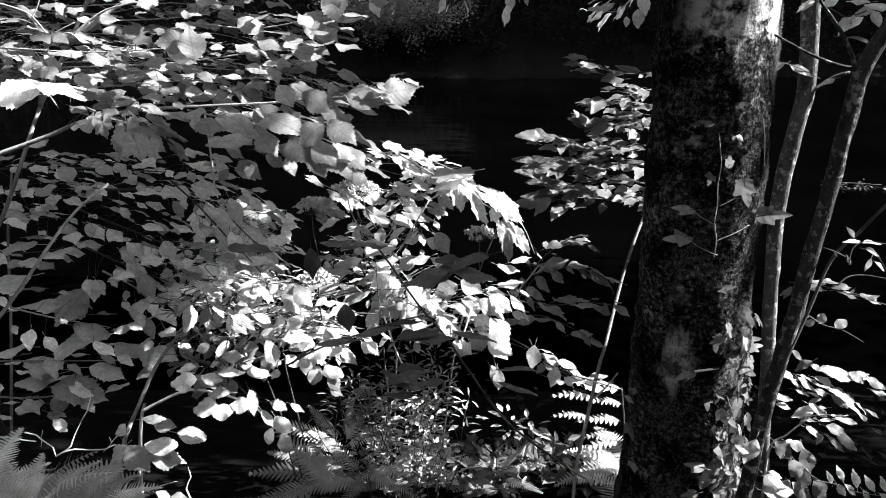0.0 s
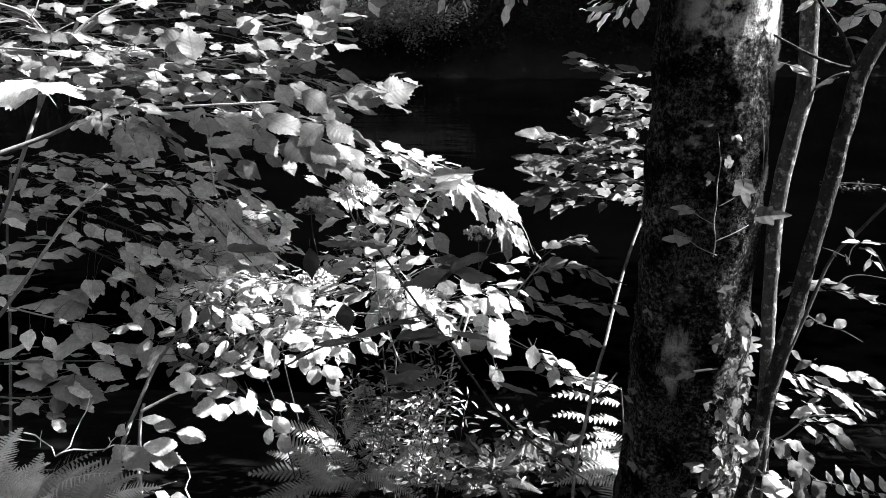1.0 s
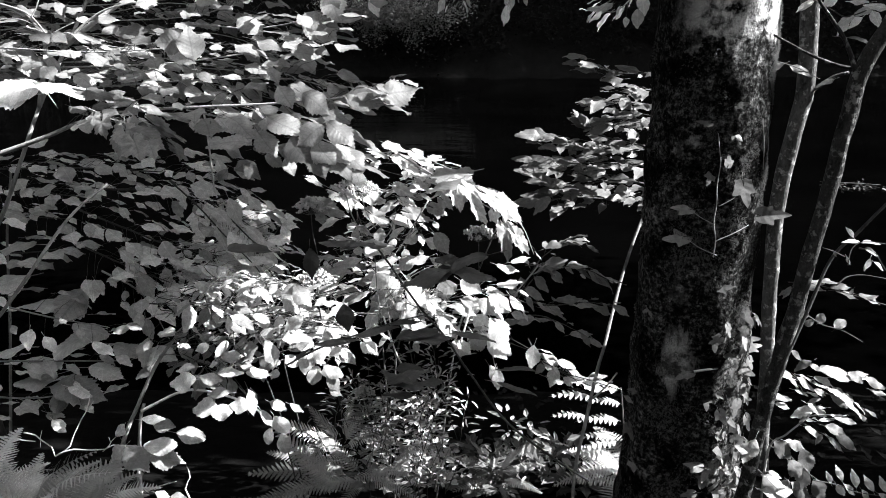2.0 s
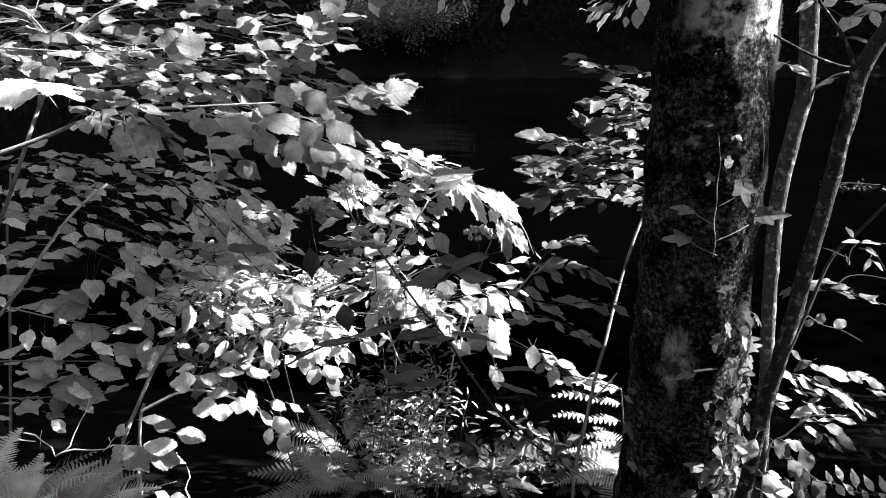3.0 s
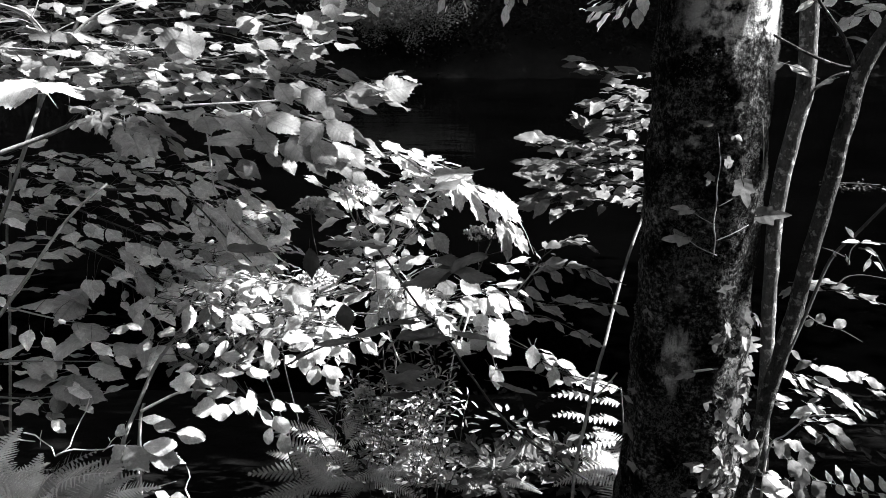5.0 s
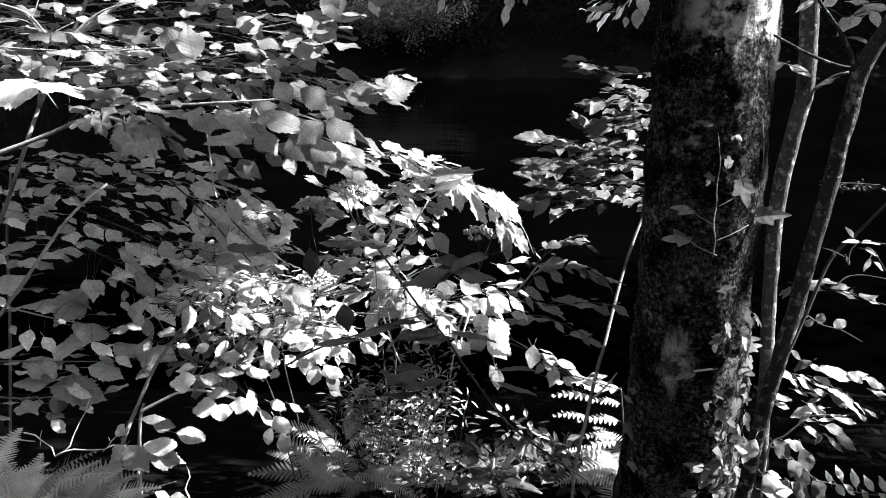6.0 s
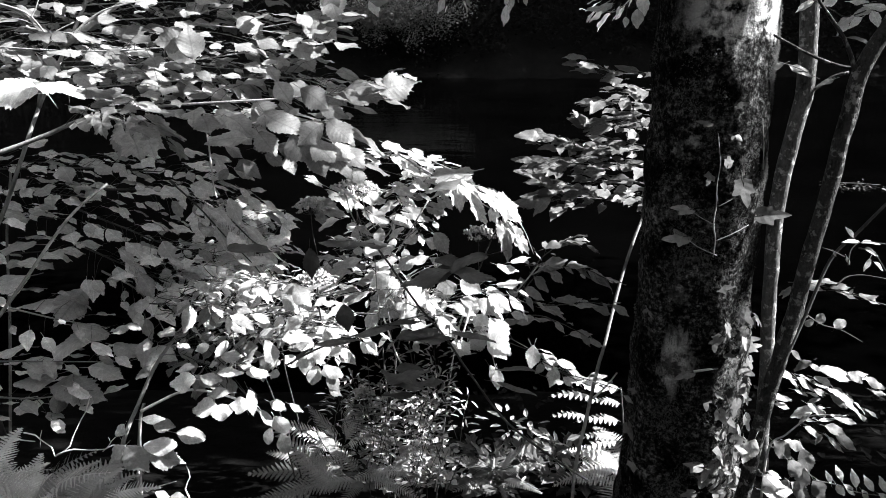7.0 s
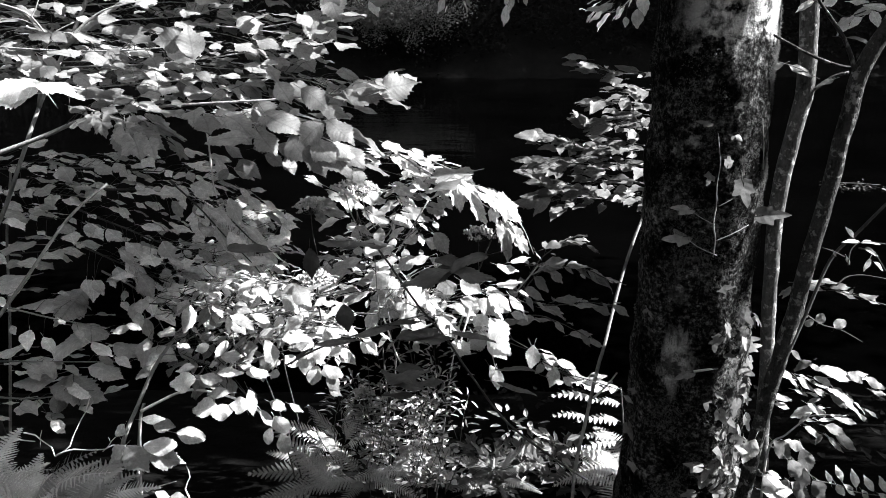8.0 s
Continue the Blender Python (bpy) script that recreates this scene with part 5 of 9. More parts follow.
stalk = branch(guelder, [(0.030, 2.254, 0.476), (0.057, 2.259, 0.576), (0.081, 2.278, 0.628)], 0.004, 0.003, PALE_WOOD, "stem")
single_leaf(stalk, "hazel", GUELDER, (-0.124, 1.850, 0.884), (-0.992, -0.042, -0.117), (0.427, -0.679, 0.597), 0.071, 1.00, 1)
single_leaf(stalk, "hazel", GUELDER, (-0.115, 1.842, 0.864), (-0.954, -0.102, -0.281), (0.424, -0.675, 0.603), 0.079, 1.00, 2)
single_leaf(stalk, "hazel", GUELDER, (-0.091, 1.851, 0.888), (0.623, -0.268, -0.735), (0.384, -0.815, 0.433), 0.083, 1.00, 3)
single_leaf(stalk, "hazel", GUELDER, (-0.112, 1.835, 0.843), (-0.747, -0.227, -0.624), (0.423, -0.670, 0.609), 0.071, 1.00, 4)
single_leaf(stalk, "hazel", GUELDER, (-0.109, 1.835, 0.843), (-0.265, -0.330, -0.906), (0.406, -0.744, 0.530), 0.061, 1.00, 5)
single_leaf(stalk, "hazel", GUELDER, (-0.105, 1.815, 0.848), (0.695, -0.246, -0.675), (0.405, -0.744, 0.532), 0.063, 1.00, 6)
single_leaf(stalk, "hazel", GUELDER, (0.035, 1.847, 0.877), (-0.937, -0.119, -0.328), (0.376, -0.694, 0.614), 0.068, 1.00, 7)
single_leaf(stalk, "hazel", GUELDER, (0.045, 1.833, 0.896), (0.849, -0.181, -0.496), (0.350, -0.774, 0.528), 0.064, 1.00, 8)
single_leaf(stalk, "hazel", GUELDER, (0.118, 1.819, 0.858), (0.848, -0.181, -0.498), (0.374, -0.604, 0.704), 0.069, 1.00, 9)
single_leaf(stalk, "hazel", GUELDER, (0.093, 1.807, 0.855), (0.764, -0.221, -0.606), (0.333, -0.768, 0.548), 0.061, 1.00, 10)
single_leaf(stalk, "hazel", GUELDER, (0.106, 1.849, 0.824), (-0.982, -0.065, -0.178), (0.425, -0.390, 0.817), 0.086, 1.00, 11)
single_leaf(stalk, "hazel", GUELDER, (-0.013, 1.827, 0.822), (-0.931, -0.125, -0.344), (0.391, -0.676, 0.624), 0.044, 1.00, 12)
single_leaf(stalk, "hazel", GUELDER, (-0.009, 1.801, 0.810), (0.632, -0.265, -0.728), (0.361, -0.778, 0.514), 0.072, 1.00, 13)
single_leaf(stalk, "hazel", GUELDER, (0.023, 1.778, 0.745), (0.918, -0.136, -0.373), (0.400, -0.570, 0.717), 0.059, 1.00, 14)
single_leaf(stalk, "hazel", GUELDER, (0.229, 1.730, 0.762), (-0.243, -0.332, -0.912), (-0.373, -0.656, 0.655), 0.064, 1.00, 17)
single_leaf(stalk, "hazel", GUELDER, (0.114, 1.786, 0.769), (-0.805, -0.203, -0.557), (-0.275, -0.689, 0.670), 0.069, 1.00, 18)
single_leaf(stalk, "hazel", GUELDER, (-0.024, 2.178, 0.908), (0.625, -0.267, -0.734), (0.375, -0.793, 0.480), 0.076, 1.00, 19)
single_leaf(stalk, "hazel", GUELDER, (-0.054, 2.172, 0.892), (0.926, -0.129, -0.354), (0.440, -0.520, 0.732), 0.059, 1.00, 20)
single_leaf(stalk, "hazel", GUELDER, (-0.330, 1.864, 0.923), (0.740, -0.230, -0.632), (0.515, -0.651, 0.557), 0.044, 1.00, 21)
single_leaf(stalk, "hazel", GUELDER, (-0.170, 1.845, 0.814), (-0.591, -0.276, -0.758), (-0.205, -0.718, 0.665), 0.055, 1.00, 22)
single_leaf(stalk, "hazel", GUELDER, (-0.300, 1.819, 0.801), (0.243, -0.332, -0.912), (-0.069, -0.800, 0.596), 0.061, 1.00, 23)
single_leaf(stalk, "hazel", GUELDER, (-0.076, 1.966, 0.911), (-0.836, -0.188, -0.516), (0.489, -0.496, 0.717), 0.065, 1.00, 24)
single_leaf(stalk, "hazel", GUELDER, (0.002, 2.051, 0.853), (-0.812, 0.200, 0.549), (0.516, -0.484, 0.707), 0.050, 1.00, 25)
single_leaf(stalk, "hazel", GUELDER, (0.178, 1.822, 0.808), (0.952, -0.104, -0.286), (0.411, -0.388, 0.825), 0.039, 1.00, 26)
single_leaf(stalk, "hazel", GUELDER, (0.079, 1.810, 0.806), (0.768, -0.219, -0.602), (-0.232, -0.709, 0.666), 0.057, 1.00, 27)
single_leaf(stalk, "oval", GUELDER, (-0.118, 1.889, 0.933), (-0.983, -0.063, -0.173), (0.480, -0.205, 0.853), 0.073, 1.00, 28)
single_leaf(stalk, "oval", GUELDER, (-0.036, 1.891, 0.940), (-0.962, -0.094, -0.258), (0.473, -0.206, 0.857), 0.065, 1.00, 29)
single_leaf(stalk, "oval", GUELDER, (-0.214, 1.889, 0.933), (-0.978, -0.071, -0.194), (0.489, -0.202, 0.849), 0.079, 1.00, 30)
single_leaf(stalk, "oval", GUELDER, (-0.244, 1.878, 0.903), (-0.991, -0.047, -0.129), (0.491, -0.200, 0.848), 0.098, 1.00, 31)
single_leaf(stalk, "oval", GUELDER, (-0.199, 1.878, 0.905), (0.982, 0.064, 0.176), (0.487, -0.201, 0.850), 0.064, 1.00, 32)
single_leaf(stalk, "oval", GUELDER, (-0.170, 1.872, 0.888), (-0.978, -0.072, -0.197), (0.484, -0.201, 0.852), 0.064, 1.00, 33)
single_leaf(stalk, "oval", GUELDER, (0.113, 1.859, 0.851), (0.995, -0.036, -0.098), (0.458, -0.202, 0.866), 0.057, 1.00, 34)
single_leaf(stalk, "oval", GUELDER, (-0.274, 1.868, 0.877), (-0.894, -0.153, -0.420), (0.493, -0.197, 0.847), 0.067, 1.00, 35)
single_leaf(stalk, "oval", GUELDER, (-0.207, 1.858, 0.849), (-0.949, -0.108, -0.297), (0.487, -0.197, 0.851), 0.071, 1.00, 36)
single_leaf(stalk, "oval", GUELDER, (0.068, 1.845, 0.814), (-0.992, 0.042, 0.117), (0.462, -0.199, 0.864), 0.060, 1.00, 37)
single_leaf(stalk, "oval", GUELDER, (-0.140, 1.878, 0.905), (-0.987, -0.054, -0.148), (0.482, -0.202, 0.853), 0.075, 1.00, 38)
single_leaf(stalk, "oval", GUELDER, (-0.333, 1.845, 0.814), (-0.936, -0.120, -0.330), (0.497, -0.193, 0.846), 0.064, 1.00, 39)
single_leaf(stalk, "oval", GUELDER, (-0.244, 1.858, 0.849), (-0.985, 0.060, 0.164), (0.490, -0.197, 0.849), 0.068, 1.00, 40)
single_leaf(stalk, "oval", GUELDER, (-0.006, 1.853, 0.835), (-0.985, -0.060, -0.164), (0.469, -0.199, 0.860), 0.068, 1.00, 41)
single_leaf(stalk, "oval", GUELDER, (0.143, 1.866, 0.870), (0.988, 0.053, 0.144), (0.456, -0.203, 0.867), 0.068, 1.00, 42)
single_leaf(stalk, "oval", GUELDER, (0.054, 1.833, 0.779), (0.949, 0.108, 0.297), (0.463, -0.196, 0.865), 0.047, 1.00, 43)
single_leaf(stalk, "oval", GUELDER, (0.119, 1.748, 0.694), (0.600, -0.274, -0.752), (0.323, -0.727, 0.605), 0.065, 1.00, 44)
single_leaf(stalk, "oval", GUELDER, (0.139, 1.745, 0.684), (0.160, -0.338, -0.928), (0.316, -0.727, 0.610), 0.054, 1.00, 45)
single_leaf(stalk, "oval", GUELDER, (-0.278, 1.893, 0.858), (0.970, -0.083, -0.228), (-0.339, -0.300, 0.892), 0.062, 1.00, 46)
single_leaf(stalk, "oval", GUELDER, (-0.346, 1.966, 0.911), (0.992, 0.042, 0.117), (-0.308, -0.198, 0.931), 0.062, 1.00, 47)
single_leaf(stalk, "oval", GUELDER, (-0.233, 2.073, 0.914), (-0.970, -0.083, -0.228), (-0.393, -0.194, 0.899), 0.067, 1.00, 48)
single_leaf(stalk, "oval", GUELDER, (-0.136, 2.068, 0.899), (-0.981, -0.067, -0.184), (-0.400, -0.194, 0.896), 0.083, 1.00, 49)
single_leaf(stalk, "oval", GUELDER, (-0.314, 2.079, 0.930), (0.981, -0.067, -0.184), (-0.366, -0.252, 0.896), 0.066, 1.00, 50)
single_leaf(stalk, "oval", GUELDER, (-0.117, 2.182, 0.921), (-0.919, -0.135, -0.370), (-0.299, -0.321, 0.898), 0.064, 1.00, 51)
single_leaf(stalk, "oval", GUELDER, (-0.325, 2.286, 0.914), (-0.970, -0.083, -0.228), (-0.346, -0.316, 0.883), 0.073, 1.00, 52)
single_leaf(stalk, "oval", GUELDER, (-0.166, 2.289, 0.922), (0.976, -0.074, -0.204), (-0.295, -0.324, 0.899), 0.081, 1.00, 53)
single_leaf(stalk, "oval", GUELDER, (-0.261, 2.185, 0.929), (0.894, -0.153, -0.420), (0.482, -0.511, 0.711), 0.057, 1.00, 54)
single_leaf(stalk, "oval", GUELDER, (0.148, 1.958, 0.890), (0.970, -0.083, -0.228), (-0.398, -0.299, 0.867), 0.064, 1.00, 55)
single_leaf(stalk, "oval", GUELDER, (0.187, 1.961, 0.897), (0.962, 0.094, 0.258), (-0.404, -0.299, 0.865), 0.056, 1.00, 56)
single_leaf(stalk, "lobed", GUELDER, (-0.249, 2.577, 1.070), (0.958, -0.098, -0.268), (0.532, -0.475, 0.701), 0.066, 0.60, 57)
single_leaf(stalk, "lobed", GUELDER, (-0.195, 2.585, 1.091), (0.955, -0.101, -0.277), (0.524, -0.481, 0.703), 0.077, 0.60, 58)
single_leaf(stalk, "lobed", GUELDER, (-0.162, 2.570, 1.052), (0.952, -0.105, -0.288), (0.519, -0.478, 0.709), 0.088, 0.60, 59)
single_leaf(stalk, "lobed", GUELDER, (-0.095, 2.569, 1.048), (0.885, -0.159, -0.438), (0.508, -0.482, 0.714), 0.086, 0.60, 60)
single_leaf(stalk, "lobed", GUELDER, (-0.031, 2.557, 1.015), (0.952, -0.104, -0.286), (0.498, -0.481, 0.722), 0.071, 0.60, 61)
single_leaf(stalk, "lobed", GUELDER, (-0.131, 2.559, 1.021), (0.862, -0.174, -0.477), (0.763, -0.359, 0.538), 0.087, 0.60, 62)
single_leaf(stalk, "lobed", GUELDER, (-0.181, 2.574, 1.062), (-0.707, -0.242, -0.664), (0.768, -0.360, 0.530), 0.034, 0.60, 63)
single_leaf(stalk, "lobed", GUELDER, (-0.278, 2.572, 1.057), (0.928, -0.127, -0.349), (0.775, -0.353, 0.524), 0.072, 0.60, 64)
single_leaf(stalk, "lobed", GUELDER, (-0.316, 2.549, 0.994), (0.928, 0.127, 0.349), (0.777, -0.346, 0.526), 0.066, 0.60, 65)
single_leaf(stalk, "lobed", GUELDER, (0.054, 2.522, 0.978), (0.773, -0.217, -0.596), (0.734, -0.554, 0.393), 0.118, 0.72, 66)
single_leaf(stalk, "lobed", GUELDER, (0.073, 2.516, 0.960), (-0.196, -0.335, -0.921), (0.692, -0.637, 0.340), 0.083, 0.72, 67)
single_leaf(stalk, "lobed", GUELDER, (0.125, 2.491, 0.951), (0.889, -0.156, -0.430), (0.724, -0.558, 0.405), 0.128, 0.72, 68)
single_leaf(stalk, "lobed", GUELDER, (0.160, 2.482, 0.926), (0.810, -0.201, -0.551), (0.719, -0.559, 0.412), 0.116, 0.72, 69)
single_leaf(stalk, "lobed", GUELDER, (0.103, 2.498, 0.910), (0.509, -0.294, -0.809), (0.687, -0.635, 0.354), 0.083, 0.72, 70)
single_leaf(stalk, "lobed", GUELDER, (0.189, 2.444, 0.851), (0.271, -0.329, -0.905), (0.672, -0.638, 0.376), 0.107, 0.72, 71)
single_leaf(stalk, "lobed", GUELDER, (0.216, 2.440, 0.840), (0.637, -0.264, -0.724), (0.695, -0.593, 0.406), 0.109, 0.72, 72)
single_leaf(stalk, "lobed", GUELDER, (-0.092, 2.473, 0.988), (0.812, -0.200, -0.548), (0.708, -0.625, 0.329), 0.063, 0.72, 73)
single_leaf(stalk, "lobed", GUELDER, (-0.357, 2.415, 0.977), (0.864, -0.172, -0.473), (0.798, -0.362, 0.481), 0.130, 0.72, 74)
single_leaf(stalk, "lobed", GUELDER, (0.083, 2.483, 1.016), (-0.991, -0.045, -0.123), (-0.583, -0.232, 0.779), 0.171, 0.72, 75)
single_leaf(stalk, "lobed", GUELDER, (0.075, 2.468, 0.974), (-0.963, -0.092, -0.253), (-0.626, -0.221, 0.748), 0.143, 0.72, 76)
single_leaf(stalk, "lobed", GUELDER, (-0.160, 2.497, 0.966), (0.876, -0.165, -0.453), (-0.422, -0.549, 0.721), 0.074, 0.72, 77)
single_leaf(stalk, "lobed", GUELDER, (-0.274, 2.490, 0.948), (0.915, -0.138, -0.378), (-0.478, -0.418, 0.773), 0.088, 0.72, 78)
single_leaf(stalk, "lobed", GUELDER, (-0.421, 2.448, 0.921), (0.923, -0.132, -0.361), (-0.372, -0.551, 0.747), 0.104, 0.72, 79)
single_leaf(stalk, "lobed", GUELDER, (-0.158, 2.448, 0.921), (-0.848, -0.181, -0.498), (-0.419, -0.542, 0.728), 0.076, 0.72, 80)
single_leaf(stalk, "lobed", GUELDER, (-0.045, 2.445, 0.912), (0.894, -0.153, -0.420), (-0.453, -0.420, 0.786), 0.071, 0.72, 81)
single_leaf(stalk, "lobed", GUELDER, (-0.118, 2.391, 0.909), (0.947, -0.110, -0.302), (-0.493, -0.408, 0.768), 0.082, 0.72, 82)
single_leaf(stalk, "lobed", GUELDER, (-0.383, 2.426, 0.859), (-0.814, 0.199, 0.546), (-0.375, -0.541, 0.752), 0.069, 0.72, 83)
single_leaf(stalk, "lobed", GUELDER, (-0.247, 2.391, 0.909), (0.894, -0.153, -0.420), (-0.424, -0.424, 0.800), 0.088, 0.72, 84)
single_leaf(stalk, "lobed", GUELDER, (-0.007, 2.407, 0.952), (0.707, -0.242, -0.664), (-0.350, -0.563, 0.749), 0.055, 0.72, 85)
single_leaf(stalk, "lobed", GUELDER, (-0.440, 2.429, 1.013), (0.894, -0.153, -0.420), (0.554, -0.505, 0.662), 0.053, 0.72, 86)


single_leaf(stalk, "lobed", GUELDER, (0.057, 2.422, 0.996), (0.692, -0.247, -0.678), (0.486, -0.608, 0.627), 0.125, 0.70, 401)
single_leaf(stalk, "lobed", GUELDER, (0.122, 2.414, 0.973), (0.805, -0.203, -0.557), (0.471, -0.610, 0.637), 0.130, 0.70, 402)
single_leaf(stalk, "lobed", GUELDER, (0.177, 2.407, 0.952), (0.737, -0.231, -0.635), (0.459, -0.610, 0.646), 0.120, 0.70, 403)
single_leaf(stalk, "lobed", GUELDER, (0.099, 2.400, 0.935), (0.496, -0.297, -0.816), (0.474, -0.602, 0.643), 0.089, 0.70, 404)
single_leaf(stalk, "lobed", GUELDER, (0.195, 2.377, 0.871), (0.232, -0.333, -0.914), (0.450, -0.598, 0.663), 0.119, 0.70, 405)
single_leaf(stalk, "lobed", GUELDER, (0.223, 2.370, 0.852), (0.614, -0.270, -0.742), (0.443, -0.597, 0.669), 0.105, 0.70, 406)
single_leaf(stalk, "lobed", GUELDER, (0.035, 2.417, 0.982), (0.247, -0.331, -0.910), (0.490, -0.605, 0.628), 0.089, 0.70, 407)
single_leaf(stalk, "hazel", GUELDER, (0.120, 1.763, 0.823), (0.590, -0.276, -0.759), (0.443, -0.546, 0.711), 0.111, 1.00, 410)
single_leaf(stalk, "hazel", GUELDER, (0.112, 1.754, 0.769), (0.688, -0.248, -0.682), (0.442, -0.534, 0.721), 0.075, 0.90, 411)
single_leaf(stalk, "hazel", GUELDER, (0.040, 1.753, 0.764), (0.778, -0.215, -0.590), (0.460, -0.528, 0.714), 0.048, 0.80, 412)
single_leaf(stalk, "hazel", GUELDER, (-0.134, 1.791, 0.927), (-0.885, -0.159, -0.438), (0.515, -0.546, 0.661), 0.061, 0.90, 413)
single_leaf(stalk, "hazel", GUELDER, (-0.088, 1.786, 0.915), (0.645, -0.261, -0.718), (0.502, -0.548, 0.669), 0.084, 0.95, 414)
single_leaf(stalk, "hazel", GUELDER, (0.137, 1.784, 0.880), (0.616, -0.270, -0.741), (0.442, -0.561, 0.700), 0.058, 0.80, 415)
single_leaf(stalk, "hazel", GUELDER, (0.023, 1.784, 0.849), (0.952, -0.104, -0.286), (0.470, -0.546, 0.694), 0.075, 0.50, 416)
single_leaf(stalk, "hazel", GUELDER, (-0.009, 1.755, 0.828), (0.625, -0.267, -0.734), (0.476, -0.537, 0.697), 0.064, 0.90, 417)
single_leaf(stalk, "hazel", GUELDER, (-0.311, 1.478, 1.032), (0.625, -0.267, -0.734), (0.570, -0.514, 0.640), 0.060, 1.00, 418)
single_leaf(stalk, "hazel", GUELDER, (-0.339, 1.490, 1.007), (0.738, -0.231, -0.634), (0.575, -0.507, 0.642), 0.057, 0.90, 419)
branch(guelder, [(-0.152, 1.774, 0.822), (-0.135, 1.757, 0.775), (-0.116, 1.740, 0.728), (-0.095, 1.727, 0.694)], 0.0024, 0.0019, PALE_WOOD, "stem")
branch(guelder, [(0.068, 1.763, 0.851), (0.057, 1.748, 0.811), (0.043, 1.732, 0.767)], 0.0026, 0.0021, PALE_WOOD, "stem")
branch(guelder, [(-0.046, 2.307, 0.972), (-0.078, 2.289, 0.922), (-0.110, 2.271, 0.872), (-0.138, 2.253, 0.823)], 0.0026, 0.0021, TWIG, "stem")
branch(guelder, [(0.272, 2.051, 0.853), (0.245, 2.039, 0.820), (0.217, 2.028, 0.789), (0.196, 2.012, 0.747)], 0.0022, 0.0018, TWIG, "stem")
branch(guelder, [(-0.171, 1.803, 0.962), (-0.165, 1.775, 0.884), (-0.156, 1.756, 0.831)], 0.0013, 0.0010, STEM, "stem")
branch(guelder, [(-0.148, 2.292, 0.930), (-0.166, 2.274, 0.881), (-0.198, 2.262, 0.847)], 0.0020, 0.0016, TWIG, "stem")
branch(guelder, [(-0.291, 2.217, 1.016), (-0.278, 2.200, 0.968), (-0.257, 2.185, 0.929)], 0.0022, 0.0018, TWIG, "stem")
branch(guelder, [(-0.249, 2.262, 0.994), (-0.232, 2.244, 0.945), (-0.206, 2.230, 0.905)], 0.0020, 0.0016, TWIG, "stem")
branch(guelder, [(0.121, 1.754, 0.769), (0.126, 1.740, 0.728), (0.135, 1.727, 0.694)], 0.0016, 0.0013, TWIG, "stem")


def flower_head(owner, c, wide, seed):
    """A flat-topped flower cluster: thin rays from one node, each with a tuft of small buds."""
    rnd = random.Random(seed)
    c = Vector(c)
    verts, faces = [], []
    node_at = Vector((0, 0.01, -0.55 * wide))
    tufts = []
    for i in range(22):
        a, r = i * 2.4, wide * 0.5 * math.sqrt((i + 0.5) / 22)
        tufts.append(Vector((math.cos(a) * r, math.sin(a) * r * 0.8, -r * r / wide * 1.1 + rnd.uniform(-0.006, 0.006))))
    for p in tufts:
        for _ in range(24):
            q = p + Vector((rnd.gauss(0, 1), rnd.gauss(0, 1), rnd.gauss(0, 0.7))) * wide * 0.055
            s = rnd.uniform(0.0022, 0.0062) * (0.6 + wide * 2)
            k = len(verts)
            for d in ((1, 0, 0), (0, 1, 0), (-1, 0, 0), (0, -1, 0), (0, 0, 1), (0, 0, -1)):
                verts.append(q + Vector(d) * s * rnd.uniform(0.7, 1.3))
            faces += [(k, k + 1, k + 4), (k + 1, k + 2, k + 4), (k + 2, k + 3, k + 4), (k + 3, k, k + 4), (k + 1, k, k + 5), (k + 2, k + 1, k + 5), (k + 3, k + 2, k + 5), (k, k + 3, k + 5)]
    stem = branch(owner, [c + node_at + Vector((0.01, 0.03, -0.16)), c + node_at + Vector((0, 0.01, -0.07)), c + node_at], 0.002, 0.0016, STEM, "stem")
    part("flower_head", mesh("flower_head", verts, faces, FLOWER, smooth=False), owner, c, "cream flat flower cluster")
    verts, faces = [], []
    for p in tufts:
        tube(verts, faces, [node_at, node_at.lerp(p, 0.55) + Vector((0, 0, -0.004)), p], 0.0011, 0.0007, 4)
    tagged(part("flower_stalk", mesh("flower_stalk", verts, faces, STEM), stem, c), kind="stuff")


flower_head(guelder, (-0.289, 2.446, 1.003), 0.135, 1)
flower_head(guelder, (-0.438, 2.423, 0.938), 0.095, 2)
flower_head(guelder, (0.120, 2.421, 0.845), 0.100, 3)
flower_head(guelder, (-0.255, 2.150, 0.395), 0.06, 4)
flower_head(guelder, (-0.105, 2.150, 0.625), 0.04, 5)
flower_head(guelder, (-0.285, 1.600, 1.010), 0.07, 6)

# ---- bright leafy shrub between guelder rose and hazel ----
privet = thing("spindle_shrub", (-0.473, 2.156, -0.292), "dense leafy shrub half in sun", "shrub")
mass(privet, (-0.456, 1.651, 0.924), (0.17, 0.09, 0.085), 26, 9, "oval", GUELDER, 0.052, 51)
mass(privet, (-0.682, 2.253, 0.794), (0.14, 0.12, 0.07), 14, 8, "oval", PALE, 0.07, 52)
mass(privet, (-0.646, 2.296, 0.911), (0.09, 0.10, 0.08), 10, 8, "hazel", PALE, 0.065, 53)
mass(privet, (-0.376, 1.624, 0.849), (0.12, 0.09, 0.05), 11, 8, "hazel", GUELDER, 0.05, 54)
mass(privet, (-0.714, 2.207, 0.521), (0.12, 0.12, 0.05), 10, 8, "oval", HAZEL, 0.06, 55)
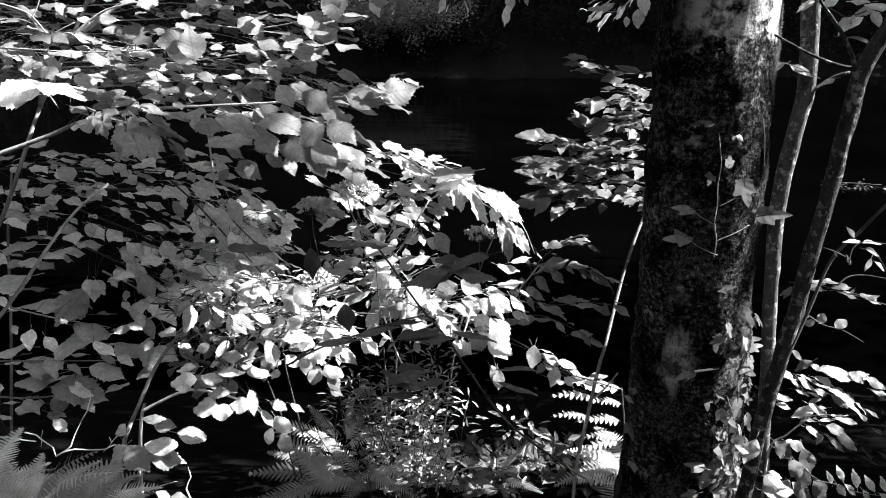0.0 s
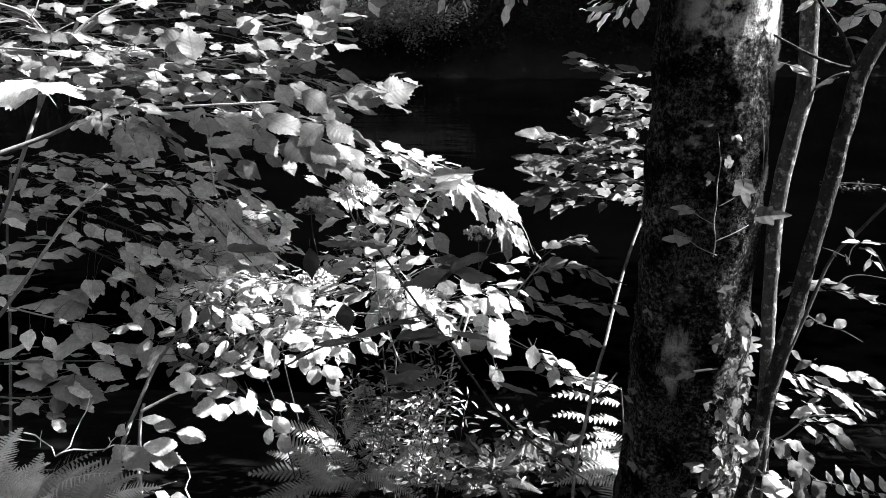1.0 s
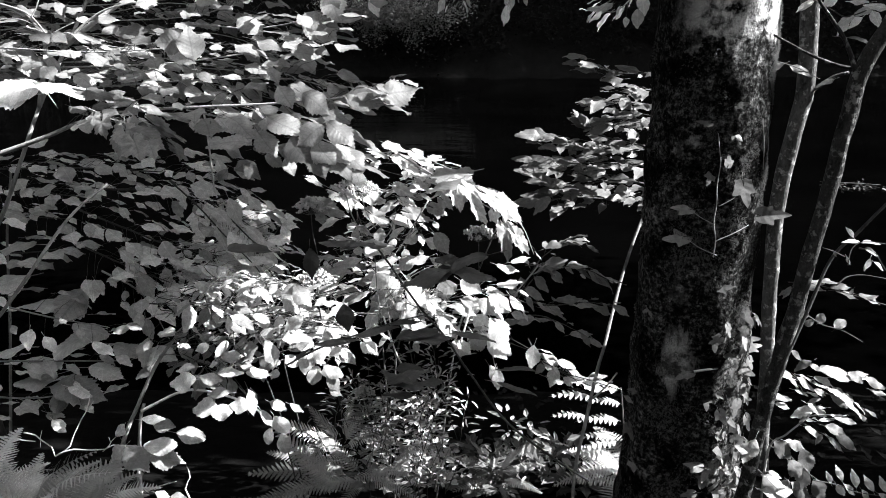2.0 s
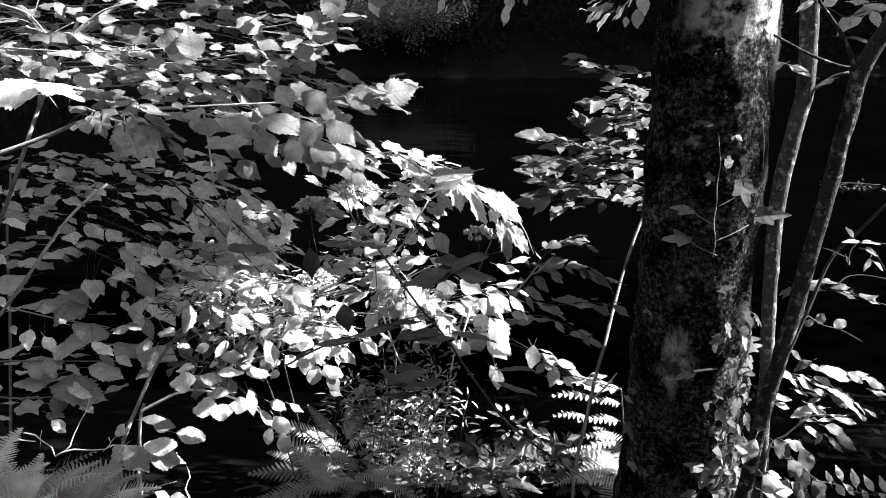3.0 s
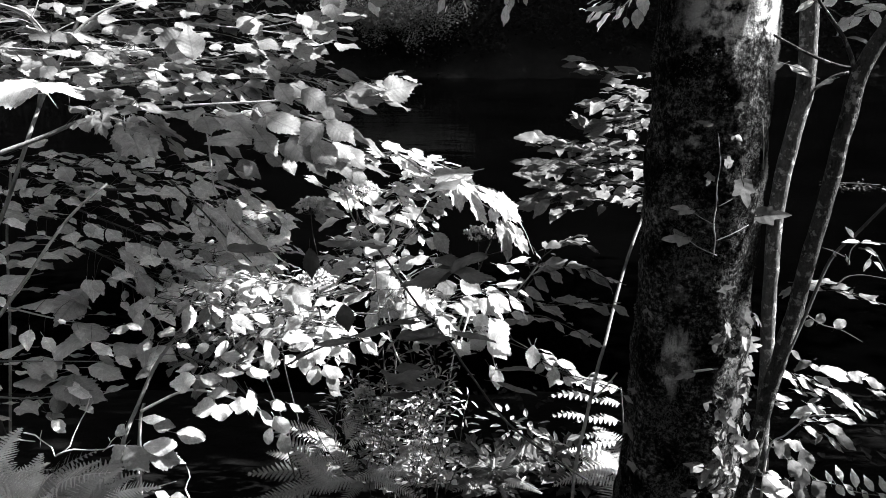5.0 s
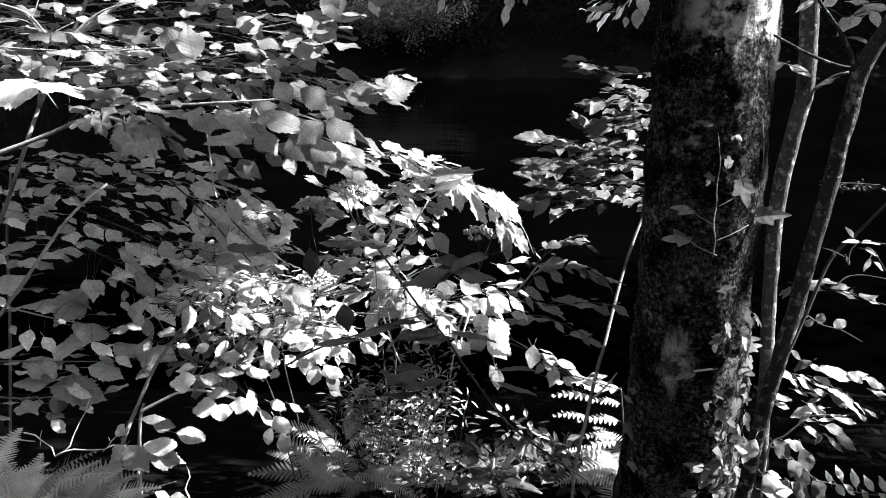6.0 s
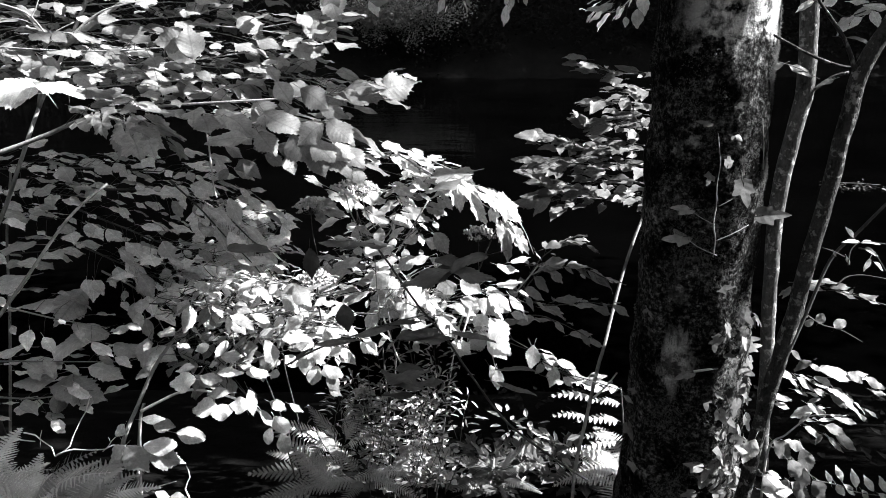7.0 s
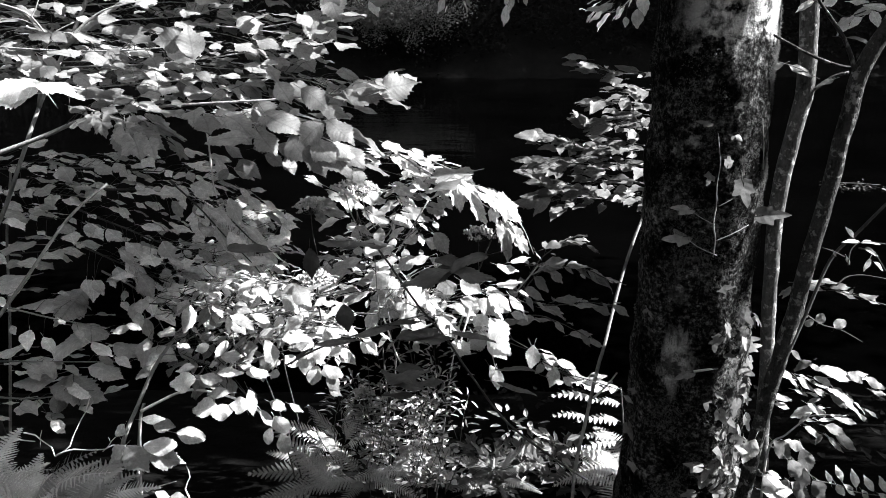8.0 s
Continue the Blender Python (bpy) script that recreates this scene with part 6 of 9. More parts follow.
for w in ([(-0.473, 2.149, -0.311), (-0.496, 2.231, 0.030), (-0.608, 2.268, 0.427), (-0.696, 2.325, 0.844)], [(-0.454, 2.149, -0.311), (-0.476, 2.251, 0.085), (-0.540, 2.308, 0.448), (-0.490, 2.331, 0.685)], [(-0.493, 2.149, -0.311), (-0.529, 2.225, 0.103), (-0.713, 2.229, 0.406), (-0.822, 2.229, 0.581)]):
    branch(privet, w, 0.0028, 0.002, STEM, "stem")

# ---- shaded leaves nearest the path ----
near = thing("shaded_briar", (0.316, 1.566, 0.397), "arching briar with long dark shaded leaves", "shrub")
arch = branch(near, [(0.368, 1.632, 0.431), (0.302, 1.602, 0.495), (0.154, 1.551, 0.649), (0.058, 1.504, 0.811), (0.007, 1.439, 0.927), (-0.049, 1.372, 1.034), (-0.100, 1.352, 1.125), (-0.132, 1.367, 1.165)], 0.0031, 0.0018, STEM)
single_leaf(arch, "beech", SHADE_DARKENED, (-0.401, 1.344, 1.158), (0.911, 0.412, 0.021), (0.031, -0.118, 0.992), 0.098, 0.95, 5)
single_leaf(arch, "beech", SHADE_DARKENED, (-0.175, 1.353, 1.166), (0.946, 0.324, 0.023), (0.010, -0.100, 0.995), 0.089, 0.97, 6)
single_leaf(arch, "beech", SHADE_DARKENED, (-0.156, 1.364, 1.162), (-0.999, 0.049, 0.019), (0.014, -0.100, 0.995), 0.080, 1.00, 16)
single_leaf(arch, "beech", SHADE_DARKENED, (-0.031, 1.414, 1.249), (0.701, 0.708, 0.090), (-0.001, -0.126, 0.992), 0.109, 0.84, 7)
single_leaf(arch, "beech", SHADE_DARKENED, (-0.105, 1.291, 0.915), (0.918, -0.396, -0.028), (0.003, -0.063, 0.998), 0.079, 0.95, 9)
single_leaf(arch, "beech", SHADE_DARKENED, (-0.058, 1.252, 0.927), (-0.744, 0.667, 0.045), (0.004, -0.063, 0.998), 0.085, 0.85, 10)
single_leaf(arch, "beech", SHADE_DARKENED, (-0.087, 1.288, 1.002), (0.897, 0.442, 0.007), (0.001, -0.018, 1.000), 0.089, 0.94, 12)
single_leaf(arch, "lance", SHADE_DARKENED, (0.201, 1.488, 0.822), (-0.910, 0.414, 0.020), (-0.007, -0.063, 0.998), 0.095, 0.95, 13)
single_leaf(arch, "lance", SHADE_DARKENED, (0.121, 1.513, 0.782), (0.910, -0.415, -0.020), (-0.007, -0.062, 0.998), 0.095, 0.95, 14)
single_leaf(arch, "lance", SHADE_DARKENED, (0.018, 1.354, 0.982), (1.000, -0.011, 0.004), (-0.005, -0.114, 0.993), 0.088, 1.00, 15)

single_leaf(arch, "hazel", SHADE_DARKENED, (0.080, 1.312, 1.161), (-0.981, -0.067, -0.184), (-0.029, -0.475, 0.879), 0.116, 0.49, 41)
single_leaf(arch, "hazel", SHADE_DARKENED, (-0.015, 1.318, 1.147), (0.982, 0.065, 0.177), (0.005, -0.450, 0.893), 0.055, 0.70, 42)
single_leaf(arch, "hazel", SHADE_DARKENED, (0.014, 1.303, 1.135), (-0.978, -0.071, -0.194), (-0.005, -0.470, 0.883), 0.095, 0.52, 43)
single_leaf(arch, "hazel", SHADE_DARKENED, (0.016, 1.301, 1.131), (1.000, -0.009, -0.023), (-0.005, -0.397, 0.918), 0.083, 0.58, 44)
single_leaf(arch, "hazel", SHADE_DARKENED, (-0.025, 1.304, 1.110), (0.876, 0.165, 0.453), (0.008, -0.441, 0.898), 0.047, 0.64, 45)
single_leaf(arch, "hazel", SHADE_DARKENED, (-0.073, 1.304, 0.993), (0.979, 0.070, 0.192), (0.014, -0.250, 0.968), 0.105, 0.41, 46)
single_leaf(arch, "hazel", SHADE_DARKENED, (-0.101, 1.287, 0.917), (0.973, 0.079, 0.216), (0.023, -0.293, 0.956), 0.080, 0.46, 47)
single_leaf(arch, "hazel", SHADE_DARKENED, (-0.053, 1.277, 0.889), (-0.986, 0.057, 0.157), (0.014, -0.341, 0.940), 0.064, 0.52, 48)
single_leaf(arch, "hazel", SHADE_DARKENED, (-0.053, 1.283, 0.907), (0.954, 0.103, 0.283), (0.012, -0.292, 0.956), 0.064, 0.46, 49)
single_leaf(arch, "hazel", SHADE_DARKENED, (-0.093, 1.329, 0.915), (0.996, 0.031, 0.085), (0.013, -0.191, 0.981), 0.061, 0.80, 50)
single_leaf(arch, "lance", SHADE_DARKENED, (-0.257, 1.306, 0.970), (-0.880, -0.163, -0.447), (0.059, -0.298, 0.953), 0.045, 1.00, 51)
single_leaf(arch, "lance", SHADE_DARKENED, (-0.241, 1.309, 0.978), (0.964, 0.091, 0.249), (0.055, -0.300, 0.952), 0.089, 1.00, 52)
single_leaf(arch, "lance", SHADE_DARKENED, (-0.166, 1.315, 0.994), (0.932, 0.124, 0.341), (0.045, -0.360, 0.932), 0.083, 1.00, 53)
single_leaf(arch, "lance", SHADE_DARKENED, (-0.101, 1.323, 1.015), (0.965, 0.090, 0.247), (0.024, -0.309, 0.951), 0.061, 1.00, 54)
single_leaf(arch, "hazel", SHADE_DARKENED, (-0.189, 1.336, 1.051), (0.182, -0.336, -0.924), (0.104, -0.731, 0.674), 0.055, 0.85, 55)
single_leaf(arch, "hazel", SHADE_DARKENED, (-0.250, 1.354, 1.158), (0.064, -0.341, -0.938), (0.141, -0.763, 0.630), 0.060, 0.80, 56)
branch(near, [(-0.302, 1.305, 0.937), (-0.242, 1.316, 0.967), (-0.156, 1.326, 0.996), (-0.091, 1.334, 1.016), (-0.026, 1.339, 1.031)], 0.0020, 0.0013, STEM)

# ---- beech spray behind the trunk ----
beech = thing("beech_sapling", (0.904, 2.555, -0.395), "young beech with flat sprays of pale leaves", "tree")
branch(beech, [(0.904, 2.477, -0.609), (0.886, 2.699, 0.294), (0.860, 2.877, 0.929), (0.835, 2.974, 1.342), (0.824, 3.120, 1.744)], 0.014, 0.008, STEM, "trunk")
SPRAYS.append(bough(beech, [(0.871, 2.899, 0.990), (0.631, 2.757, 1.039), (0.469, 2.662, 1.068), (0.379, 2.616, 1.090)], 0.003, "beech", BEECH, 44, 0.088, 0.09, 0.02, 0.0, 0.2, 0.05, along=1.6, bark=STEM, seed=60, face=0.55))
SPRAYS.append(bough(beech, [(0.871, 2.877, 0.929), (0.652, 2.738, 0.985), (0.469, 2.640, 1.009), (0.373, 2.587, 1.010)], 0.003, "beech", BEECH, 46, 0.088, 0.09, 0.02, 0.0, 0.2, 0.05, along=1.6, bark=STEM, seed=61, face=0.55))
SPRAYS.append(bough(beech, [(0.871, 2.832, 0.806), (0.652, 2.692, 0.859), (0.469, 2.599, 0.897), (0.373, 2.547, 0.900)], 0.003, "beech", BEECH, 44, 0.088, 0.08, 0.02, 0.0, 0.2, 0.05, along=1.6, bark=STEM, seed=62, face=0.55))
SPRAYS.append(bough(beech, [(0.860, 3.003, 1.276), (0.675, 2.952, 1.282), (0.600, 2.907, 1.304), (0.518, 2.865, 1.334)], 0.003, "beech", BEECH, 16, 0.088, 0.04, 0.02, 0.0, 0.2, 0.05, along=1.6, bark=STEM, seed=63, face=0.55))
SPRAYS.append(bough(beech, [(0.846, 2.908, 1.162), (0.684, 2.864, 1.186), (0.573, 2.810, 1.183)], 0.003, "beech", BEECH, 18, 0.088, 0.05, 0.02, 0.0, 0.2, 0.05, along=1.6, bark=STEM, seed=64, face=0.55))
SPRAYS.append(bough(beech, [(0.782, 2.857, 1.021), (0.579, 2.822, 1.072), (0.548, 2.783, 1.109), (0.511, 2.793, 1.136)], 0.003, "beech", BEECH, 9, 0.088, 0.03, 0.02, 0.0, 0.2, 0.05, along=1.6, bark=STEM, seed=65, face=0.55))
SPRAYS.append(bough(beech, [(0.871, 2.936, 1.092), (0.747, 2.840, 1.121), (0.630, 2.734, 1.120)], 0.003, "beech", BEECH, 40, 0.088, 0.09, 0.02, 0.0, 0.2, 0.05, along=1.6, bark=STEM, seed=66, face=0.55))
SPRAYS.append(bough(beech, [(0.846, 2.806, 0.881), (0.610, 2.716, 0.927), (0.469, 2.611, 0.930), (0.379, 2.568, 0.958)], 0.003, "beech", BEECH, 34, 0.088, 0.07, 0.02, 0.0, 0.2, 0.05, along=1.6, bark=STEM, seed=67, face=0.55))

SPRAYS.append(bough(beech, [(0.871, 2.985, 1.225), (0.747, 2.880, 1.229), (0.650, 2.775, 1.235)], 0.003, "beech", BEECH, 12, 0.085, 0.06, 0.02, 0.0, 0.3, 0.2, along=1.4, bark=STEM, seed=68))

# ---- bramble and sunlit low plants between the stems ----
bramble = thing("bramble", (0.363, 2.307, -0.197), "thin bramble shoots with jagged leaves", "shrub")
# dark ivy grey puts shade into these shoots; guelder grey puts in sun
bough(bramble, [(0.251, 2.309, 0.654), (0.316, 2.346, 0.758), (0.400, 2.366, 0.811), (0.463, 2.368, 0.817)], 0.002, "beech", IVY_AND_SHADED, 12, 0.055, 0.03, 0.01, 0.05, 0.2, 0.0, bark=STEM, seed=80)
bough(bramble, [(0.270, 2.341, 0.741), (0.362, 2.341, 0.741), (0.474, 2.334, 0.723), (0.557, 2.321, 0.689)], 0.002, "beech", IVY_AND_SHADED, 13, 0.055, 0.03, 0.01, 0.05, 0.2, 0.0, bark=STEM, seed=81)
bough(bramble, [(0.216, 2.232, 0.707), (0.320, 2.259, 0.636), (0.474, 2.299, 0.628), (0.566, 2.293, 0.611)], 0.002, "beech", IVY_AND_SHADED, 15, 0.055, 0.03, 0.01, 0.05, 0.2, 0.0, bark=STEM, seed=82)
bough(bramble, [(0.207, 2.199, 0.615), (0.320, 2.247, 0.602), (0.492, 2.258, 0.515)], 0.002, "beech", IVY_AND_SHADED, 9, 0.05, 0.03, 0.01, 0.05, 0.2, 0.0, bark=STEM, seed=83)
bough(bramble, [(0.311, 2.135, 0.499), (0.382, 2.123, 0.465), (0.480, 2.158, 0.415), (0.573, 2.192, 0.364)], 0.002, "beech", GUELDER, 14, 0.045, 0.03, 0.01, 0.05, 0.3, 0.0, bark=STEM, seed=84)
spray = branch(bramble, [(0.306, 2.474, 0.407), (0.346, 2.446, 0.331), (0.407, 2.436, 0.302), (0.458, 2.427, 0.277), (0.559, 2.412, 0.236)], 0.002, 0.001, STEM)
single_leaf(spray, "hazel", GUELDER, (0.356, 2.446, 0.331), (0.857, -0.176, -0.483), (0.142, -0.603, 0.785), 0.059, 0.75, 331)
single_leaf(spray, "hazel", GUELDER, (0.407, 2.439, 0.312), (-0.340, -0.322, -0.884), (0.005, -0.767, 0.642), 0.078, 0.75, 332)
single_leaf(spray, "hazel", GUELDER, (0.346, 2.455, 0.354), (0.966, -0.088, -0.242), (0.359, -0.229, 0.905), 0.094, 0.75, 333)
single_leaf(spray, "hazel", GUELDER, (0.407, 2.446, 0.331), (0.946, -0.111, -0.305), (0.329, -0.280, 0.902), 0.075, 0.75, 334)
single_leaf(spray, "hazel", GUELDER, (0.448, 2.436, 0.302), (0.962, -0.094, -0.258), (0.351, -0.226, 0.909), 0.074, 0.75, 335)
single_leaf(spray, "hazel", GUELDER, (0.437, 2.424, 0.270), (0.994, 0.039, 0.107), (0.324, -0.275, 0.905), 0.071, 0.75, 336)
single_leaf(spray, "hazel", GUELDER, (0.498, 2.419, 0.255), (0.981, -0.067, -0.184), (0.318, -0.274, 0.908), 0.103, 0.75, 337)
single_leaf(spray, "hazel", GUELDER, (0.367, 2.443, 0.321), (-0.800, -0.205, -0.564), (0.098, -0.506, 0.857), 0.051, 0.75, 338)
single_leaf(spray, "hazel", GUELDER, (0.518, 2.427, 0.277), (0.975, 0.076, 0.209), (0.317, -0.276, 0.908), 0.073, 0.75, 339)
shade_spray = branch(bramble, [(0.205, 2.274, 0.589), (0.269, 2.306, 0.676), (0.324, 2.325, 0.727), (0.398, 2.330, 0.741), (0.472, 2.326, 0.731), (0.555, 2.312, 0.693)], 0.002, 0.001, STEM)
single_leaf(shade_spray, "beech", IVY_AND_SHADED, (0.324, 2.326, 0.731), (0.890, 0.156, 0.428), (-0.133, -0.439, 0.888), 0.093, 1.20, 310)
single_leaf(shade_spray, "beech", IVY_AND_SHADED, (0.351, 2.325, 0.727), (0.781, -0.214, -0.587), (-0.144, -0.553, 0.821), 0.059, 1.20, 311)
single_leaf(shade_spray, "beech", IVY_AND_SHADED, (0.398, 2.330, 0.740), (0.981, 0.067, 0.184), (-0.136, -0.320, 0.938), 0.075, 1.20, 312)
single_leaf(shade_spray, "beech", IVY_AND_SHADED, (0.434, 2.327, 0.734), (0.928, -0.127, -0.349), (-0.141, -0.319, 0.937), 0.059, 1.20, 313)
single_leaf(shade_spray, "beech", IVY_AND_SHADED, (0.472, 2.325, 0.727), (0.914, -0.139, -0.382), (-0.138, -0.260, 0.956), 0.091, 1.20, 314)
single_leaf(shade_spray, "beech", IVY_AND_SHADED, (0.297, 2.318, 0.710), (0.768, -0.219, -0.602), (-0.131, -0.552, 0.824), 0.072, 1.20, 315)
single_leaf(shade_spray, "beech", IVY_AND_SHADED, (0.269, 2.306, 0.676), (0.868, -0.170, -0.466), (-0.122, -0.433, 0.893), 0.074, 1.20, 316)
single_leaf(shade_spray, "beech", IVY_AND_SHADED, (0.241, 2.297, 0.650), (-0.514, 0.293, 0.806), (-0.117, -0.543, 0.832), 0.053, 1.20, 317)
single_leaf(shade_spray, "beech", IVY_AND_SHADED, (0.398, 2.356, 0.814), (0.995, 0.036, 0.098), (-0.125, -0.208, 0.970), 0.070, 1.20, 318)
single_leaf(shade_spray, "beech", IVY_AND_SHADED, (0.333, 2.350, 0.797), (0.928, 0.127, 0.349), (-0.128, -0.327, 0.936), 0.080, 1.20, 319)
single_leaf(shade_spray, "beech", IVY_AND_SHADED, (0.195, 2.265, 0.564), (0.958, 0.098, 0.270), (-0.106, -0.420, 0.901), 0.058, 1.20, 320)
single_leaf(shade_spray, "beech", IVY_AND_SHADED, (0.241, 2.267, 0.568), (0.949, 0.108, 0.297), (-0.115, -0.419, 0.901), 0.058, 1.20, 321)
single_leaf(shade_spray, "beech", IVY_AND_SHADED, (0.214, 2.261, 0.555), (-0.857, 0.176, 0.483), (-0.109, -0.418, 0.902), 0.043, 1.20, 322)
single_leaf(shade_spray, "beech", IVY_AND_SHADED, (0.370, 2.292, 0.638), (0.988, 0.053, 0.144), (-0.126, -0.255, 0.959), 0.084, 1.20, 323)
single_leaf(shade_spray, "beech", IVY_AND_SHADED, (0.434, 2.286, 0.624), (0.992, 0.042, 0.117), (-0.133, -0.253, 0.958), 0.074, 1.20, 324)
single_leaf(shade_spray, "beech", IVY_AND_SHADED, (0.490, 2.284, 0.615), (0.962, -0.094, -0.258), (-0.138, -0.251, 0.958), 0.067, 1.20, 325)
single_leaf(shade_spray, "beech", IVY_AND_SHADED, (0.416, 2.255, 0.534), (0.995, 0.034, 0.094), (-0.135, -0.301, 0.944), 0.074, 1.20, 326)
single_leaf(shade_spray, "beech", IVY_AND_SHADED, (0.472, 2.249, 0.519), (0.928, -0.127, -0.349), (-0.142, -0.299, 0.944), 0.059, 1.20, 327)
single_leaf(shade_spray, "beech", IVY_AND_SHADED, (0.324, 2.284, 0.615), (0.985, -0.059, -0.162), (-0.124, -0.310, 0.942), 0.075, 1.20, 328)

# ---- ash and low leaves at the foot of the saplings ----
ash = thing("ash_seedling", (1.318, 2.010, -0.138), "young ash with paired leaflets, partly sunlit", "shrub")
# darker greys on side and lower twigs put shade into the ash leaves
ash_stem = branch(ash, [(1.053, 2.101, -0.032), (1.082, 2.169, 0.153), (1.138, 2.185, 0.197), (1.191, 2.199, 0.236), (1.232, 2.207, 0.259), (1.326, 2.207, 0.259)], 0.0045, 0.0012, TWIG)
upper_twig = branch(ash, [(1.126, 2.303, 0.376), (1.179, 2.297, 0.358), (1.256, 2.280, 0.313), (1.352, 2.270, 0.286), (1.457, 2.251, 0.232)], 0.0022, 0.0012, STEM)
side_twig = branch(ash, [(1.191, 2.199, 0.236), (1.232, 2.191, 0.215), (1.288, 2.182, 0.188), (1.335, 2.169, 0.153)], 0.0022, 0.0012, STEM)
lower_twig = branch(ash, [(1.018, 2.044, 0.250), (1.071, 2.038, 0.233), (1.124, 2.020, 0.183), (1.186, 2.005, 0.142)], 0.0022, 0.0012, STEM)
pinnate_twig = branch(ash, [(1.111, 1.924, 0.212), (1.179, 1.920, 0.200), (1.247, 1.912, 0.177), (1.348, 1.907, 0.165)], 0.0022, 0.0012, STEM)
high_twig = branch(ash, [(1.170, 2.405, 0.655), (1.256, 2.403, 0.649), (1.371, 2.391, 0.619), (1.501, 2.378, 0.583)], 0.0022, 0.0012, STEM)
bud_twig = branch(ash, [(1.091, 2.094, 0.677), (1.137, 2.084, 0.650), (1.196, 2.078, 0.634), (1.258, 2.066, 0.601)], 0.0022, 0.0012, STEM)
single_leaf(upper_twig, "beech", GUELDER, (1.141, 2.297, 0.358), (0.974, -0.078, -0.214), (0.257, -0.267, 0.929), 0.039, 0.62, 57)
single_leaf(upper_twig, "beech", GUELDER, (1.148, 2.296, 0.356), (0.822, 0.431, -0.372), (0.257, -0.267, 0.929), 0.025, 0.66, 657)
single_leaf(upper_twig, "beech", GUELDER, (1.170, 2.295, 0.352), (0.714, -0.695, 0.089), (0.257, -0.267, 0.929), 0.029, 0.66, 707)
single_leaf(upper_twig, "beech", GUELDER, (1.170, 2.295, 0.352), (0.792, -0.209, -0.574), (0.254, -0.266, 0.930), 0.056, 0.62, 58)
single_leaf(upper_twig, "beech", GUELDER, (1.178, 2.293, 0.346), (0.543, -0.806, -0.235), (0.254, -0.266, 0.930), 0.036, 0.66, 658)
single_leaf(upper_twig, "beech", GUELDER, (1.204, 2.286, 0.328), (0.697, 0.341, -0.631), (0.254, -0.266, 0.930), 0.043, 0.66, 708)
single_leaf(upper_twig, "beech", GUELDER, (1.189, 2.280, 0.313), (0.976, -0.074, -0.204), (0.252, -0.262, 0.931), 0.058, 0.62, 59)
single_leaf(upper_twig, "beech", GUELDER, (1.199, 2.279, 0.311), (0.823, 0.434, -0.366), (0.252, -0.262, 0.931), 0.037, 0.66, 659)
single_leaf(upper_twig, "beech", GUELDER, (1.232, 2.277, 0.304), (0.716, -0.691, 0.098), (0.252, -0.262, 0.931), 0.044, 0.66, 709)
single_leaf(upper_twig, "beech", GUELDER, (1.208, 2.297, 0.358), (0.949, -0.108, -0.297), (0.251, -0.265, 0.931), 0.060, 0.62, 60)
single_leaf(upper_twig, "beech", GUELDER, (1.218, 2.296, 0.355), (0.691, -0.722, 0.014), (0.251, -0.265, 0.931), 0.038, 0.66, 660)
single_leaf(upper_twig, "beech", GUELDER, (1.251, 2.292, 0.344), (0.804, 0.410, -0.431), (0.251, -0.265, 0.931), 0.045, 0.66, 710)
single_leaf(upper_twig, "beech", GUELDER, (1.256, 2.287, 0.331), (0.962, -0.094, -0.258), (0.247, -0.262, 0.933), 0.046, 0.62, 61)
single_leaf(upper_twig, "beech", GUELDER, (1.264, 2.286, 0.329), (0.813, 0.420, -0.403), (0.247, -0.262, 0.933), 0.029, 0.66, 661)
single_leaf(upper_twig, "beech", GUELDER, (1.290, 2.284, 0.322), (0.703, -0.709, 0.049), (0.247, -0.262, 0.933), 0.035, 0.66, 711)
single_leaf(upper_twig, "beech", GUELDER, (1.275, 2.306, 0.385), (0.947, -0.110, -0.301), (0.246, -0.266, 0.932), 0.086, 0.62, 62)
single_leaf(upper_twig, "beech", GUELDER, (1.290, 2.304, 0.380), (0.690, -0.724, 0.010), (0.246, -0.266, 0.932), 0.055, 0.66, 662)
single_leaf(upper_twig, "beech", GUELDER, (1.337, 2.299, 0.365), (0.803, 0.409, -0.434), (0.246, -0.266, 0.932), 0.066, 0.66, 712)
single_leaf(upper_twig, "beech", GUELDER, (1.313, 2.295, 0.352), (0.987, 0.054, 0.148), (0.243, -0.262, 0.934), 0.064, 0.62, 63)
single_leaf(upper_twig, "beech", GUELDER, (1.324, 2.296, 0.354), (0.840, 0.530, -0.118), (0.243, -0.262, 0.934), 0.041, 0.66, 663)
single_leaf(upper_twig, "beech", GUELDER, (1.361, 2.298, 0.359), (0.714, -0.566, 0.411), (0.243, -0.262, 0.934), 0.049, 0.66, 713)
single_leaf(upper_twig, "beech", GUELDER, (1.333, 2.280, 0.313), (0.848, -0.181, -0.498), (0.241, -0.259, 0.935), 0.059, 0.62, 64)
single_leaf(upper_twig, "beech", GUELDER, (1.342, 2.278, 0.308), (0.597, -0.785, -0.168), (0.241, -0.259, 0.935), 0.038, 0.66, 664)
single_leaf(upper_twig, "beech", GUELDER, (1.371, 2.272, 0.291), (0.735, 0.359, -0.575), (0.241, -0.259, 0.935), 0.045, 0.66, 714)
single_leaf(upper_twig, "beech", GUELDER, (1.390, 2.266, 0.273), (0.859, -0.175, -0.481), (0.236, -0.254, 0.938), 0.062, 0.62, 65)
single_leaf(upper_twig, "beech", GUELDER, (1.400, 2.264, 0.268), (0.742, 0.364, -0.563), (0.236, -0.254, 0.938), 0.039, 0.66, 665)
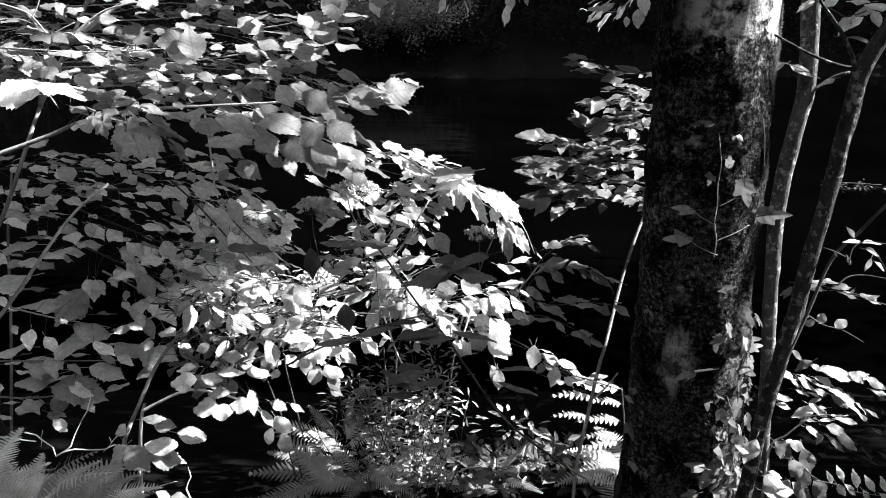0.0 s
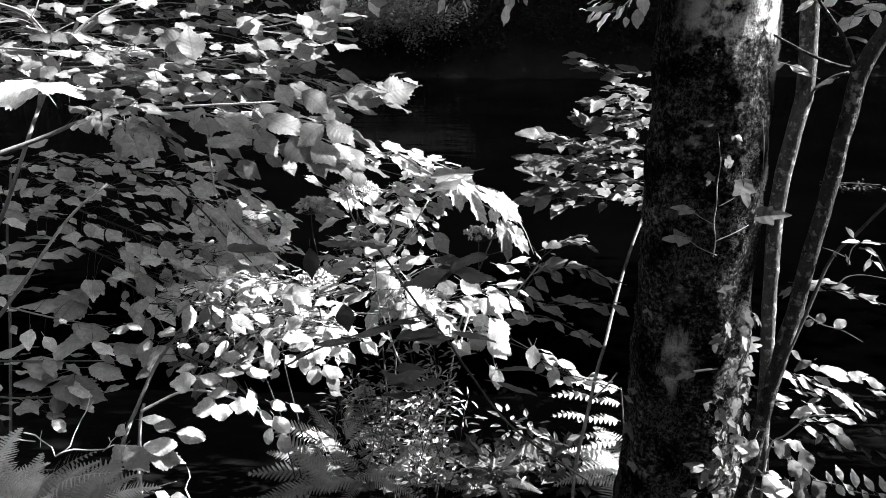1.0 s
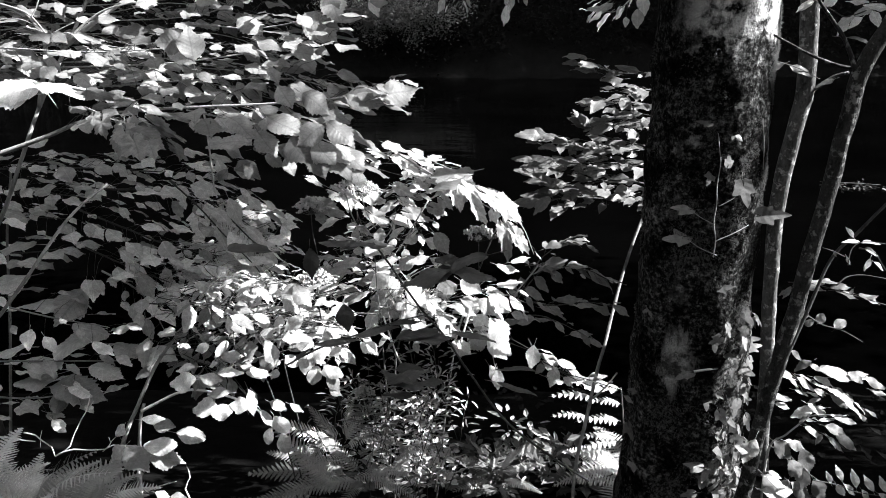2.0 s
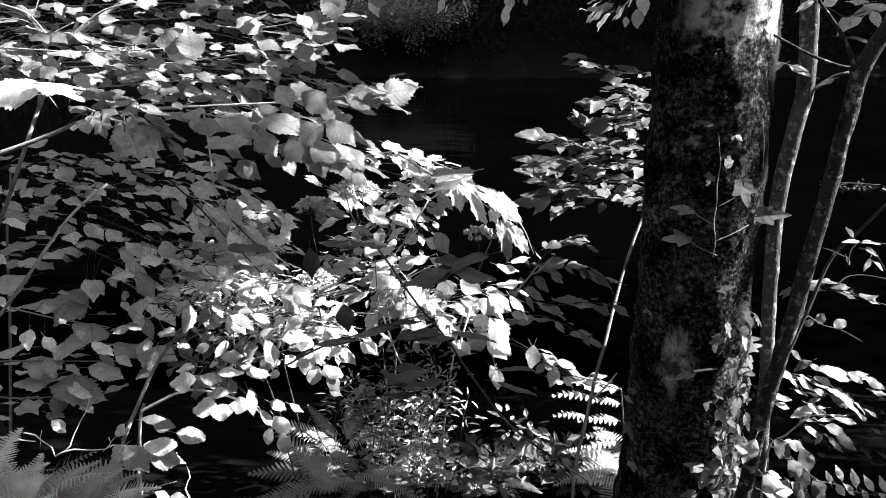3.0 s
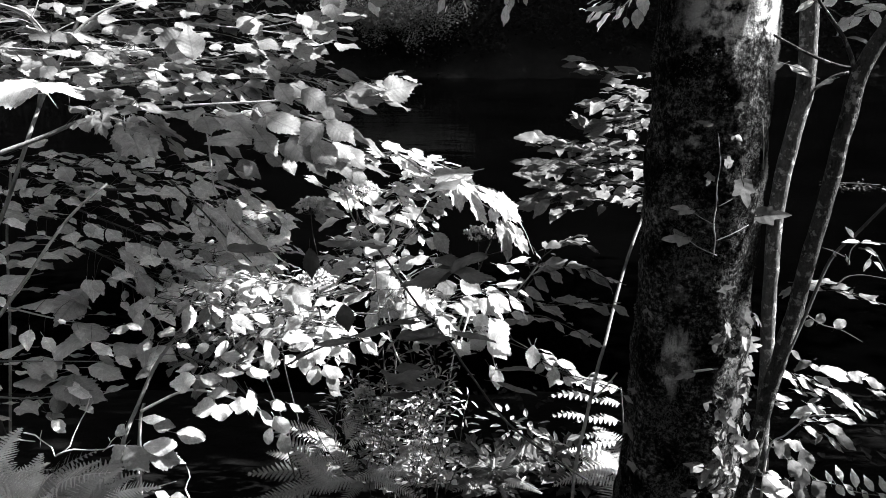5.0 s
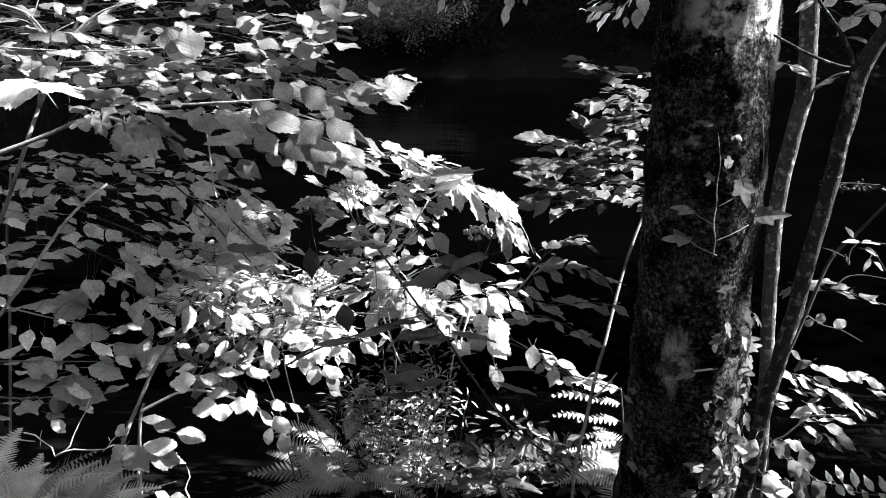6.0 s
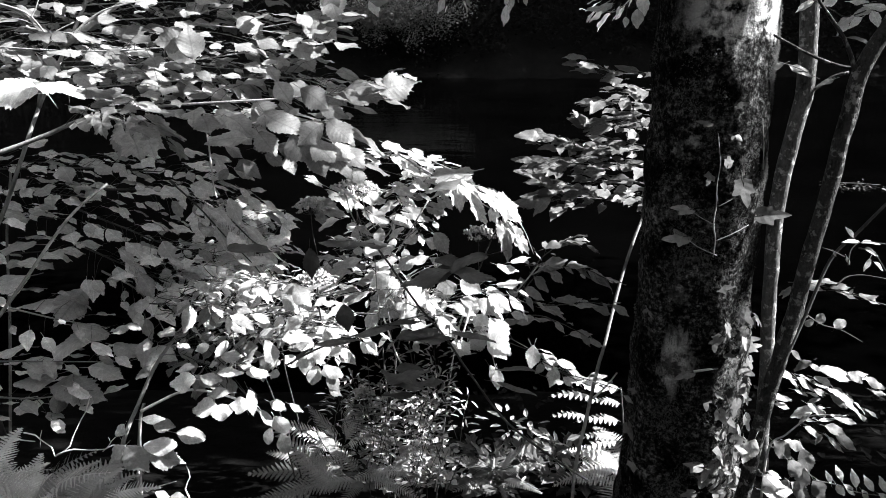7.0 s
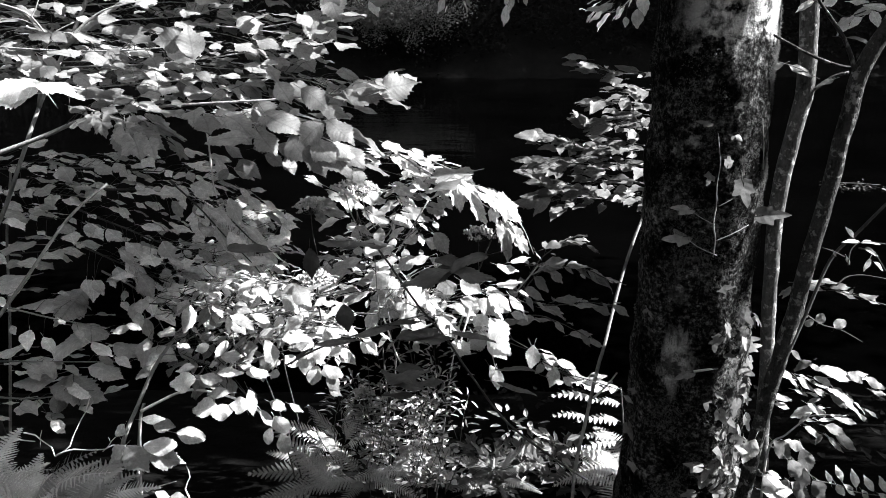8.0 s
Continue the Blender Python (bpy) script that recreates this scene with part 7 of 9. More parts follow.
single_leaf(upper_twig, "beech", GUELDER, (1.430, 2.258, 0.250), (0.607, -0.780, -0.152), (0.236, -0.254, 0.938), 0.047, 0.66, 715)
single_leaf(upper_twig, "beech", GUELDER, (1.409, 2.292, 0.345), (0.963, 0.092, 0.253), (0.235, -0.259, 0.937), 0.033, 0.62, 66)
single_leaf(upper_twig, "beech", GUELDER, (1.415, 2.293, 0.347), (0.687, -0.527, 0.501), (0.235, -0.259, 0.937), 0.021, 0.66, 666)
single_leaf(upper_twig, "beech", GUELDER, (1.433, 2.294, 0.351), (0.827, 0.560, -0.043), (0.235, -0.259, 0.937), 0.025, 0.66, 716)
single_leaf(upper_twig, "beech", GUELDER, (1.112, 2.274, 0.295), (0.986, -0.058, -0.159), (0.258, -0.262, 0.930), 0.045, 0.62, 67)
single_leaf(upper_twig, "beech", GUELDER, (1.120, 2.274, 0.294), (0.831, 0.446, -0.334), (0.258, -0.262, 0.930), 0.029, 0.66, 667)
single_leaf(upper_twig, "beech", GUELDER, (1.146, 2.272, 0.290), (0.724, -0.676, 0.139), (0.258, -0.262, 0.930), 0.034, 0.66, 717)
single_leaf(upper_twig, "beech", GUELDER, (1.122, 2.264, 0.268), (0.988, -0.053, -0.145), (0.257, -0.260, 0.931), 0.041, 0.62, 68)
single_leaf(upper_twig, "beech", GUELDER, (1.129, 2.264, 0.267), (0.726, -0.671, 0.152), (0.257, -0.260, 0.931), 0.026, 0.66, 668)
single_leaf(upper_twig, "beech", GUELDER, (1.153, 2.262, 0.264), (0.833, 0.449, -0.324), (0.257, -0.260, 0.931), 0.031, 0.66, 718)
single_leaf(upper_twig, "beech", GUELDER, (1.126, 2.268, 0.280), (0.854, -0.178, -0.489), (0.257, -0.261, 0.931), 0.034, 0.62, 69)
single_leaf(upper_twig, "beech", GUELDER, (1.131, 2.267, 0.277), (0.739, 0.361, -0.569), (0.257, -0.261, 0.931), 0.022, 0.66, 669)
single_leaf(upper_twig, "beech", GUELDER, (1.148, 2.263, 0.267), (0.602, -0.782, -0.160), (0.257, -0.261, 0.931), 0.026, 0.66, 719)
single_leaf(upper_twig, "beech", GUELDER, (1.256, 2.254, 0.241), (-0.993, -0.040, -0.111), (0.246, -0.255, 0.935), 0.053, 0.62, 70)
single_leaf(upper_twig, "beech", GUELDER, (1.246, 2.254, 0.240), (-0.842, -0.519, 0.144), (0.246, -0.255, 0.935), 0.034, 0.66, 670)
single_leaf(upper_twig, "beech", GUELDER, (1.216, 2.252, 0.237), (-0.721, 0.580, -0.379), (0.246, -0.255, 0.935), 0.041, 0.66, 720)
single_leaf(upper_twig, "beech", GUELDER, (1.294, 2.259, 0.255), (-0.999, 0.015, 0.042), (0.243, -0.255, 0.936), 0.057, 0.62, 71)
single_leaf(upper_twig, "beech", GUELDER, (1.284, 2.259, 0.255), (-0.733, 0.635, -0.244), (0.243, -0.255, 0.936), 0.036, 0.66, 671)
single_leaf(upper_twig, "beech", GUELDER, (1.251, 2.260, 0.257), (-0.842, -0.477, 0.252), (0.243, -0.255, 0.936), 0.043, 0.66, 721)
single_leaf(upper_twig, "beech", GUELDER, (1.199, 2.249, 0.226), (0.992, -0.043, -0.119), (0.250, -0.255, 0.934), 0.070, 0.62, 72)
single_leaf(upper_twig, "beech", GUELDER, (1.212, 2.248, 0.224), (0.729, -0.662, 0.175), (0.250, -0.255, 0.934), 0.045, 0.66, 672)
single_leaf(upper_twig, "beech", GUELDER, (1.252, 2.247, 0.220), (0.836, 0.457, -0.306), (0.250, -0.255, 0.934), 0.053, 0.66, 722)
single_leaf(upper_twig, "beech", GUELDER, (1.275, 2.244, 0.214), (0.985, 0.059, 0.162), (0.244, -0.252, 0.936), 0.051, 0.62, 73)
single_leaf(upper_twig, "beech", GUELDER, (1.284, 2.245, 0.216), (0.839, 0.534, -0.108), (0.244, -0.252, 0.936), 0.033, 0.66, 673)
single_leaf(upper_twig, "beech", GUELDER, (1.313, 2.246, 0.220), (0.712, -0.561, 0.423), (0.244, -0.252, 0.936), 0.039, 0.66, 723)
single_leaf(upper_twig, "beech", GUELDER, (1.313, 2.251, 0.232), (0.961, -0.095, -0.261), (0.241, -0.253, 0.937), 0.059, 0.62, 74)
single_leaf(upper_twig, "beech", GUELDER, (1.323, 2.250, 0.229), (0.702, -0.710, 0.047), (0.241, -0.253, 0.937), 0.038, 0.66, 674)
single_leaf(upper_twig, "beech", GUELDER, (1.356, 2.247, 0.220), (0.812, 0.419, -0.406), (0.241, -0.253, 0.937), 0.045, 0.66, 724)
single_leaf(upper_twig, "beech", GUELDER, (1.333, 2.247, 0.223), (0.928, 0.127, 0.349), (0.240, -0.252, 0.938), 0.027, 0.62, 75)
single_leaf(upper_twig, "beech", GUELDER, (1.338, 2.248, 0.225), (0.807, 0.589, 0.026), (0.240, -0.252, 0.938), 0.017, 0.66, 675)
single_leaf(upper_twig, "beech", GUELDER, (1.352, 2.250, 0.230), (0.649, -0.492, 0.580), (0.240, -0.252, 0.938), 0.021, 0.66, 725)
single_leaf(upper_twig, "beech", GUELDER, (1.256, 2.260, 0.259), (0.928, -0.127, -0.349), (0.246, -0.256, 0.935), 0.041, 0.62, 76)
single_leaf(upper_twig, "beech", GUELDER, (1.263, 2.259, 0.256), (0.672, -0.740, -0.033), (0.246, -0.256, 0.935), 0.026, 0.66, 676)
single_leaf(upper_twig, "beech", GUELDER, (1.285, 2.256, 0.248), (0.790, 0.397, -0.468), (0.246, -0.256, 0.935), 0.031, 0.66, 726)
single_leaf(upper_twig, "beech", GUELDER, (1.237, 2.236, 0.190), (0.873, -0.167, -0.459), (0.247, -0.251, 0.936), 0.036, 0.62, 77)
single_leaf(upper_twig, "beech", GUELDER, (1.243, 2.235, 0.187), (0.752, 0.369, -0.547), (0.247, -0.251, 0.936), 0.023, 0.66, 677)
single_leaf(upper_twig, "beech", GUELDER, (1.261, 2.231, 0.177), (0.620, -0.773, -0.133), (0.247, -0.251, 0.936), 0.028, 0.66, 727)
single_leaf(upper_twig, "beech", GUELDER, (1.304, 2.224, 0.160), (0.768, -0.219, -0.602), (0.241, -0.247, 0.938), 0.050, 0.62, 78)
single_leaf(upper_twig, "beech", GUELDER, (1.311, 2.222, 0.155), (0.521, -0.813, -0.260), (0.241, -0.247, 0.938), 0.032, 0.66, 678)
single_leaf(upper_twig, "beech", GUELDER, (1.333, 2.216, 0.137), (0.681, 0.334, -0.652), (0.241, -0.247, 0.938), 0.037, 0.66, 728)
single_leaf(side_twig, "oval", IVY_AND_SHADED, (1.134, 2.237, 0.485), (0.751, -0.226, -0.621), (-0.361, -0.510, 0.781), 0.052, 0.78, 79)
single_leaf(side_twig, "oval", IVY_AND_SHADED, (1.199, 2.224, 0.451), (-0.919, -0.135, -0.370), (-0.372, -0.499, 0.783), 0.060, 0.78, 80)
single_leaf(side_twig, "oval", IVY_AND_SHADED, (1.193, 2.221, 0.442), (0.881, -0.162, -0.444), (-0.370, -0.498, 0.784), 0.050, 0.78, 81)
single_leaf(side_twig, "oval", IVY_AND_SHADED, (1.254, 2.192, 0.364), (0.965, -0.090, -0.247), (-0.377, -0.481, 0.791), 0.090, 0.78, 82)
single_leaf(side_twig, "oval", IVY_AND_SHADED, (1.263, 2.186, 0.347), (0.848, -0.181, -0.498), (-0.378, -0.478, 0.793), 0.075, 0.78, 83)
single_leaf(side_twig, "oval", IVY_AND_SHADED, (1.208, 2.192, 0.364), (0.949, -0.108, -0.297), (-0.369, -0.485, 0.793), 0.050, 0.78, 84)
single_leaf(side_twig, "oval", IVY_AND_SHADED, (1.245, 2.152, 0.252), (0.958, -0.098, -0.270), (-0.369, -0.464, 0.805), 0.083, 0.78, 85)
single_leaf(side_twig, "oval", IVY_AND_SHADED, (1.281, 2.142, 0.226), (0.848, -0.181, -0.498), (-0.374, -0.458, 0.807), 0.089, 0.78, 86)
single_leaf(side_twig, "oval", IVY_AND_SHADED, (1.235, 2.142, 0.226), (-0.600, -0.274, -0.752), (-0.366, -0.461, 0.809), 0.040, 0.78, 87)
single_leaf(side_twig, "oval", IVY_AND_SHADED, (1.373, 2.205, 0.399), (0.928, -0.127, -0.349), (-0.400, -0.478, 0.782), 0.085, 0.78, 88)
single_leaf(side_twig, "oval", IVY_AND_SHADED, (1.392, 2.192, 0.364), (0.962, -0.094, -0.258), (-0.401, -0.471, 0.786), 0.058, 0.78, 89)
single_leaf(side_twig, "oval", IVY_AND_SHADED, (1.318, 2.211, 0.416), (0.894, -0.153, -0.420), (-0.391, -0.485, 0.782), 0.071, 0.78, 90)
single_leaf(side_twig, "oval", IVY_AND_SHADED, (1.189, 2.164, 0.286), (-0.762, -0.222, -0.609), (-0.361, -0.473, 0.803), 0.041, 0.78, 91)
single_leaf(side_twig, "oval", IVY_AND_SHADED, (1.230, 2.183, 0.338), (-0.968, -0.086, -0.236), (-0.371, -0.479, 0.795), 0.044, 0.78, 92)
single_leaf(lower_twig, "hazel", IVY_AND_SHADED, (1.014, 2.006, 0.292), (0.728, -0.235, -0.645), (-0.344, -0.627, 0.698), 0.083, 0.80, 93)
single_leaf(lower_twig, "hazel", IVY_AND_SHADED, (1.057, 2.005, 0.287), (0.962, -0.094, -0.258), (-0.356, -0.623, 0.697), 0.063, 0.80, 94)
single_leaf(lower_twig, "hazel", IVY_AND_SHADED, (1.101, 1.999, 0.271), (0.287, -0.328, -0.900), (-0.366, -0.615, 0.698), 0.090, 0.80, 95)
single_leaf(lower_twig, "hazel", IVY_AND_SHADED, (1.057, 1.987, 0.238), (0.651, -0.260, -0.713), (-0.353, -0.612, 0.708), 0.080, 0.80, 96)
single_leaf(lower_twig, "hazel", IVY_AND_SHADED, (1.109, 1.978, 0.214), (-0.254, -0.331, -0.909), (-0.365, -0.602, 0.710), 0.068, 0.80, 97)
single_leaf(lower_twig, "hazel", IVY_AND_SHADED, (0.980, 1.972, 0.197), (0.659, -0.257, -0.707), (-0.330, -0.610, 0.721), 0.092, 0.80, 98)
single_leaf(lower_twig, "hazel", IVY_AND_SHADED, (1.066, 1.963, 0.173), (0.800, -0.205, -0.564), (-0.351, -0.597, 0.721), 0.087, 0.80, 99)
single_leaf(lower_twig, "hazel", IVY_AND_SHADED, (1.135, 1.966, 0.181), (0.530, -0.290, -0.797), (-0.370, -0.593, 0.715), 0.082, 0.80, 100)
single_leaf(lower_twig, "hazel", IVY_AND_SHADED, (1.057, 1.966, 0.181), (-0.555, -0.285, -0.782), (-0.350, -0.600, 0.720), 0.062, 0.80, 101)
single_leaf(lower_twig, "oval", GUELDER, (1.014, 2.011, 0.158), (0.943, -0.113, -0.311), (0.072, -0.431, 0.899), 0.069, 0.88, 102)
single_leaf(lower_twig, "oval", GUELDER, (1.000, 1.996, 0.117), (0.946, -0.111, -0.305), (0.075, -0.425, 0.902), 0.065, 0.88, 103)
single_leaf(lower_twig, "oval", GUELDER, (1.018, 2.017, 0.175), (0.928, -0.127, -0.349), (0.071, -0.434, 0.898), 0.048, 0.88, 104)
single_leaf(lower_twig, "oval", GUELDER, (1.036, 1.993, 0.108), (0.981, 0.067, 0.184), (0.069, -0.422, 0.904), 0.063, 0.88, 105)
single_leaf(lower_twig, "oval", GUELDER, (1.071, 2.050, 0.266), (0.966, -0.088, -0.242), (0.061, -0.448, 0.892), 0.055, 0.88, 106)
single_leaf(pinnate_twig, "beech", SHADE, (1.196, 1.924, 0.212), (-0.336, 0.322, 0.885), (-0.368, -0.627, 0.687), 0.045, 0.84, 107)
single_leaf(pinnate_twig, "beech", SHADE, (1.204, 1.920, 0.200), (0.721, -0.237, -0.651), (-0.369, -0.623, 0.689), 0.053, 0.84, 108)
single_leaf(pinnate_twig, "beech", SHADE, (1.238, 1.917, 0.193), (-0.202, 0.335, 0.920), (-0.378, -0.619, 0.689), 0.053, 0.84, 109)
single_leaf(pinnate_twig, "beech", SHADE, (1.255, 1.914, 0.184), (0.640, -0.263, -0.722), (-0.382, -0.615, 0.690), 0.048, 0.84, 110)
single_leaf(pinnate_twig, "beech", SHADE, (1.289, 1.913, 0.181), (-0.447, 0.306, 0.840), (-0.390, -0.611, 0.688), 0.051, 0.84, 111)
single_leaf(pinnate_twig, "beech", SHADE, (1.306, 1.910, 0.174), (0.842, -0.184, -0.507), (-0.394, -0.609, 0.689), 0.045, 0.84, 112)
single_leaf(pinnate_twig, "beech", SHADE, (1.331, 1.912, 0.177), (-0.424, 0.310, 0.851), (-0.401, -0.607, 0.686), 0.054, 0.84, 113)
single_leaf(pinnate_twig, "beech", SHADE, (1.179, 1.920, 0.200), (0.595, -0.275, -0.755), (-0.362, -0.626, 0.691), 0.051, 0.84, 114)
single_leaf(pinnate_twig, "beech", SHADE, (1.162, 1.921, 0.204), (-0.329, 0.323, 0.888), (-0.358, -0.628, 0.691), 0.037, 0.84, 115)
single_leaf(pinnate_twig, "beech", SHADE, (1.357, 1.912, 0.177), (-0.530, 0.290, 0.797), (-0.407, -0.605, 0.685), 0.043, 0.84, 116)
single_leaf(high_twig, "beech", HAZEL, (1.218, 2.401, 0.646), (0.968, 0.086, 0.236), (0.098, -0.296, 0.950), 0.084, 0.85, 117)
single_leaf(high_twig, "beech", HAZEL, (1.275, 2.405, 0.655), (0.994, 0.038, 0.104), (0.092, -0.295, 0.951), 0.074, 0.85, 118)
single_leaf(high_twig, "beech", HAZEL, (1.237, 2.397, 0.633), (0.995, 0.034, 0.094), (0.096, -0.294, 0.951), 0.065, 0.85, 119)
single_leaf(high_twig, "beech", HAZEL, (1.313, 2.398, 0.637), (0.994, 0.038, 0.104), (0.089, -0.292, 0.952), 0.074, 0.85, 120)
single_leaf(high_twig, "beech", HAZEL, (1.333, 2.395, 0.628), (0.968, -0.086, -0.236), (0.087, -0.291, 0.953), 0.084, 0.85, 121)
single_leaf(high_twig, "beech", HAZEL, (1.409, 2.390, 0.615), (0.949, -0.108, -0.297), (0.080, -0.287, 0.955), 0.082, 0.85, 122)
single_leaf(high_twig, "beech", HAZEL, (1.390, 2.397, 0.633), (-0.610, -0.271, -0.745), (0.082, -0.289, 0.954), 0.026, 0.85, 123)
single_leaf(high_twig, "beech", HAZEL, (1.170, 2.395, 0.628), (-0.944, -0.113, -0.310), (0.102, -0.296, 0.950), 0.035, 0.85, 124)
single_leaf(high_twig, "beech", HAZEL, (1.179, 2.399, 0.640), (-0.673, -0.253, -0.695), (0.102, -0.297, 0.950), 0.048, 0.85, 125)
single_leaf(high_twig, "beech", HAZEL, (1.428, 2.385, 0.601), (0.949, 0.108, 0.297), (0.078, -0.285, 0.955), 0.052, 0.85, 126)
single_leaf(high_twig, "beech", HAZEL, (1.199, 2.405, 0.655), (0.986, 0.056, 0.154), (0.100, -0.297, 0.950), 0.049, 0.85, 127)
single_leaf(bud_twig, "round", HAZEL, (1.123, 2.085, 0.655), (0.567, 0.282, 0.774), (-0.390, -0.724, 0.569), 0.033, 1.00, 128)
single_leaf(bud_twig, "round", HAZEL, (1.175, 2.080, 0.639), (0.726, 0.235, 0.646), (-0.404, -0.715, 0.571), 0.044, 1.00, 129)
single_leaf(bud_twig, "round", HAZEL, (1.094, 2.092, 0.674), (-0.894, 0.153, 0.420), (-0.383, -0.731, 0.565), 0.038, 1.00, 130)
single_leaf(bud_twig, "round", HAZEL, (1.111, 2.088, 0.661), (-0.906, -0.145, -0.397), (-0.387, -0.727, 0.567), 0.028, 1.00, 131)

single_leaf(upper_twig, "beech", GUELDER, (1.119, 2.259, 0.400), (0.883, -0.160, -0.441), (0.250, -0.535, 0.807), 0.068, 0.90, 501)
single_leaf(upper_twig, "oval", GUELDER, (1.251, 2.261, 0.406), (0.947, -0.110, -0.301), (0.226, -0.535, 0.814), 0.129, 0.80, 502)
single_leaf(upper_twig, "beech", GUELDER, (1.279, 2.236, 0.338), (0.879, -0.163, -0.447), (0.220, -0.521, 0.825), 0.181, 0.50, 503)
single_leaf(upper_twig, "oval", GUELDER, (1.213, 2.220, 0.294), (0.880, -0.163, -0.447), (0.231, -0.514, 0.826), 0.079, 0.90, 504)
single_leaf(upper_twig, "oval", GUELDER, (1.232, 2.216, 0.282), (-0.928, -0.127, -0.349), (0.228, -0.511, 0.829), 0.081, 0.90, 505)
single_leaf(upper_twig, "beech", GUELDER, (1.298, 2.205, 0.254), (0.960, -0.096, -0.264), (0.216, -0.504, 0.836), 0.080, 0.80, 506)
single_leaf(upper_twig, "beech", GUELDER, (1.091, 2.229, 0.319), (0.983, -0.064, -0.175), (0.254, -0.520, 0.816), 0.071, 0.80, 507)
single_leaf(upper_twig, "beech", GUELDER, (1.104, 2.220, 0.294), (0.970, -0.083, -0.228), (0.251, -0.515, 0.820), 0.054, 0.90, 508)
single_leaf(upper_twig, "oval", GUELDER, (1.176, 2.250, 0.377), (0.847, -0.182, -0.500), (0.239, -0.530, 0.813), 0.078, 0.80, 509)
single_leaf(upper_twig, "beech", GUELDER, (1.232, 2.250, 0.377), (0.938, -0.118, -0.325), (0.229, -0.530, 0.817), 0.076, 0.80, 510)
single_leaf(upper_twig, "beech", GUELDER, (1.345, 2.253, 0.384), (0.995, 0.034, 0.094), (0.209, -0.529, 0.823), 0.075, 0.80, 511)
single_leaf(upper_twig, "oval", GUELDER, (1.180, 2.151, 0.250), (0.882, -0.161, -0.442), (0.232, -0.500, 0.834), 0.063, 0.80, 512)
single_leaf(upper_twig, "beech", GUELDER, (1.259, 2.139, 0.217), (0.746, -0.228, -0.626), (0.218, -0.492, 0.843), 0.069, 0.80, 513)
single_leaf(lower_twig, "oval", GUELDER, (0.972, 1.927, 0.220), (0.930, -0.126, -0.345), (0.254, -0.471, 0.845), 0.069, 1.00, 514)
single_leaf(lower_twig, "oval", GUELDER, (0.955, 1.914, 0.184), (0.958, -0.098, -0.270), (0.257, -0.463, 0.848), 0.071, 1.10, 515)
single_leaf(lower_twig, "oval", GUELDER, (0.996, 1.912, 0.177), (0.984, 0.061, 0.168), (0.249, -0.461, 0.852), 0.057, 1.00, 516)
single_leaf(ash_stem, "hazel", GUELDER, (0.805, 1.693, 0.511), (-0.364, -0.319, -0.875), (0.262, -0.494, 0.829), 0.072, 1.00, 517)
single_leaf(ash_stem, "oval", GUELDER, (0.752, 1.687, 0.495), (0.949, -0.108, -0.297), (0.274, -0.490, 0.828), 0.046, 1.10, 518)

# ---- leaves hanging in from above ----
over = thing("overhanging_branch", (0.366, 2.591, 2.043), "leafy branch hanging into view from above", "branch")
branch(over, [(0.74, 2.2, 3.2), (0.70, 2.2, 2.5), (0.688, 2.486, 1.756), (0.358, 2.466, 1.847), (0.026, 2.411, 1.843), (-0.168, 2.403, 1.820)], 0.012, 0.004, STEM)
branch(over, [(0.76, 2.15, 3.2), (1.0, 2.1, 2.6), (1.293, 2.238, 1.660)], 0.012, 0.004, STEM)
for i, (n, s) in enumerate(((9, 0.055), (8, 0.05), (8, 0.052), (18, 0.06))):
    pts = ([(-0.168, 2.400, 1.813), (-0.201, 2.345, 1.660), (-0.217, 2.320, 1.592)], [(0.010, 2.400, 1.813), (0.026, 2.339, 1.645), (0.034, 2.314, 1.577)], [(0.188, 2.400, 1.813), (0.204, 2.334, 1.630), (0.217, 2.309, 1.561)], [(0.688, 2.486, 1.756), (0.573, 2.376, 1.598), (0.507, 2.353, 1.536), (0.457, 2.356, 1.544)])[i]
    bough(over, pts, 0.003, "oval", PALE, n, s, 0.04, 0.03, 0.4, 0.3, 0.2, seed=120 + i)


twig = branch(over, [(1.293, 2.238, 1.660), (1.216, 2.201, 1.558), (1.177, 2.199, 1.551), (1.107, 2.191, 1.529), (1.069, 2.196, 1.544), (1.014, 2.207, 1.573)], 0.0025, 0.0015, STEM)
# light on these leaves is put into their lightened colour
single_leaf(twig, "beech", PALE, (1.013, 2.203, 1.569), (-0.904, -0.076, -0.421), (-0.283, -0.633, 0.721), 0.051, 1.05, 1)
single_leaf(twig, "beech", PALE, (1.081, 2.209, 1.582), (-0.866, -0.140, -0.481), (-0.298, -0.627, 0.719), 0.058, 1.05, 2)
single_leaf(twig, "beech", PALE, (1.122, 2.186, 1.530), (-0.929, 0.027, -0.370), (-0.307, -0.615, 0.726), 0.051, 1.04, 3)
single_leaf(twig, "beech", PALE, (1.111, 2.192, 1.519), (-0.700, -0.374, -0.609), (-0.306, -0.613, 0.729), 0.049, 1.04, 4)
single_leaf(twig, "beech", PALE, (1.144, 2.186, 1.527), (-0.811, -0.058, -0.583), (-0.370, -0.720, 0.586), 0.041, 1.04, 5)
single_leaf(twig, "beech", PALE, (1.176, 2.194, 1.551), (-0.960, 0.013, -0.279), (-0.250, -0.482, 0.840), 0.061, 1.05, 6)
single_leaf(twig, "beech", PALE, (1.206, 2.177, 1.551), (-0.817, 0.566, 0.111), (-0.326, -0.612, 0.720), 0.064, 0.96, 7)
single_leaf(twig, "beech", PALE, (1.182, 2.210, 1.544), (0.160, -0.676, -0.719), (-0.387, -0.713, 0.584), 0.052, 0.99, 8)
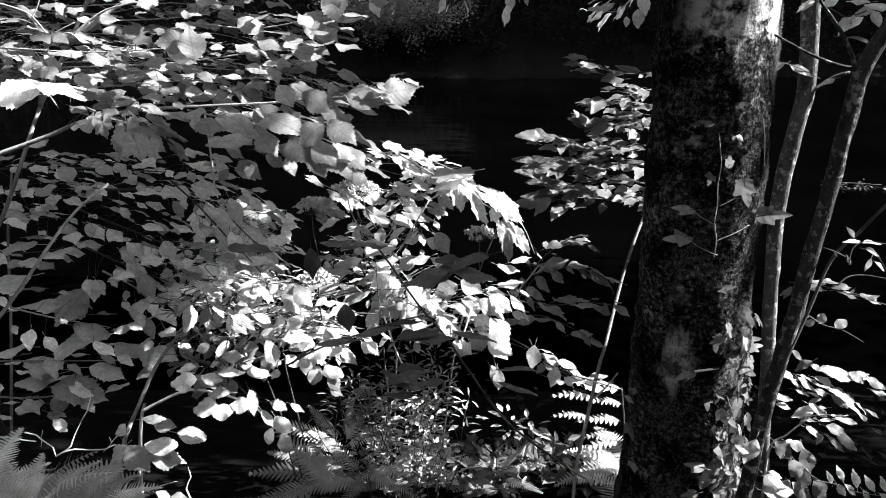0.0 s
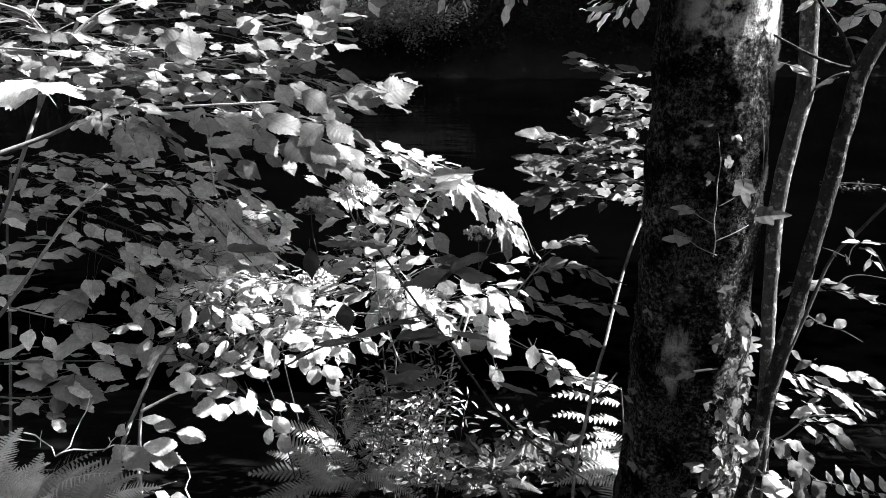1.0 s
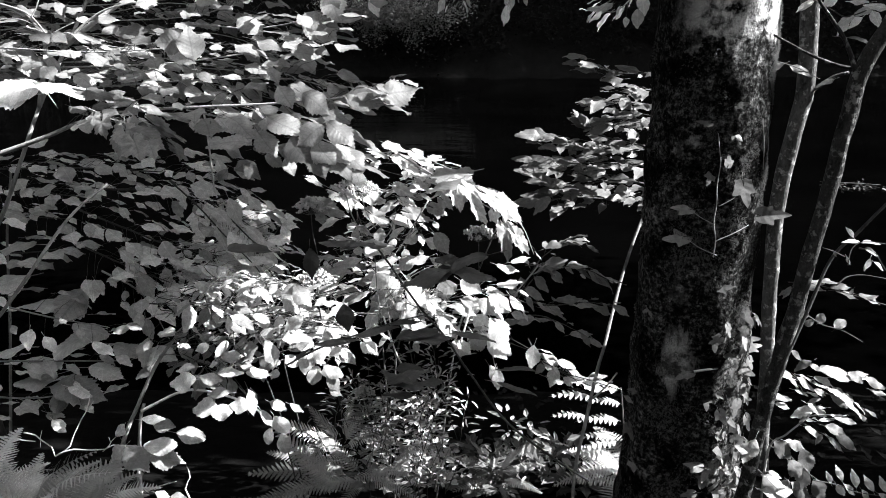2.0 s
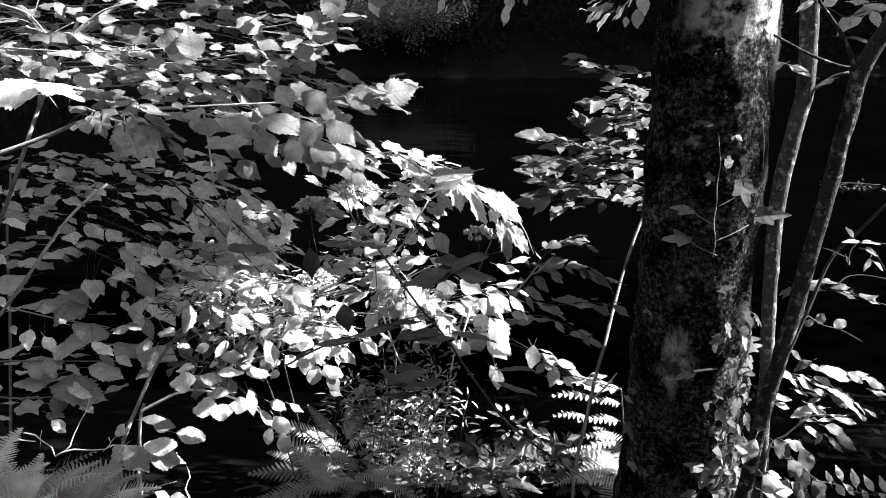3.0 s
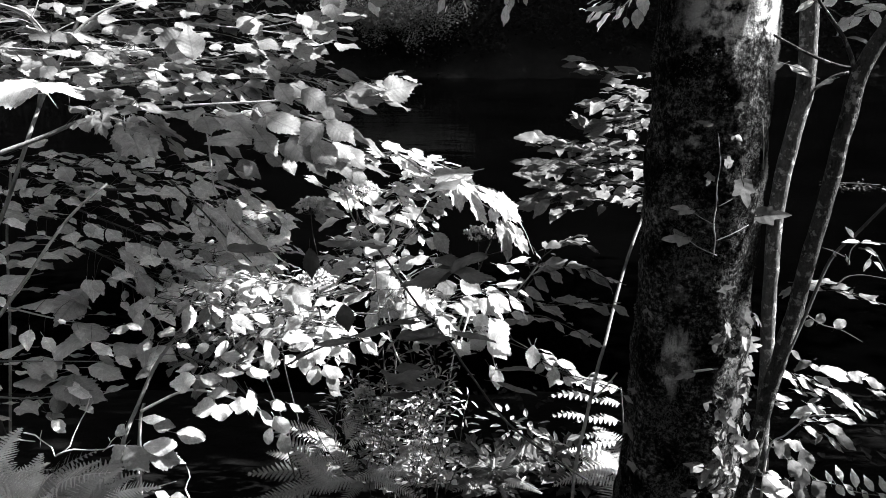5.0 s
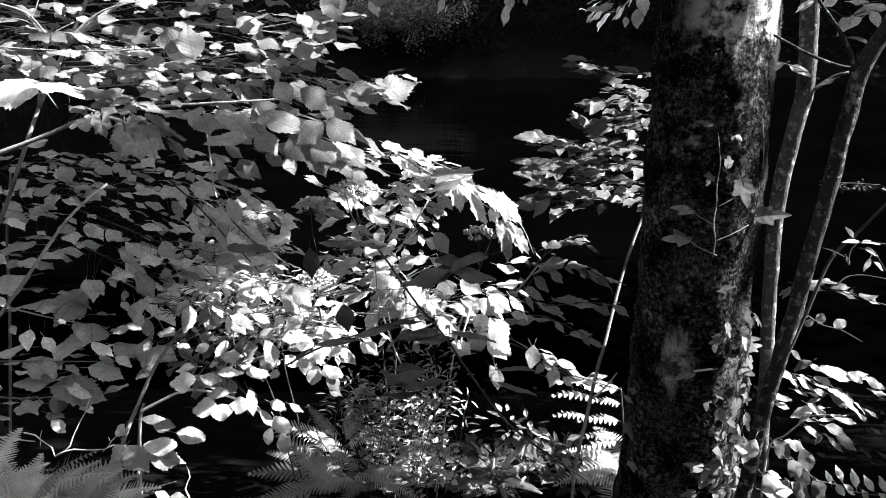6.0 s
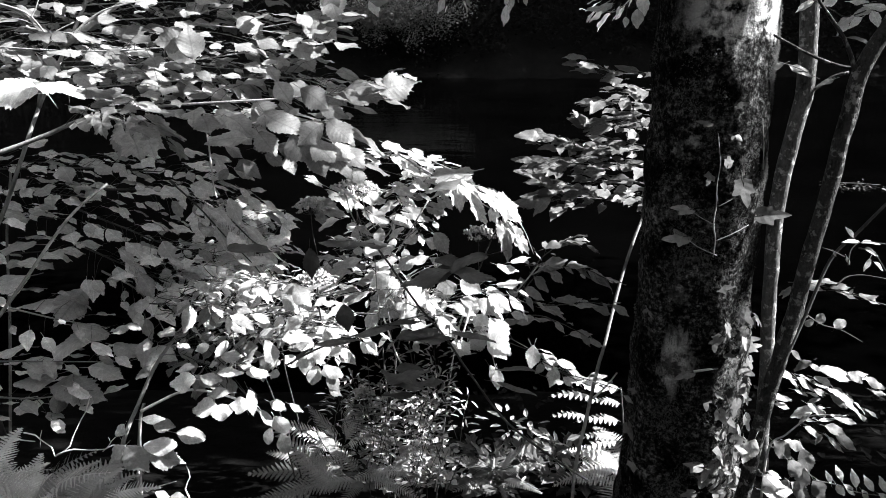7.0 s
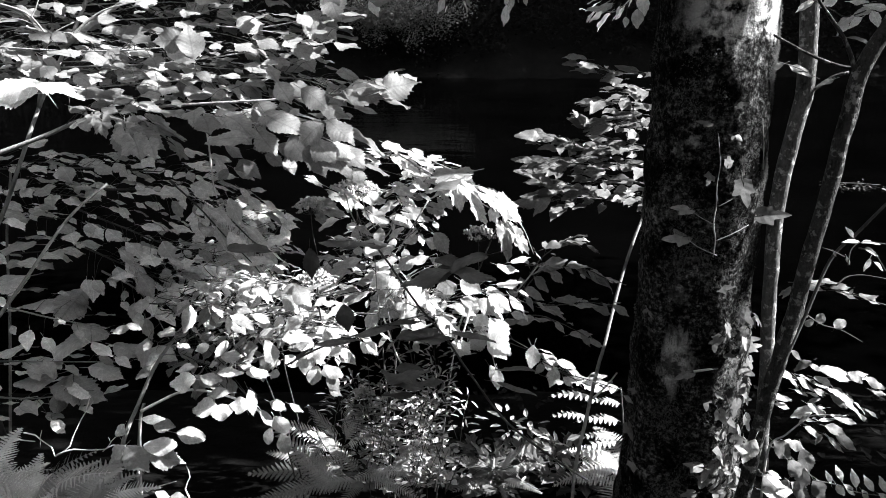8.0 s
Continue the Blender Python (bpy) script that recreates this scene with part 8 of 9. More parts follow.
single_leaf(twig, "beech", PALE, (1.156, 2.187, 1.567), (-0.890, 0.456, 0.001), (-0.248, -0.487, 0.838), 0.058, 0.98, 9)
single_leaf(twig, "lance", IVY_AND_SHADED, (1.087, 2.150, 1.477), (0.845, -0.535, -0.029), (-0.181, -0.337, 0.924), 0.094, 0.96, 11)
single_leaf(twig, "beech", PALE, (1.209, 2.122, 1.497), (-0.981, 0.018, -0.191), (-0.186, -0.336, 0.923), 0.059, 1.05, 12)
low_twig = branch(over, [(1.012, 2.510, 1.382), (1.084, 2.505, 1.370), (1.138, 2.499, 1.353), (1.202, 2.488, 1.322)], 0.002, 0.0012, STEM)
single_leaf(low_twig, "beech", IVY_AND_SHADED, (1.090, 2.506, 1.369), (-0.939, -0.146, -0.310), (-0.206, -0.485, 0.850), 0.061, 1.00, 13)
single_leaf(low_twig, "beech", IVY_AND_SHADED, (1.117, 2.524, 1.360), (0.714, -0.672, -0.194), (-0.219, -0.478, 0.850), 0.074, 0.87, 15)
single_leaf(low_twig, "beech", IVY_AND_SHADED, (1.223, 2.437, 1.329), (-0.940, -0.121, -0.320), (-0.230, -0.469, 0.853), 0.060, 1.00, 17)

# ---- ivy on the trunk ----
def ivy():
    t = thing("ivy", (0.8, 2.02, 0.0), "ivy climbing the mossy trunk", "climber")
    main = branch(t, [(0.760, 2.022, 0.890), (0.760, 2.020, 0.942), (0.749, 2.020, 0.991), (0.751, 2.022, 1.045), (0.746, 2.022, 1.096), (0.748, 2.022, 1.159), (0.740, 2.024, 1.202), (0.733, 2.026, 1.241)], 0.0017, 0.0012, TWIG, "stem")
    for w in ([(0.754, 2.027, 0.984), (0.716, 2.034, 1.003), (0.690, 2.046, 1.021)], [(0.771, 2.026, 0.894), (0.726, 2.032, 0.912), (0.698, 2.042, 0.929)], [(0.762, 2.026, 0.936), (0.815, 2.031, 0.959), (0.859, 2.050, 0.976)], [(0.761, 2.027, 1.038), (0.786, 2.028, 1.052), (0.801, 2.030, 1.061)], [(0.889, 2.079, 1.129), (0.880, 2.074, 1.194), (0.861, 2.061, 1.274)], [(0.856, 2.030, 0.440), (0.907, 2.051, 0.307), (0.907, 2.037, 0.128), (0.874, 2.012, 0.039)]):
        branch(t, w, 0.0014, 0.001, TWIG, "stem")
    single_leaf(main, "ivy", IVY_AND_SHADED, (0.702, 2.047, 1.021), (-0.938, 0.343, 0.051), (0.363, -0.691, 0.625), 0.075, 0.97, 1)
    single_leaf(main, "ivy", IVY_AND_SHADED, (0.704, 2.059, 0.941), (-0.966, 0.124, -0.226), (0.367, -0.672, 0.643), 0.089, 0.99, 2)
    single_leaf(main, "ivy", IVY_AND_SHADED, (0.738, 2.042, 1.131), (-0.497, -0.391, -0.775), (0.343, -0.712, 0.613), 0.048, 1.00, 3)
    single_leaf(main, "ivy", IVY_AND_SHADED, (0.818, 2.032, 1.112), (0.069, -0.436, -0.827), (-0.103, -0.885, 0.440), 0.085, 0.98, 4)
    single_leaf(main, "ivy", IVY_AND_SHADED, (0.884, 2.073, 0.998), (0.929, -0.348, 0.126), (0.278, -0.778, 0.564), 0.095, 0.95, 5)
    single_leaf(main, "ivy", IVY_AND_SHADED, (0.768, 2.021, 1.150), (0.173, 0.395, 0.902), (0.314, -0.803, 0.506), 0.040, 1.00, 6)
    single_leaf(main, "ivy", IVY_AND_SHADED, (0.770, 2.042, 1.245), (0.727, -0.504, -0.466), (0.307, -0.818, 0.487), 0.046, 0.96, 7)
    single_leaf(main, "ivy", IVY_AND_SHADED, (0.719, 2.033, 1.267), (-0.936, 0.350, 0.048), (0.345, -0.743, 0.573), 0.049, 0.96, 8)
    single_leaf(main, "ivy", IVY_AND_SHADED, (0.772, 2.035, 1.312), (0.945, -0.208, 0.253), (0.318, -0.757, 0.571), 0.034, 0.97, 9)
    single_leaf(main, "ivy", IVY_AND_SHADED, (0.937, 2.170, 0.554), (0.964, -0.132, 0.229), (-0.262, -0.587, 0.766), 0.065, 0.99, 10)
    single_leaf(main, "ivy", IVY_AND_SHADED, (0.802, 2.039, 0.635), (-0.160, -0.674, -0.721), (-0.266, -0.674, 0.689), 0.052, 0.94, 11)
    single_leaf(main, "ivy", IVY_AND_SHADED, (0.888, 2.095, 0.512), (0.740, -0.634, -0.224), (-0.252, -0.571, 0.782), 0.073, 0.90, 12)
    single_leaf(main, "ivy", IVY_AND_SHADED, (0.750, 2.033, 0.518), (-0.940, -0.109, -0.324), (-0.206, -0.579, 0.789), 0.063, 1.00, 13)
    single_leaf(main, "ivy", IVY_AND_SHADED, (0.798, 2.036, 0.443), (-0.156, -0.714, -0.682), (-0.252, -0.639, 0.727), 0.055, 0.93, 14)
    single_leaf(main, "ivy", IVY_AND_SHADED, (0.865, 2.065, 0.362), (0.395, -0.811, -0.432), (-0.235, -0.544, 0.806), 0.070, 0.85, 15)
    single_leaf(main, "ivy", IVY_AND_SHADED, (0.930, 2.027, 0.284), (-0.142, -0.814, -0.563), (-0.242, -0.523, 0.817), 0.076, 0.87, 16)
    single_leaf(main, "ivy", IVY_AND_SHADED, (0.802, 1.995, 0.206), (-0.916, 0.401, 0.026), (-0.168, -0.440, 0.882), 0.074, 0.95, 17)
    single_leaf(main, "ivy", IVY_AND_SHADED, (0.816, 2.031, 0.174), (-0.306, -0.709, -0.635), (-0.237, -0.590, 0.772), 0.071, 0.92, 18)
    single_leaf(main, "ivy", IVY_AND_SHADED, (0.846, 2.046, 0.263), (0.136, -0.850, -0.510), (-0.222, -0.527, 0.820), 0.065, 0.84, 19)
    single_leaf(main, "ivy", IVY_AND_SHADED, (0.864, 2.043, 0.170), (0.825, -0.552, -0.119), (-0.225, -0.515, 0.827), 0.055, 0.91, 20)
    single_leaf(main, "ivy", IVY_AND_SHADED, (0.795, 2.004, 0.104), (-0.979, 0.044, -0.200), (-0.194, -0.508, 0.840), 0.057, 1.00, 21)
    single_leaf(main, "ivy", IVY_AND_SHADED, (0.630, 2.151, 0.383), (-0.943, 0.329, 0.057), (-0.187, -0.662, 0.726), 0.045, 0.97, 22)
    single_leaf(main, "ivy", IVY_AND_SHADED, (0.606, 2.173, 0.251), (0.149, -0.774, -0.616), (-0.180, -0.634, 0.752), 0.062, 0.90, 23)
    single_leaf(main, "ivy", IVY_AND_SHADED, (0.604, 2.115, 0.150), (0.775, -0.573, -0.268), (-0.184, -0.610, 0.771), 0.074, 0.93, 24)
    single_leaf(main, "ivy", IVY_AND_SHADED, (0.640, 2.125, 0.686), (-0.937, -0.052, -0.344), (-0.207, -0.711, 0.672), 0.045, 1.00, 25)
    single_leaf(main, "ivy", IVY_AND_SHADED, (0.787, 2.034, 0.791), (0.953, -0.286, 0.104), (-0.283, -0.706, 0.649), 0.049, 0.97, 26)
    single_leaf(main, "ivy", IVY_AND_SHADED, (0.883, 2.090, 0.702), (0.412, -0.777, -0.476), (-0.261, -0.601, 0.755), 0.065, 0.87, 27)
    single_leaf(main, "ivy", IVY_AND_SHADED, (0.818, 2.050, 0.284), (0.365, -0.859, -0.360), (-0.184, -0.446, 0.876), 0.081, 0.80, 50)
    single_leaf(main, "ivy", IVY_AND_SHADED, (0.877, 2.058, 0.234), (-0.142, -0.818, -0.557), (-0.225, -0.522, 0.823), 0.082, 0.87, 51)
    single_leaf(main, "ivy", IVY_AND_SHADED, (0.843, 2.037, 0.199), (-0.557, -0.696, -0.453), (-0.177, -0.434, 0.883), 0.081, 0.90, 52)
    single_leaf(main, "ivy", IVY_AND_SHADED, (0.885, 2.070, 0.121), (0.588, -0.771, -0.244), (-0.189, -0.424, 0.885), 0.084, 0.83, 53)
    single_leaf(main, "ivy", IVY_AND_SHADED, (0.857, 2.051, 0.124), (0.000, -0.856, -0.516), (-0.215, -0.504, 0.836), 0.092, 0.84, 54)
    single_leaf(main, "ivy", IVY_AND_SHADED, (0.883, 2.072, 0.285), (0.814, -0.571, -0.108), (-0.199, -0.448, 0.872), 0.069, 0.90, 55)
    single_leaf(main, "ivy", IVY_AND_SHADED, (0.949, 2.157, 0.530), (0.933, 0.227, 0.279), (-0.176, -0.388, 0.905), 0.064, 1.00, 56)
    single_leaf(main, "ivy", IVY_AND_SHADED, (0.824, 2.057, 0.583), (0.696, -0.697, -0.174), (-0.162, -0.388, 0.907), 0.071, 0.86, 57)
    single_leaf(main, "ivy", IVY_AND_SHADED, (0.913, 2.108, 0.455), (0.128, -0.883, -0.452), (-0.208, -0.469, 0.858), 0.085, 0.81, 58)
    rnd = random.Random(4)
    for i in range(66):
        a = rnd.uniform(-1.45, -0.6)
        h = rnd.uniform(-0.1, 0.7)
        r = 0.165 + 0.03 * math.exp(-h * 2)
        c = Vector((0.80 - 0.032 * h + math.cos(a) * r, 2.2 + math.sin(a) * r, h))
        out = Vector((math.cos(a), math.sin(a), 0.3))
        put_leaf(main, "ivy", IVY_AND_SHADED, c + out * 0.02, Vector((rnd.gauss(0, 0.6), rnd.gauss(0, 0.3), -1)), out + Vector((rnd.gauss(0, 0.3), rnd.gauss(0, 0.3), 0.2)), rnd.uniform(0.03, 0.06), rnd)


ivy()


# ---- ferns ----
def frond_mesh(pairs, seed, mat=FERN):
    """A frond one long along x: a thin midrib with paired, toothed pinnae."""
    rnd = random.Random(seed)
    verts, faces, uvs = [], [], []

    def at(t):
        return Vector((t, 0.04 * math.sin(3 * t), 0.22 * math.sin(t * 2.6) - 0.25 * t * t))

    for i in range(pairs):
        t = 0.12 + 0.88 * i / pairs
        ln = 0.24 * math.sin(math.pi * (0.15 + 0.85 * t) ** 0.8) ** 0.8 + 0.012
        for sgn in (-1, 1):
            p = at(t)
            d = Vector((0.35, sgn, -0.15 + rnd.uniform(-0.12, 0.12))).normalized() * ln * rnd.uniform(0.85, 1.1)
            w = Vector((0.46 / pairs, 0, 0.0))
            n = 12
            k = len(verts)
            for j in range(n + 1):
                s = j / n
                c = p + d * s + Vector((0, 0, -0.06 * s * s * ln))
                f = (1 - s ** 1.8) ** 0.7 * (1.05 if j % 2 else 0.6)
                verts.extend([c - w * f, c + w * f])
                uvs.extend([(-0.3, s), (0.3, s)])
            for j in range(n):
                a = k + 2 * j
                faces.append((a, a + 1, a + 3, a + 2))
    first = len(verts)
    tube(verts, faces, [at(j / 10) for j in range(11)], 0.006, 0.002, 4)
    uvs += [(0, 0)] * (len(verts) - first)
    return mesh("frond", verts, faces, mat, uvs)


FRONDS = [frond_mesh(20, 1), frond_mesh(24, 2), frond_mesh(18, 3)]
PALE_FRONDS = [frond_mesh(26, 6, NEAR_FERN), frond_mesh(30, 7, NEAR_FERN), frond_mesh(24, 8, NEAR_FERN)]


def fern(at, fronds, size, seed, label, turn=(0, 360), rise=(10, 55), fronds_of=FRONDS):
    t = thing("fern", at, label, "fern", "ferns on the bank")
    rnd = random.Random(seed)
    for i in range(fronds):
        a = radians(turn[0] + (turn[1] - turn[0]) * (i + rnd.uniform(-0.3, 0.3)) / fronds)
        e = radians(rnd.uniform(*rise))
        ax = Vector((math.cos(a) * math.cos(e), math.sin(a) * math.cos(e), math.sin(e)))
        ob = new("frond", fronds_of[rnd.randrange(3)])
        ob.parent = t
        s = size * rnd.uniform(0.75, 1.15)
        ob.matrix_basis = basis(ax, (0, 0, 1)) @ Matrix.Diagonal((s, s, s, 1))
    return t


def reaching_fern(at, label, reaches):
    """A fern whose fronds reach from near its crown to given tips: (base, tip, breadth)."""
    t = thing("fern", at, label, "fern", "ferns on the bank")
    for i, (a, b, wide) in enumerate(reaches):
        a, b = Vector(a), Vector(b)
        d = b - a
        ob = new("frond", FRONDS[i % 3])
        ob.parent = t
        s = d.length
        ob.matrix_basis = Matrix.Translation(a - Vector(at)) @ basis(d, (0.12 * (i % 3 - 1), -0.45, 1)) @ Matrix.Diagonal((s, s * wide, s * 0.5, 1))
    return t


reaching_fern((-0.292, 2.301, -0.069), "dark spreading fern on the bank", [((-0.312, 2.304, -0.059), (-0.679, 2.229, 0.027), 0.55), ((-0.322, 2.311, -0.040), (-0.636, 2.339, 0.036), 0.55), ((-0.292, 2.301, -0.069), (-0.544, 2.161, -0.015), 0.50), ((-0.292, 2.308, -0.050), (-0.462, 2.406, 0.074), 0.60), ((-0.271, 2.304, -0.059), (-0.125, 2.225, 0.016), 0.70), ((-0.292, 2.301, -0.069), (-0.346, 2.105, -0.023), 0.60), ((-0.261, 2.301, -0.069), (-0.086, 2.197, -0.061), 0.60), ((-0.322, 2.301, -0.069), (-0.627, 2.114, 0.003), 0.50)])
reaching_fern((-0.386, 2.428, -0.013), "dark spreading fern on the bank", [((-0.376, 2.428, -0.013), (-0.636, 2.376, 0.137), 0.55), ((-0.386, 2.431, -0.003), (-0.502, 2.481, 0.135), 0.60), ((-0.365, 2.431, -0.003), (-0.260, 2.484, 0.141), 0.60), ((-0.365, 2.428, -0.013), (-0.170, 2.363, 0.102), 0.60), ((-0.386, 2.428, -0.013), (-0.575, 2.335, 0.026), 0.50), ((-0.386, 2.428, -0.013), (-0.416, 2.273, -0.000), 0.60), ((-0.361, 2.435, 0.007), (-0.334, 2.489, 0.155), 0.60)])
reaching_fern((-0.445, 2.252, -0.056), "sun-flecked fern beside the round-leaved shrub", [((-0.386, 2.245, -0.075), (-0.571, 2.201, 0.241), 0.50), ((-0.396, 2.252, -0.056), (-0.452, 2.228, 0.169), 0.55), ((-0.445, 2.239, -0.094), (-0.678, 2.149, -0.047), 0.55), ((-0.366, 2.245, -0.075), (-0.486, 2.200, 0.093), 0.50)])
reaching_fern((-0.194, 2.364, -0.042), "dark spreading fern on the bank", [((-0.194, 2.360, -0.052), (-0.297, 2.406, 0.074), 0.60), ((-0.194, 2.360, -0.052), (-0.048, 2.300, 0.074), 0.60), ((-0.194, 2.357, -0.061), (-0.320, 2.217, -0.006), 0.60), ((-0.184, 2.357, -0.061), (-0.086, 2.211, -0.025), 0.60)])
reaching_fern((0.252, 2.468, -0.194), "low fern in deep shade above the water", [((0.209, 2.472, -0.184), (0.024, 2.505, -0.092), 0.50), ((0.219, 2.476, -0.173), (0.393, 2.489, -0.137), 0.50), ((0.209, 2.468, -0.194), (0.034, 2.372, -0.167), 0.50), ((0.219, 2.468, -0.194), (0.369, 2.369, -0.175), 0.50), ((0.209, 2.479, -0.163), (0.111, 2.520, -0.051), 0.50), ((0.219, 2.479, -0.163), (0.317, 2.516, -0.061), 0.50), ((0.219, 2.464, -0.204), (0.239, 2.311, -0.187), 0.50)])
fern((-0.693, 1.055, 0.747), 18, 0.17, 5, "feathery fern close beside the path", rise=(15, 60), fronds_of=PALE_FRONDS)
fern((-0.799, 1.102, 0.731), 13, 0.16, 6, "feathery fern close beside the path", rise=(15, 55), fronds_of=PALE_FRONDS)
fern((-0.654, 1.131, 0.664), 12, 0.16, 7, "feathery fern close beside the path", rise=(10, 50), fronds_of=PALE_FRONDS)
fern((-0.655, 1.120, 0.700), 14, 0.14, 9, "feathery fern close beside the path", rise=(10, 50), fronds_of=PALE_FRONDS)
fern((0.730, 2.468, -0.194), 8, 0.32, 8, "sunlit fern behind the mossy trunk", turn=(120, 240), rise=(0, 30))

# one big fern in the sun: stiff fronds reaching out flat, one above the other
COARSE = [frond_mesh(7, 4), frond_mesh(8, 5)]
tall = thing("fern", (0.741, 2.438, -0.276), "sunlit fern with flat tiered fronds behind the trunk", "fern", "ferns on the bank")
branch(tall, [(0.741, 2.431, -0.296), (0.699, 2.488, -0.080), (0.670, 2.518, 0.149), (0.664, 2.520, 0.182)], 0.004, 0.002, STEM, "stalk")
for i, (a, b) in enumerate(([(0.668, 2.517, 0.174), (0.418, 2.506, 0.233)], [(0.670, 2.507, 0.117), (0.537, 2.489, 0.157)], [(0.554, 2.489, 0.157), (0.399, 2.470, 0.192)], [(0.668, 2.494, 0.052), (0.500, 2.465, 0.089)], [(0.537, 2.465, 0.089), (0.403, 2.445, 0.122)], [(0.665, 2.509, -0.023), (0.525, 2.486, 0.002)], [(0.669, 2.503, -0.039), (0.517, 2.453, -0.031)], [(0.669, 2.494, -0.122), (0.504, 2.465, -0.056)], [(0.669, 2.479, -0.165), (0.504, 2.456, -0.082)], [(0.656, 2.471, -0.217), (0.491, 2.431, -0.151)])):
    d = Vector(b) - Vector(a)
    ob = new("frond", COARSE[i % 2])
    ob.parent = tall
    s = d.length * 1.05
    ob.matrix_basis = Matrix.Translation(Vector(a) - tall.location) @ basis(d + Vector((0, 0, -0.01)), (0.5, -0.15, 1)) @ Matrix.Diagonal((s, s * 0.7, s * 0.6, 1))


# ---- small-leaved herbs ----
def herb(at, high, leaves, size, seed, label, lean=(0, 0), mat=HERB, slim=0.44):
    t = thing("herb", at, label, "herb", "small herbs on the bank")
    rnd = random.Random(seed)
    foot = Vector(at)
    tip = foot + Vector((lean[0], lean[1], high))
    mid = foot.lerp(tip, 0.5) + Vector((rnd.uniform(-0.04, 0.04), rnd.uniform(-0.03, 0.03), 0))
    branch(t, [foot, mid, tip], 0.0014, 0.0008, STEM, "stem")
    verts, faces, uvs = [], [], []
    for i in range(leaves):
        s = 0.15 + 0.85 * rnd.random()
        c = (foot.lerp(mid, s * 2) if s < 0.5 else mid.lerp(tip, s * 2 - 1)) - foot
        a = rnd.uniform(0, 6.283)
        reach = Vector((math.cos(a), math.sin(a), rnd.uniform(-0.1, 0.6)))
        c = c + reach * rnd.uniform(0, 0.05)
        b = basis(reach, (rnd.gauss(0, 0.5), rnd.gauss(0, 0.5), 1))
        z = size * rnd.uniform(0.6, 1.2)
        k = len(verts)
        for x, y, h in ((0, 0, 0), (0.35, 0.5 * slim, 0.05), (0.7, 0.34 * slim, 0.02), (1, 0, -0.1), (0.7, -0.34 * slim, 0.02), (0.35, -0.5 * slim, 0.05)):
            verts.append(b @ Vector((x * z, y * z, h * z)) + c)
            uvs.append((y, x))
        faces += [(k, k + 5, k + 4, k + 3), (k, k + 3, k + 2, k + 1)]
    tagged(part("leaves", mesh("leaves", verts, faces, mat, uvs, False), t, foot), kind="stuff")


def herbs():
    rnd = random.Random(21)
    c = Vector((-0.119, 2.335, 0.026))
    for i in range(15):
        herb(c + Vector((rnd.gauss(0, 0.07), rnd.gauss(0, 0.08), -0.2)), rnd.uniform(0.16, 0.46), 36, 0.038, 200 + i, "small-leaved bushy herb in the sun", (rnd.gauss(0, 0.06), 0))
    c = Vector((-0.124, 2.167, 0.441))
    for i in range(13):
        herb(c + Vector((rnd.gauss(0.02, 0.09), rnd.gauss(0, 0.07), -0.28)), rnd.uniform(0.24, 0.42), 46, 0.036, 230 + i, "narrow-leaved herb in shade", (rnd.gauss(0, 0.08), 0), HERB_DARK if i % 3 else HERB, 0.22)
    c = Vector((-0.314, 2.287, 0.331))
    for i in range(6):
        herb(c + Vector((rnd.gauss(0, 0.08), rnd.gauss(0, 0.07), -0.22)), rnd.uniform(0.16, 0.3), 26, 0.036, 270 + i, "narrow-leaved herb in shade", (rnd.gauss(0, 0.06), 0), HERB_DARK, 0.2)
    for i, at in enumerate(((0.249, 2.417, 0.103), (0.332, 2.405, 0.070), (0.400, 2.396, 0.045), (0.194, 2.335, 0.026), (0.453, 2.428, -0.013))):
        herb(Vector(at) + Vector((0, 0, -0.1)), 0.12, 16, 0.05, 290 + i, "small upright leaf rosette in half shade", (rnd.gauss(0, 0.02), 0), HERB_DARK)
    c = Vector((-0.086, 2.237, 0.049))
    for i in range(5):
        herb(c + Vector((rnd.gauss(0, 0.06), rnd.gauss(0, 0.04), -0.12)), rnd.uniform(0.16, 0.3), 26, 0.026, 310 + i, "round-leaved low herb in the sun", (rnd.gauss(0, 0.05), 0), HERB, 0.85)
    herb(Vector((0.063, 2.394, 0.188)) + Vector((0, 0, -0.16)), 0.2, 22, 0.05, 320, "narrow-leaved herb catching the sun", (0.03, 0), HERB, 0.2)
    # deep shade on these herbs is put into the darkened leaf colour
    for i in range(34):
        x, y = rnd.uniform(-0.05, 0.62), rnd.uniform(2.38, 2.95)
        herb(Vector((x, y, bank_height(x, y))), rnd.uniform(0.04, 0.10), 18, 0.06, 250 + i * 3, "low dark broad-leaved herb in deep shade", (rnd.gauss(0, 0.04), 0), SHADE_DARKENED, 0.55)


herbs()


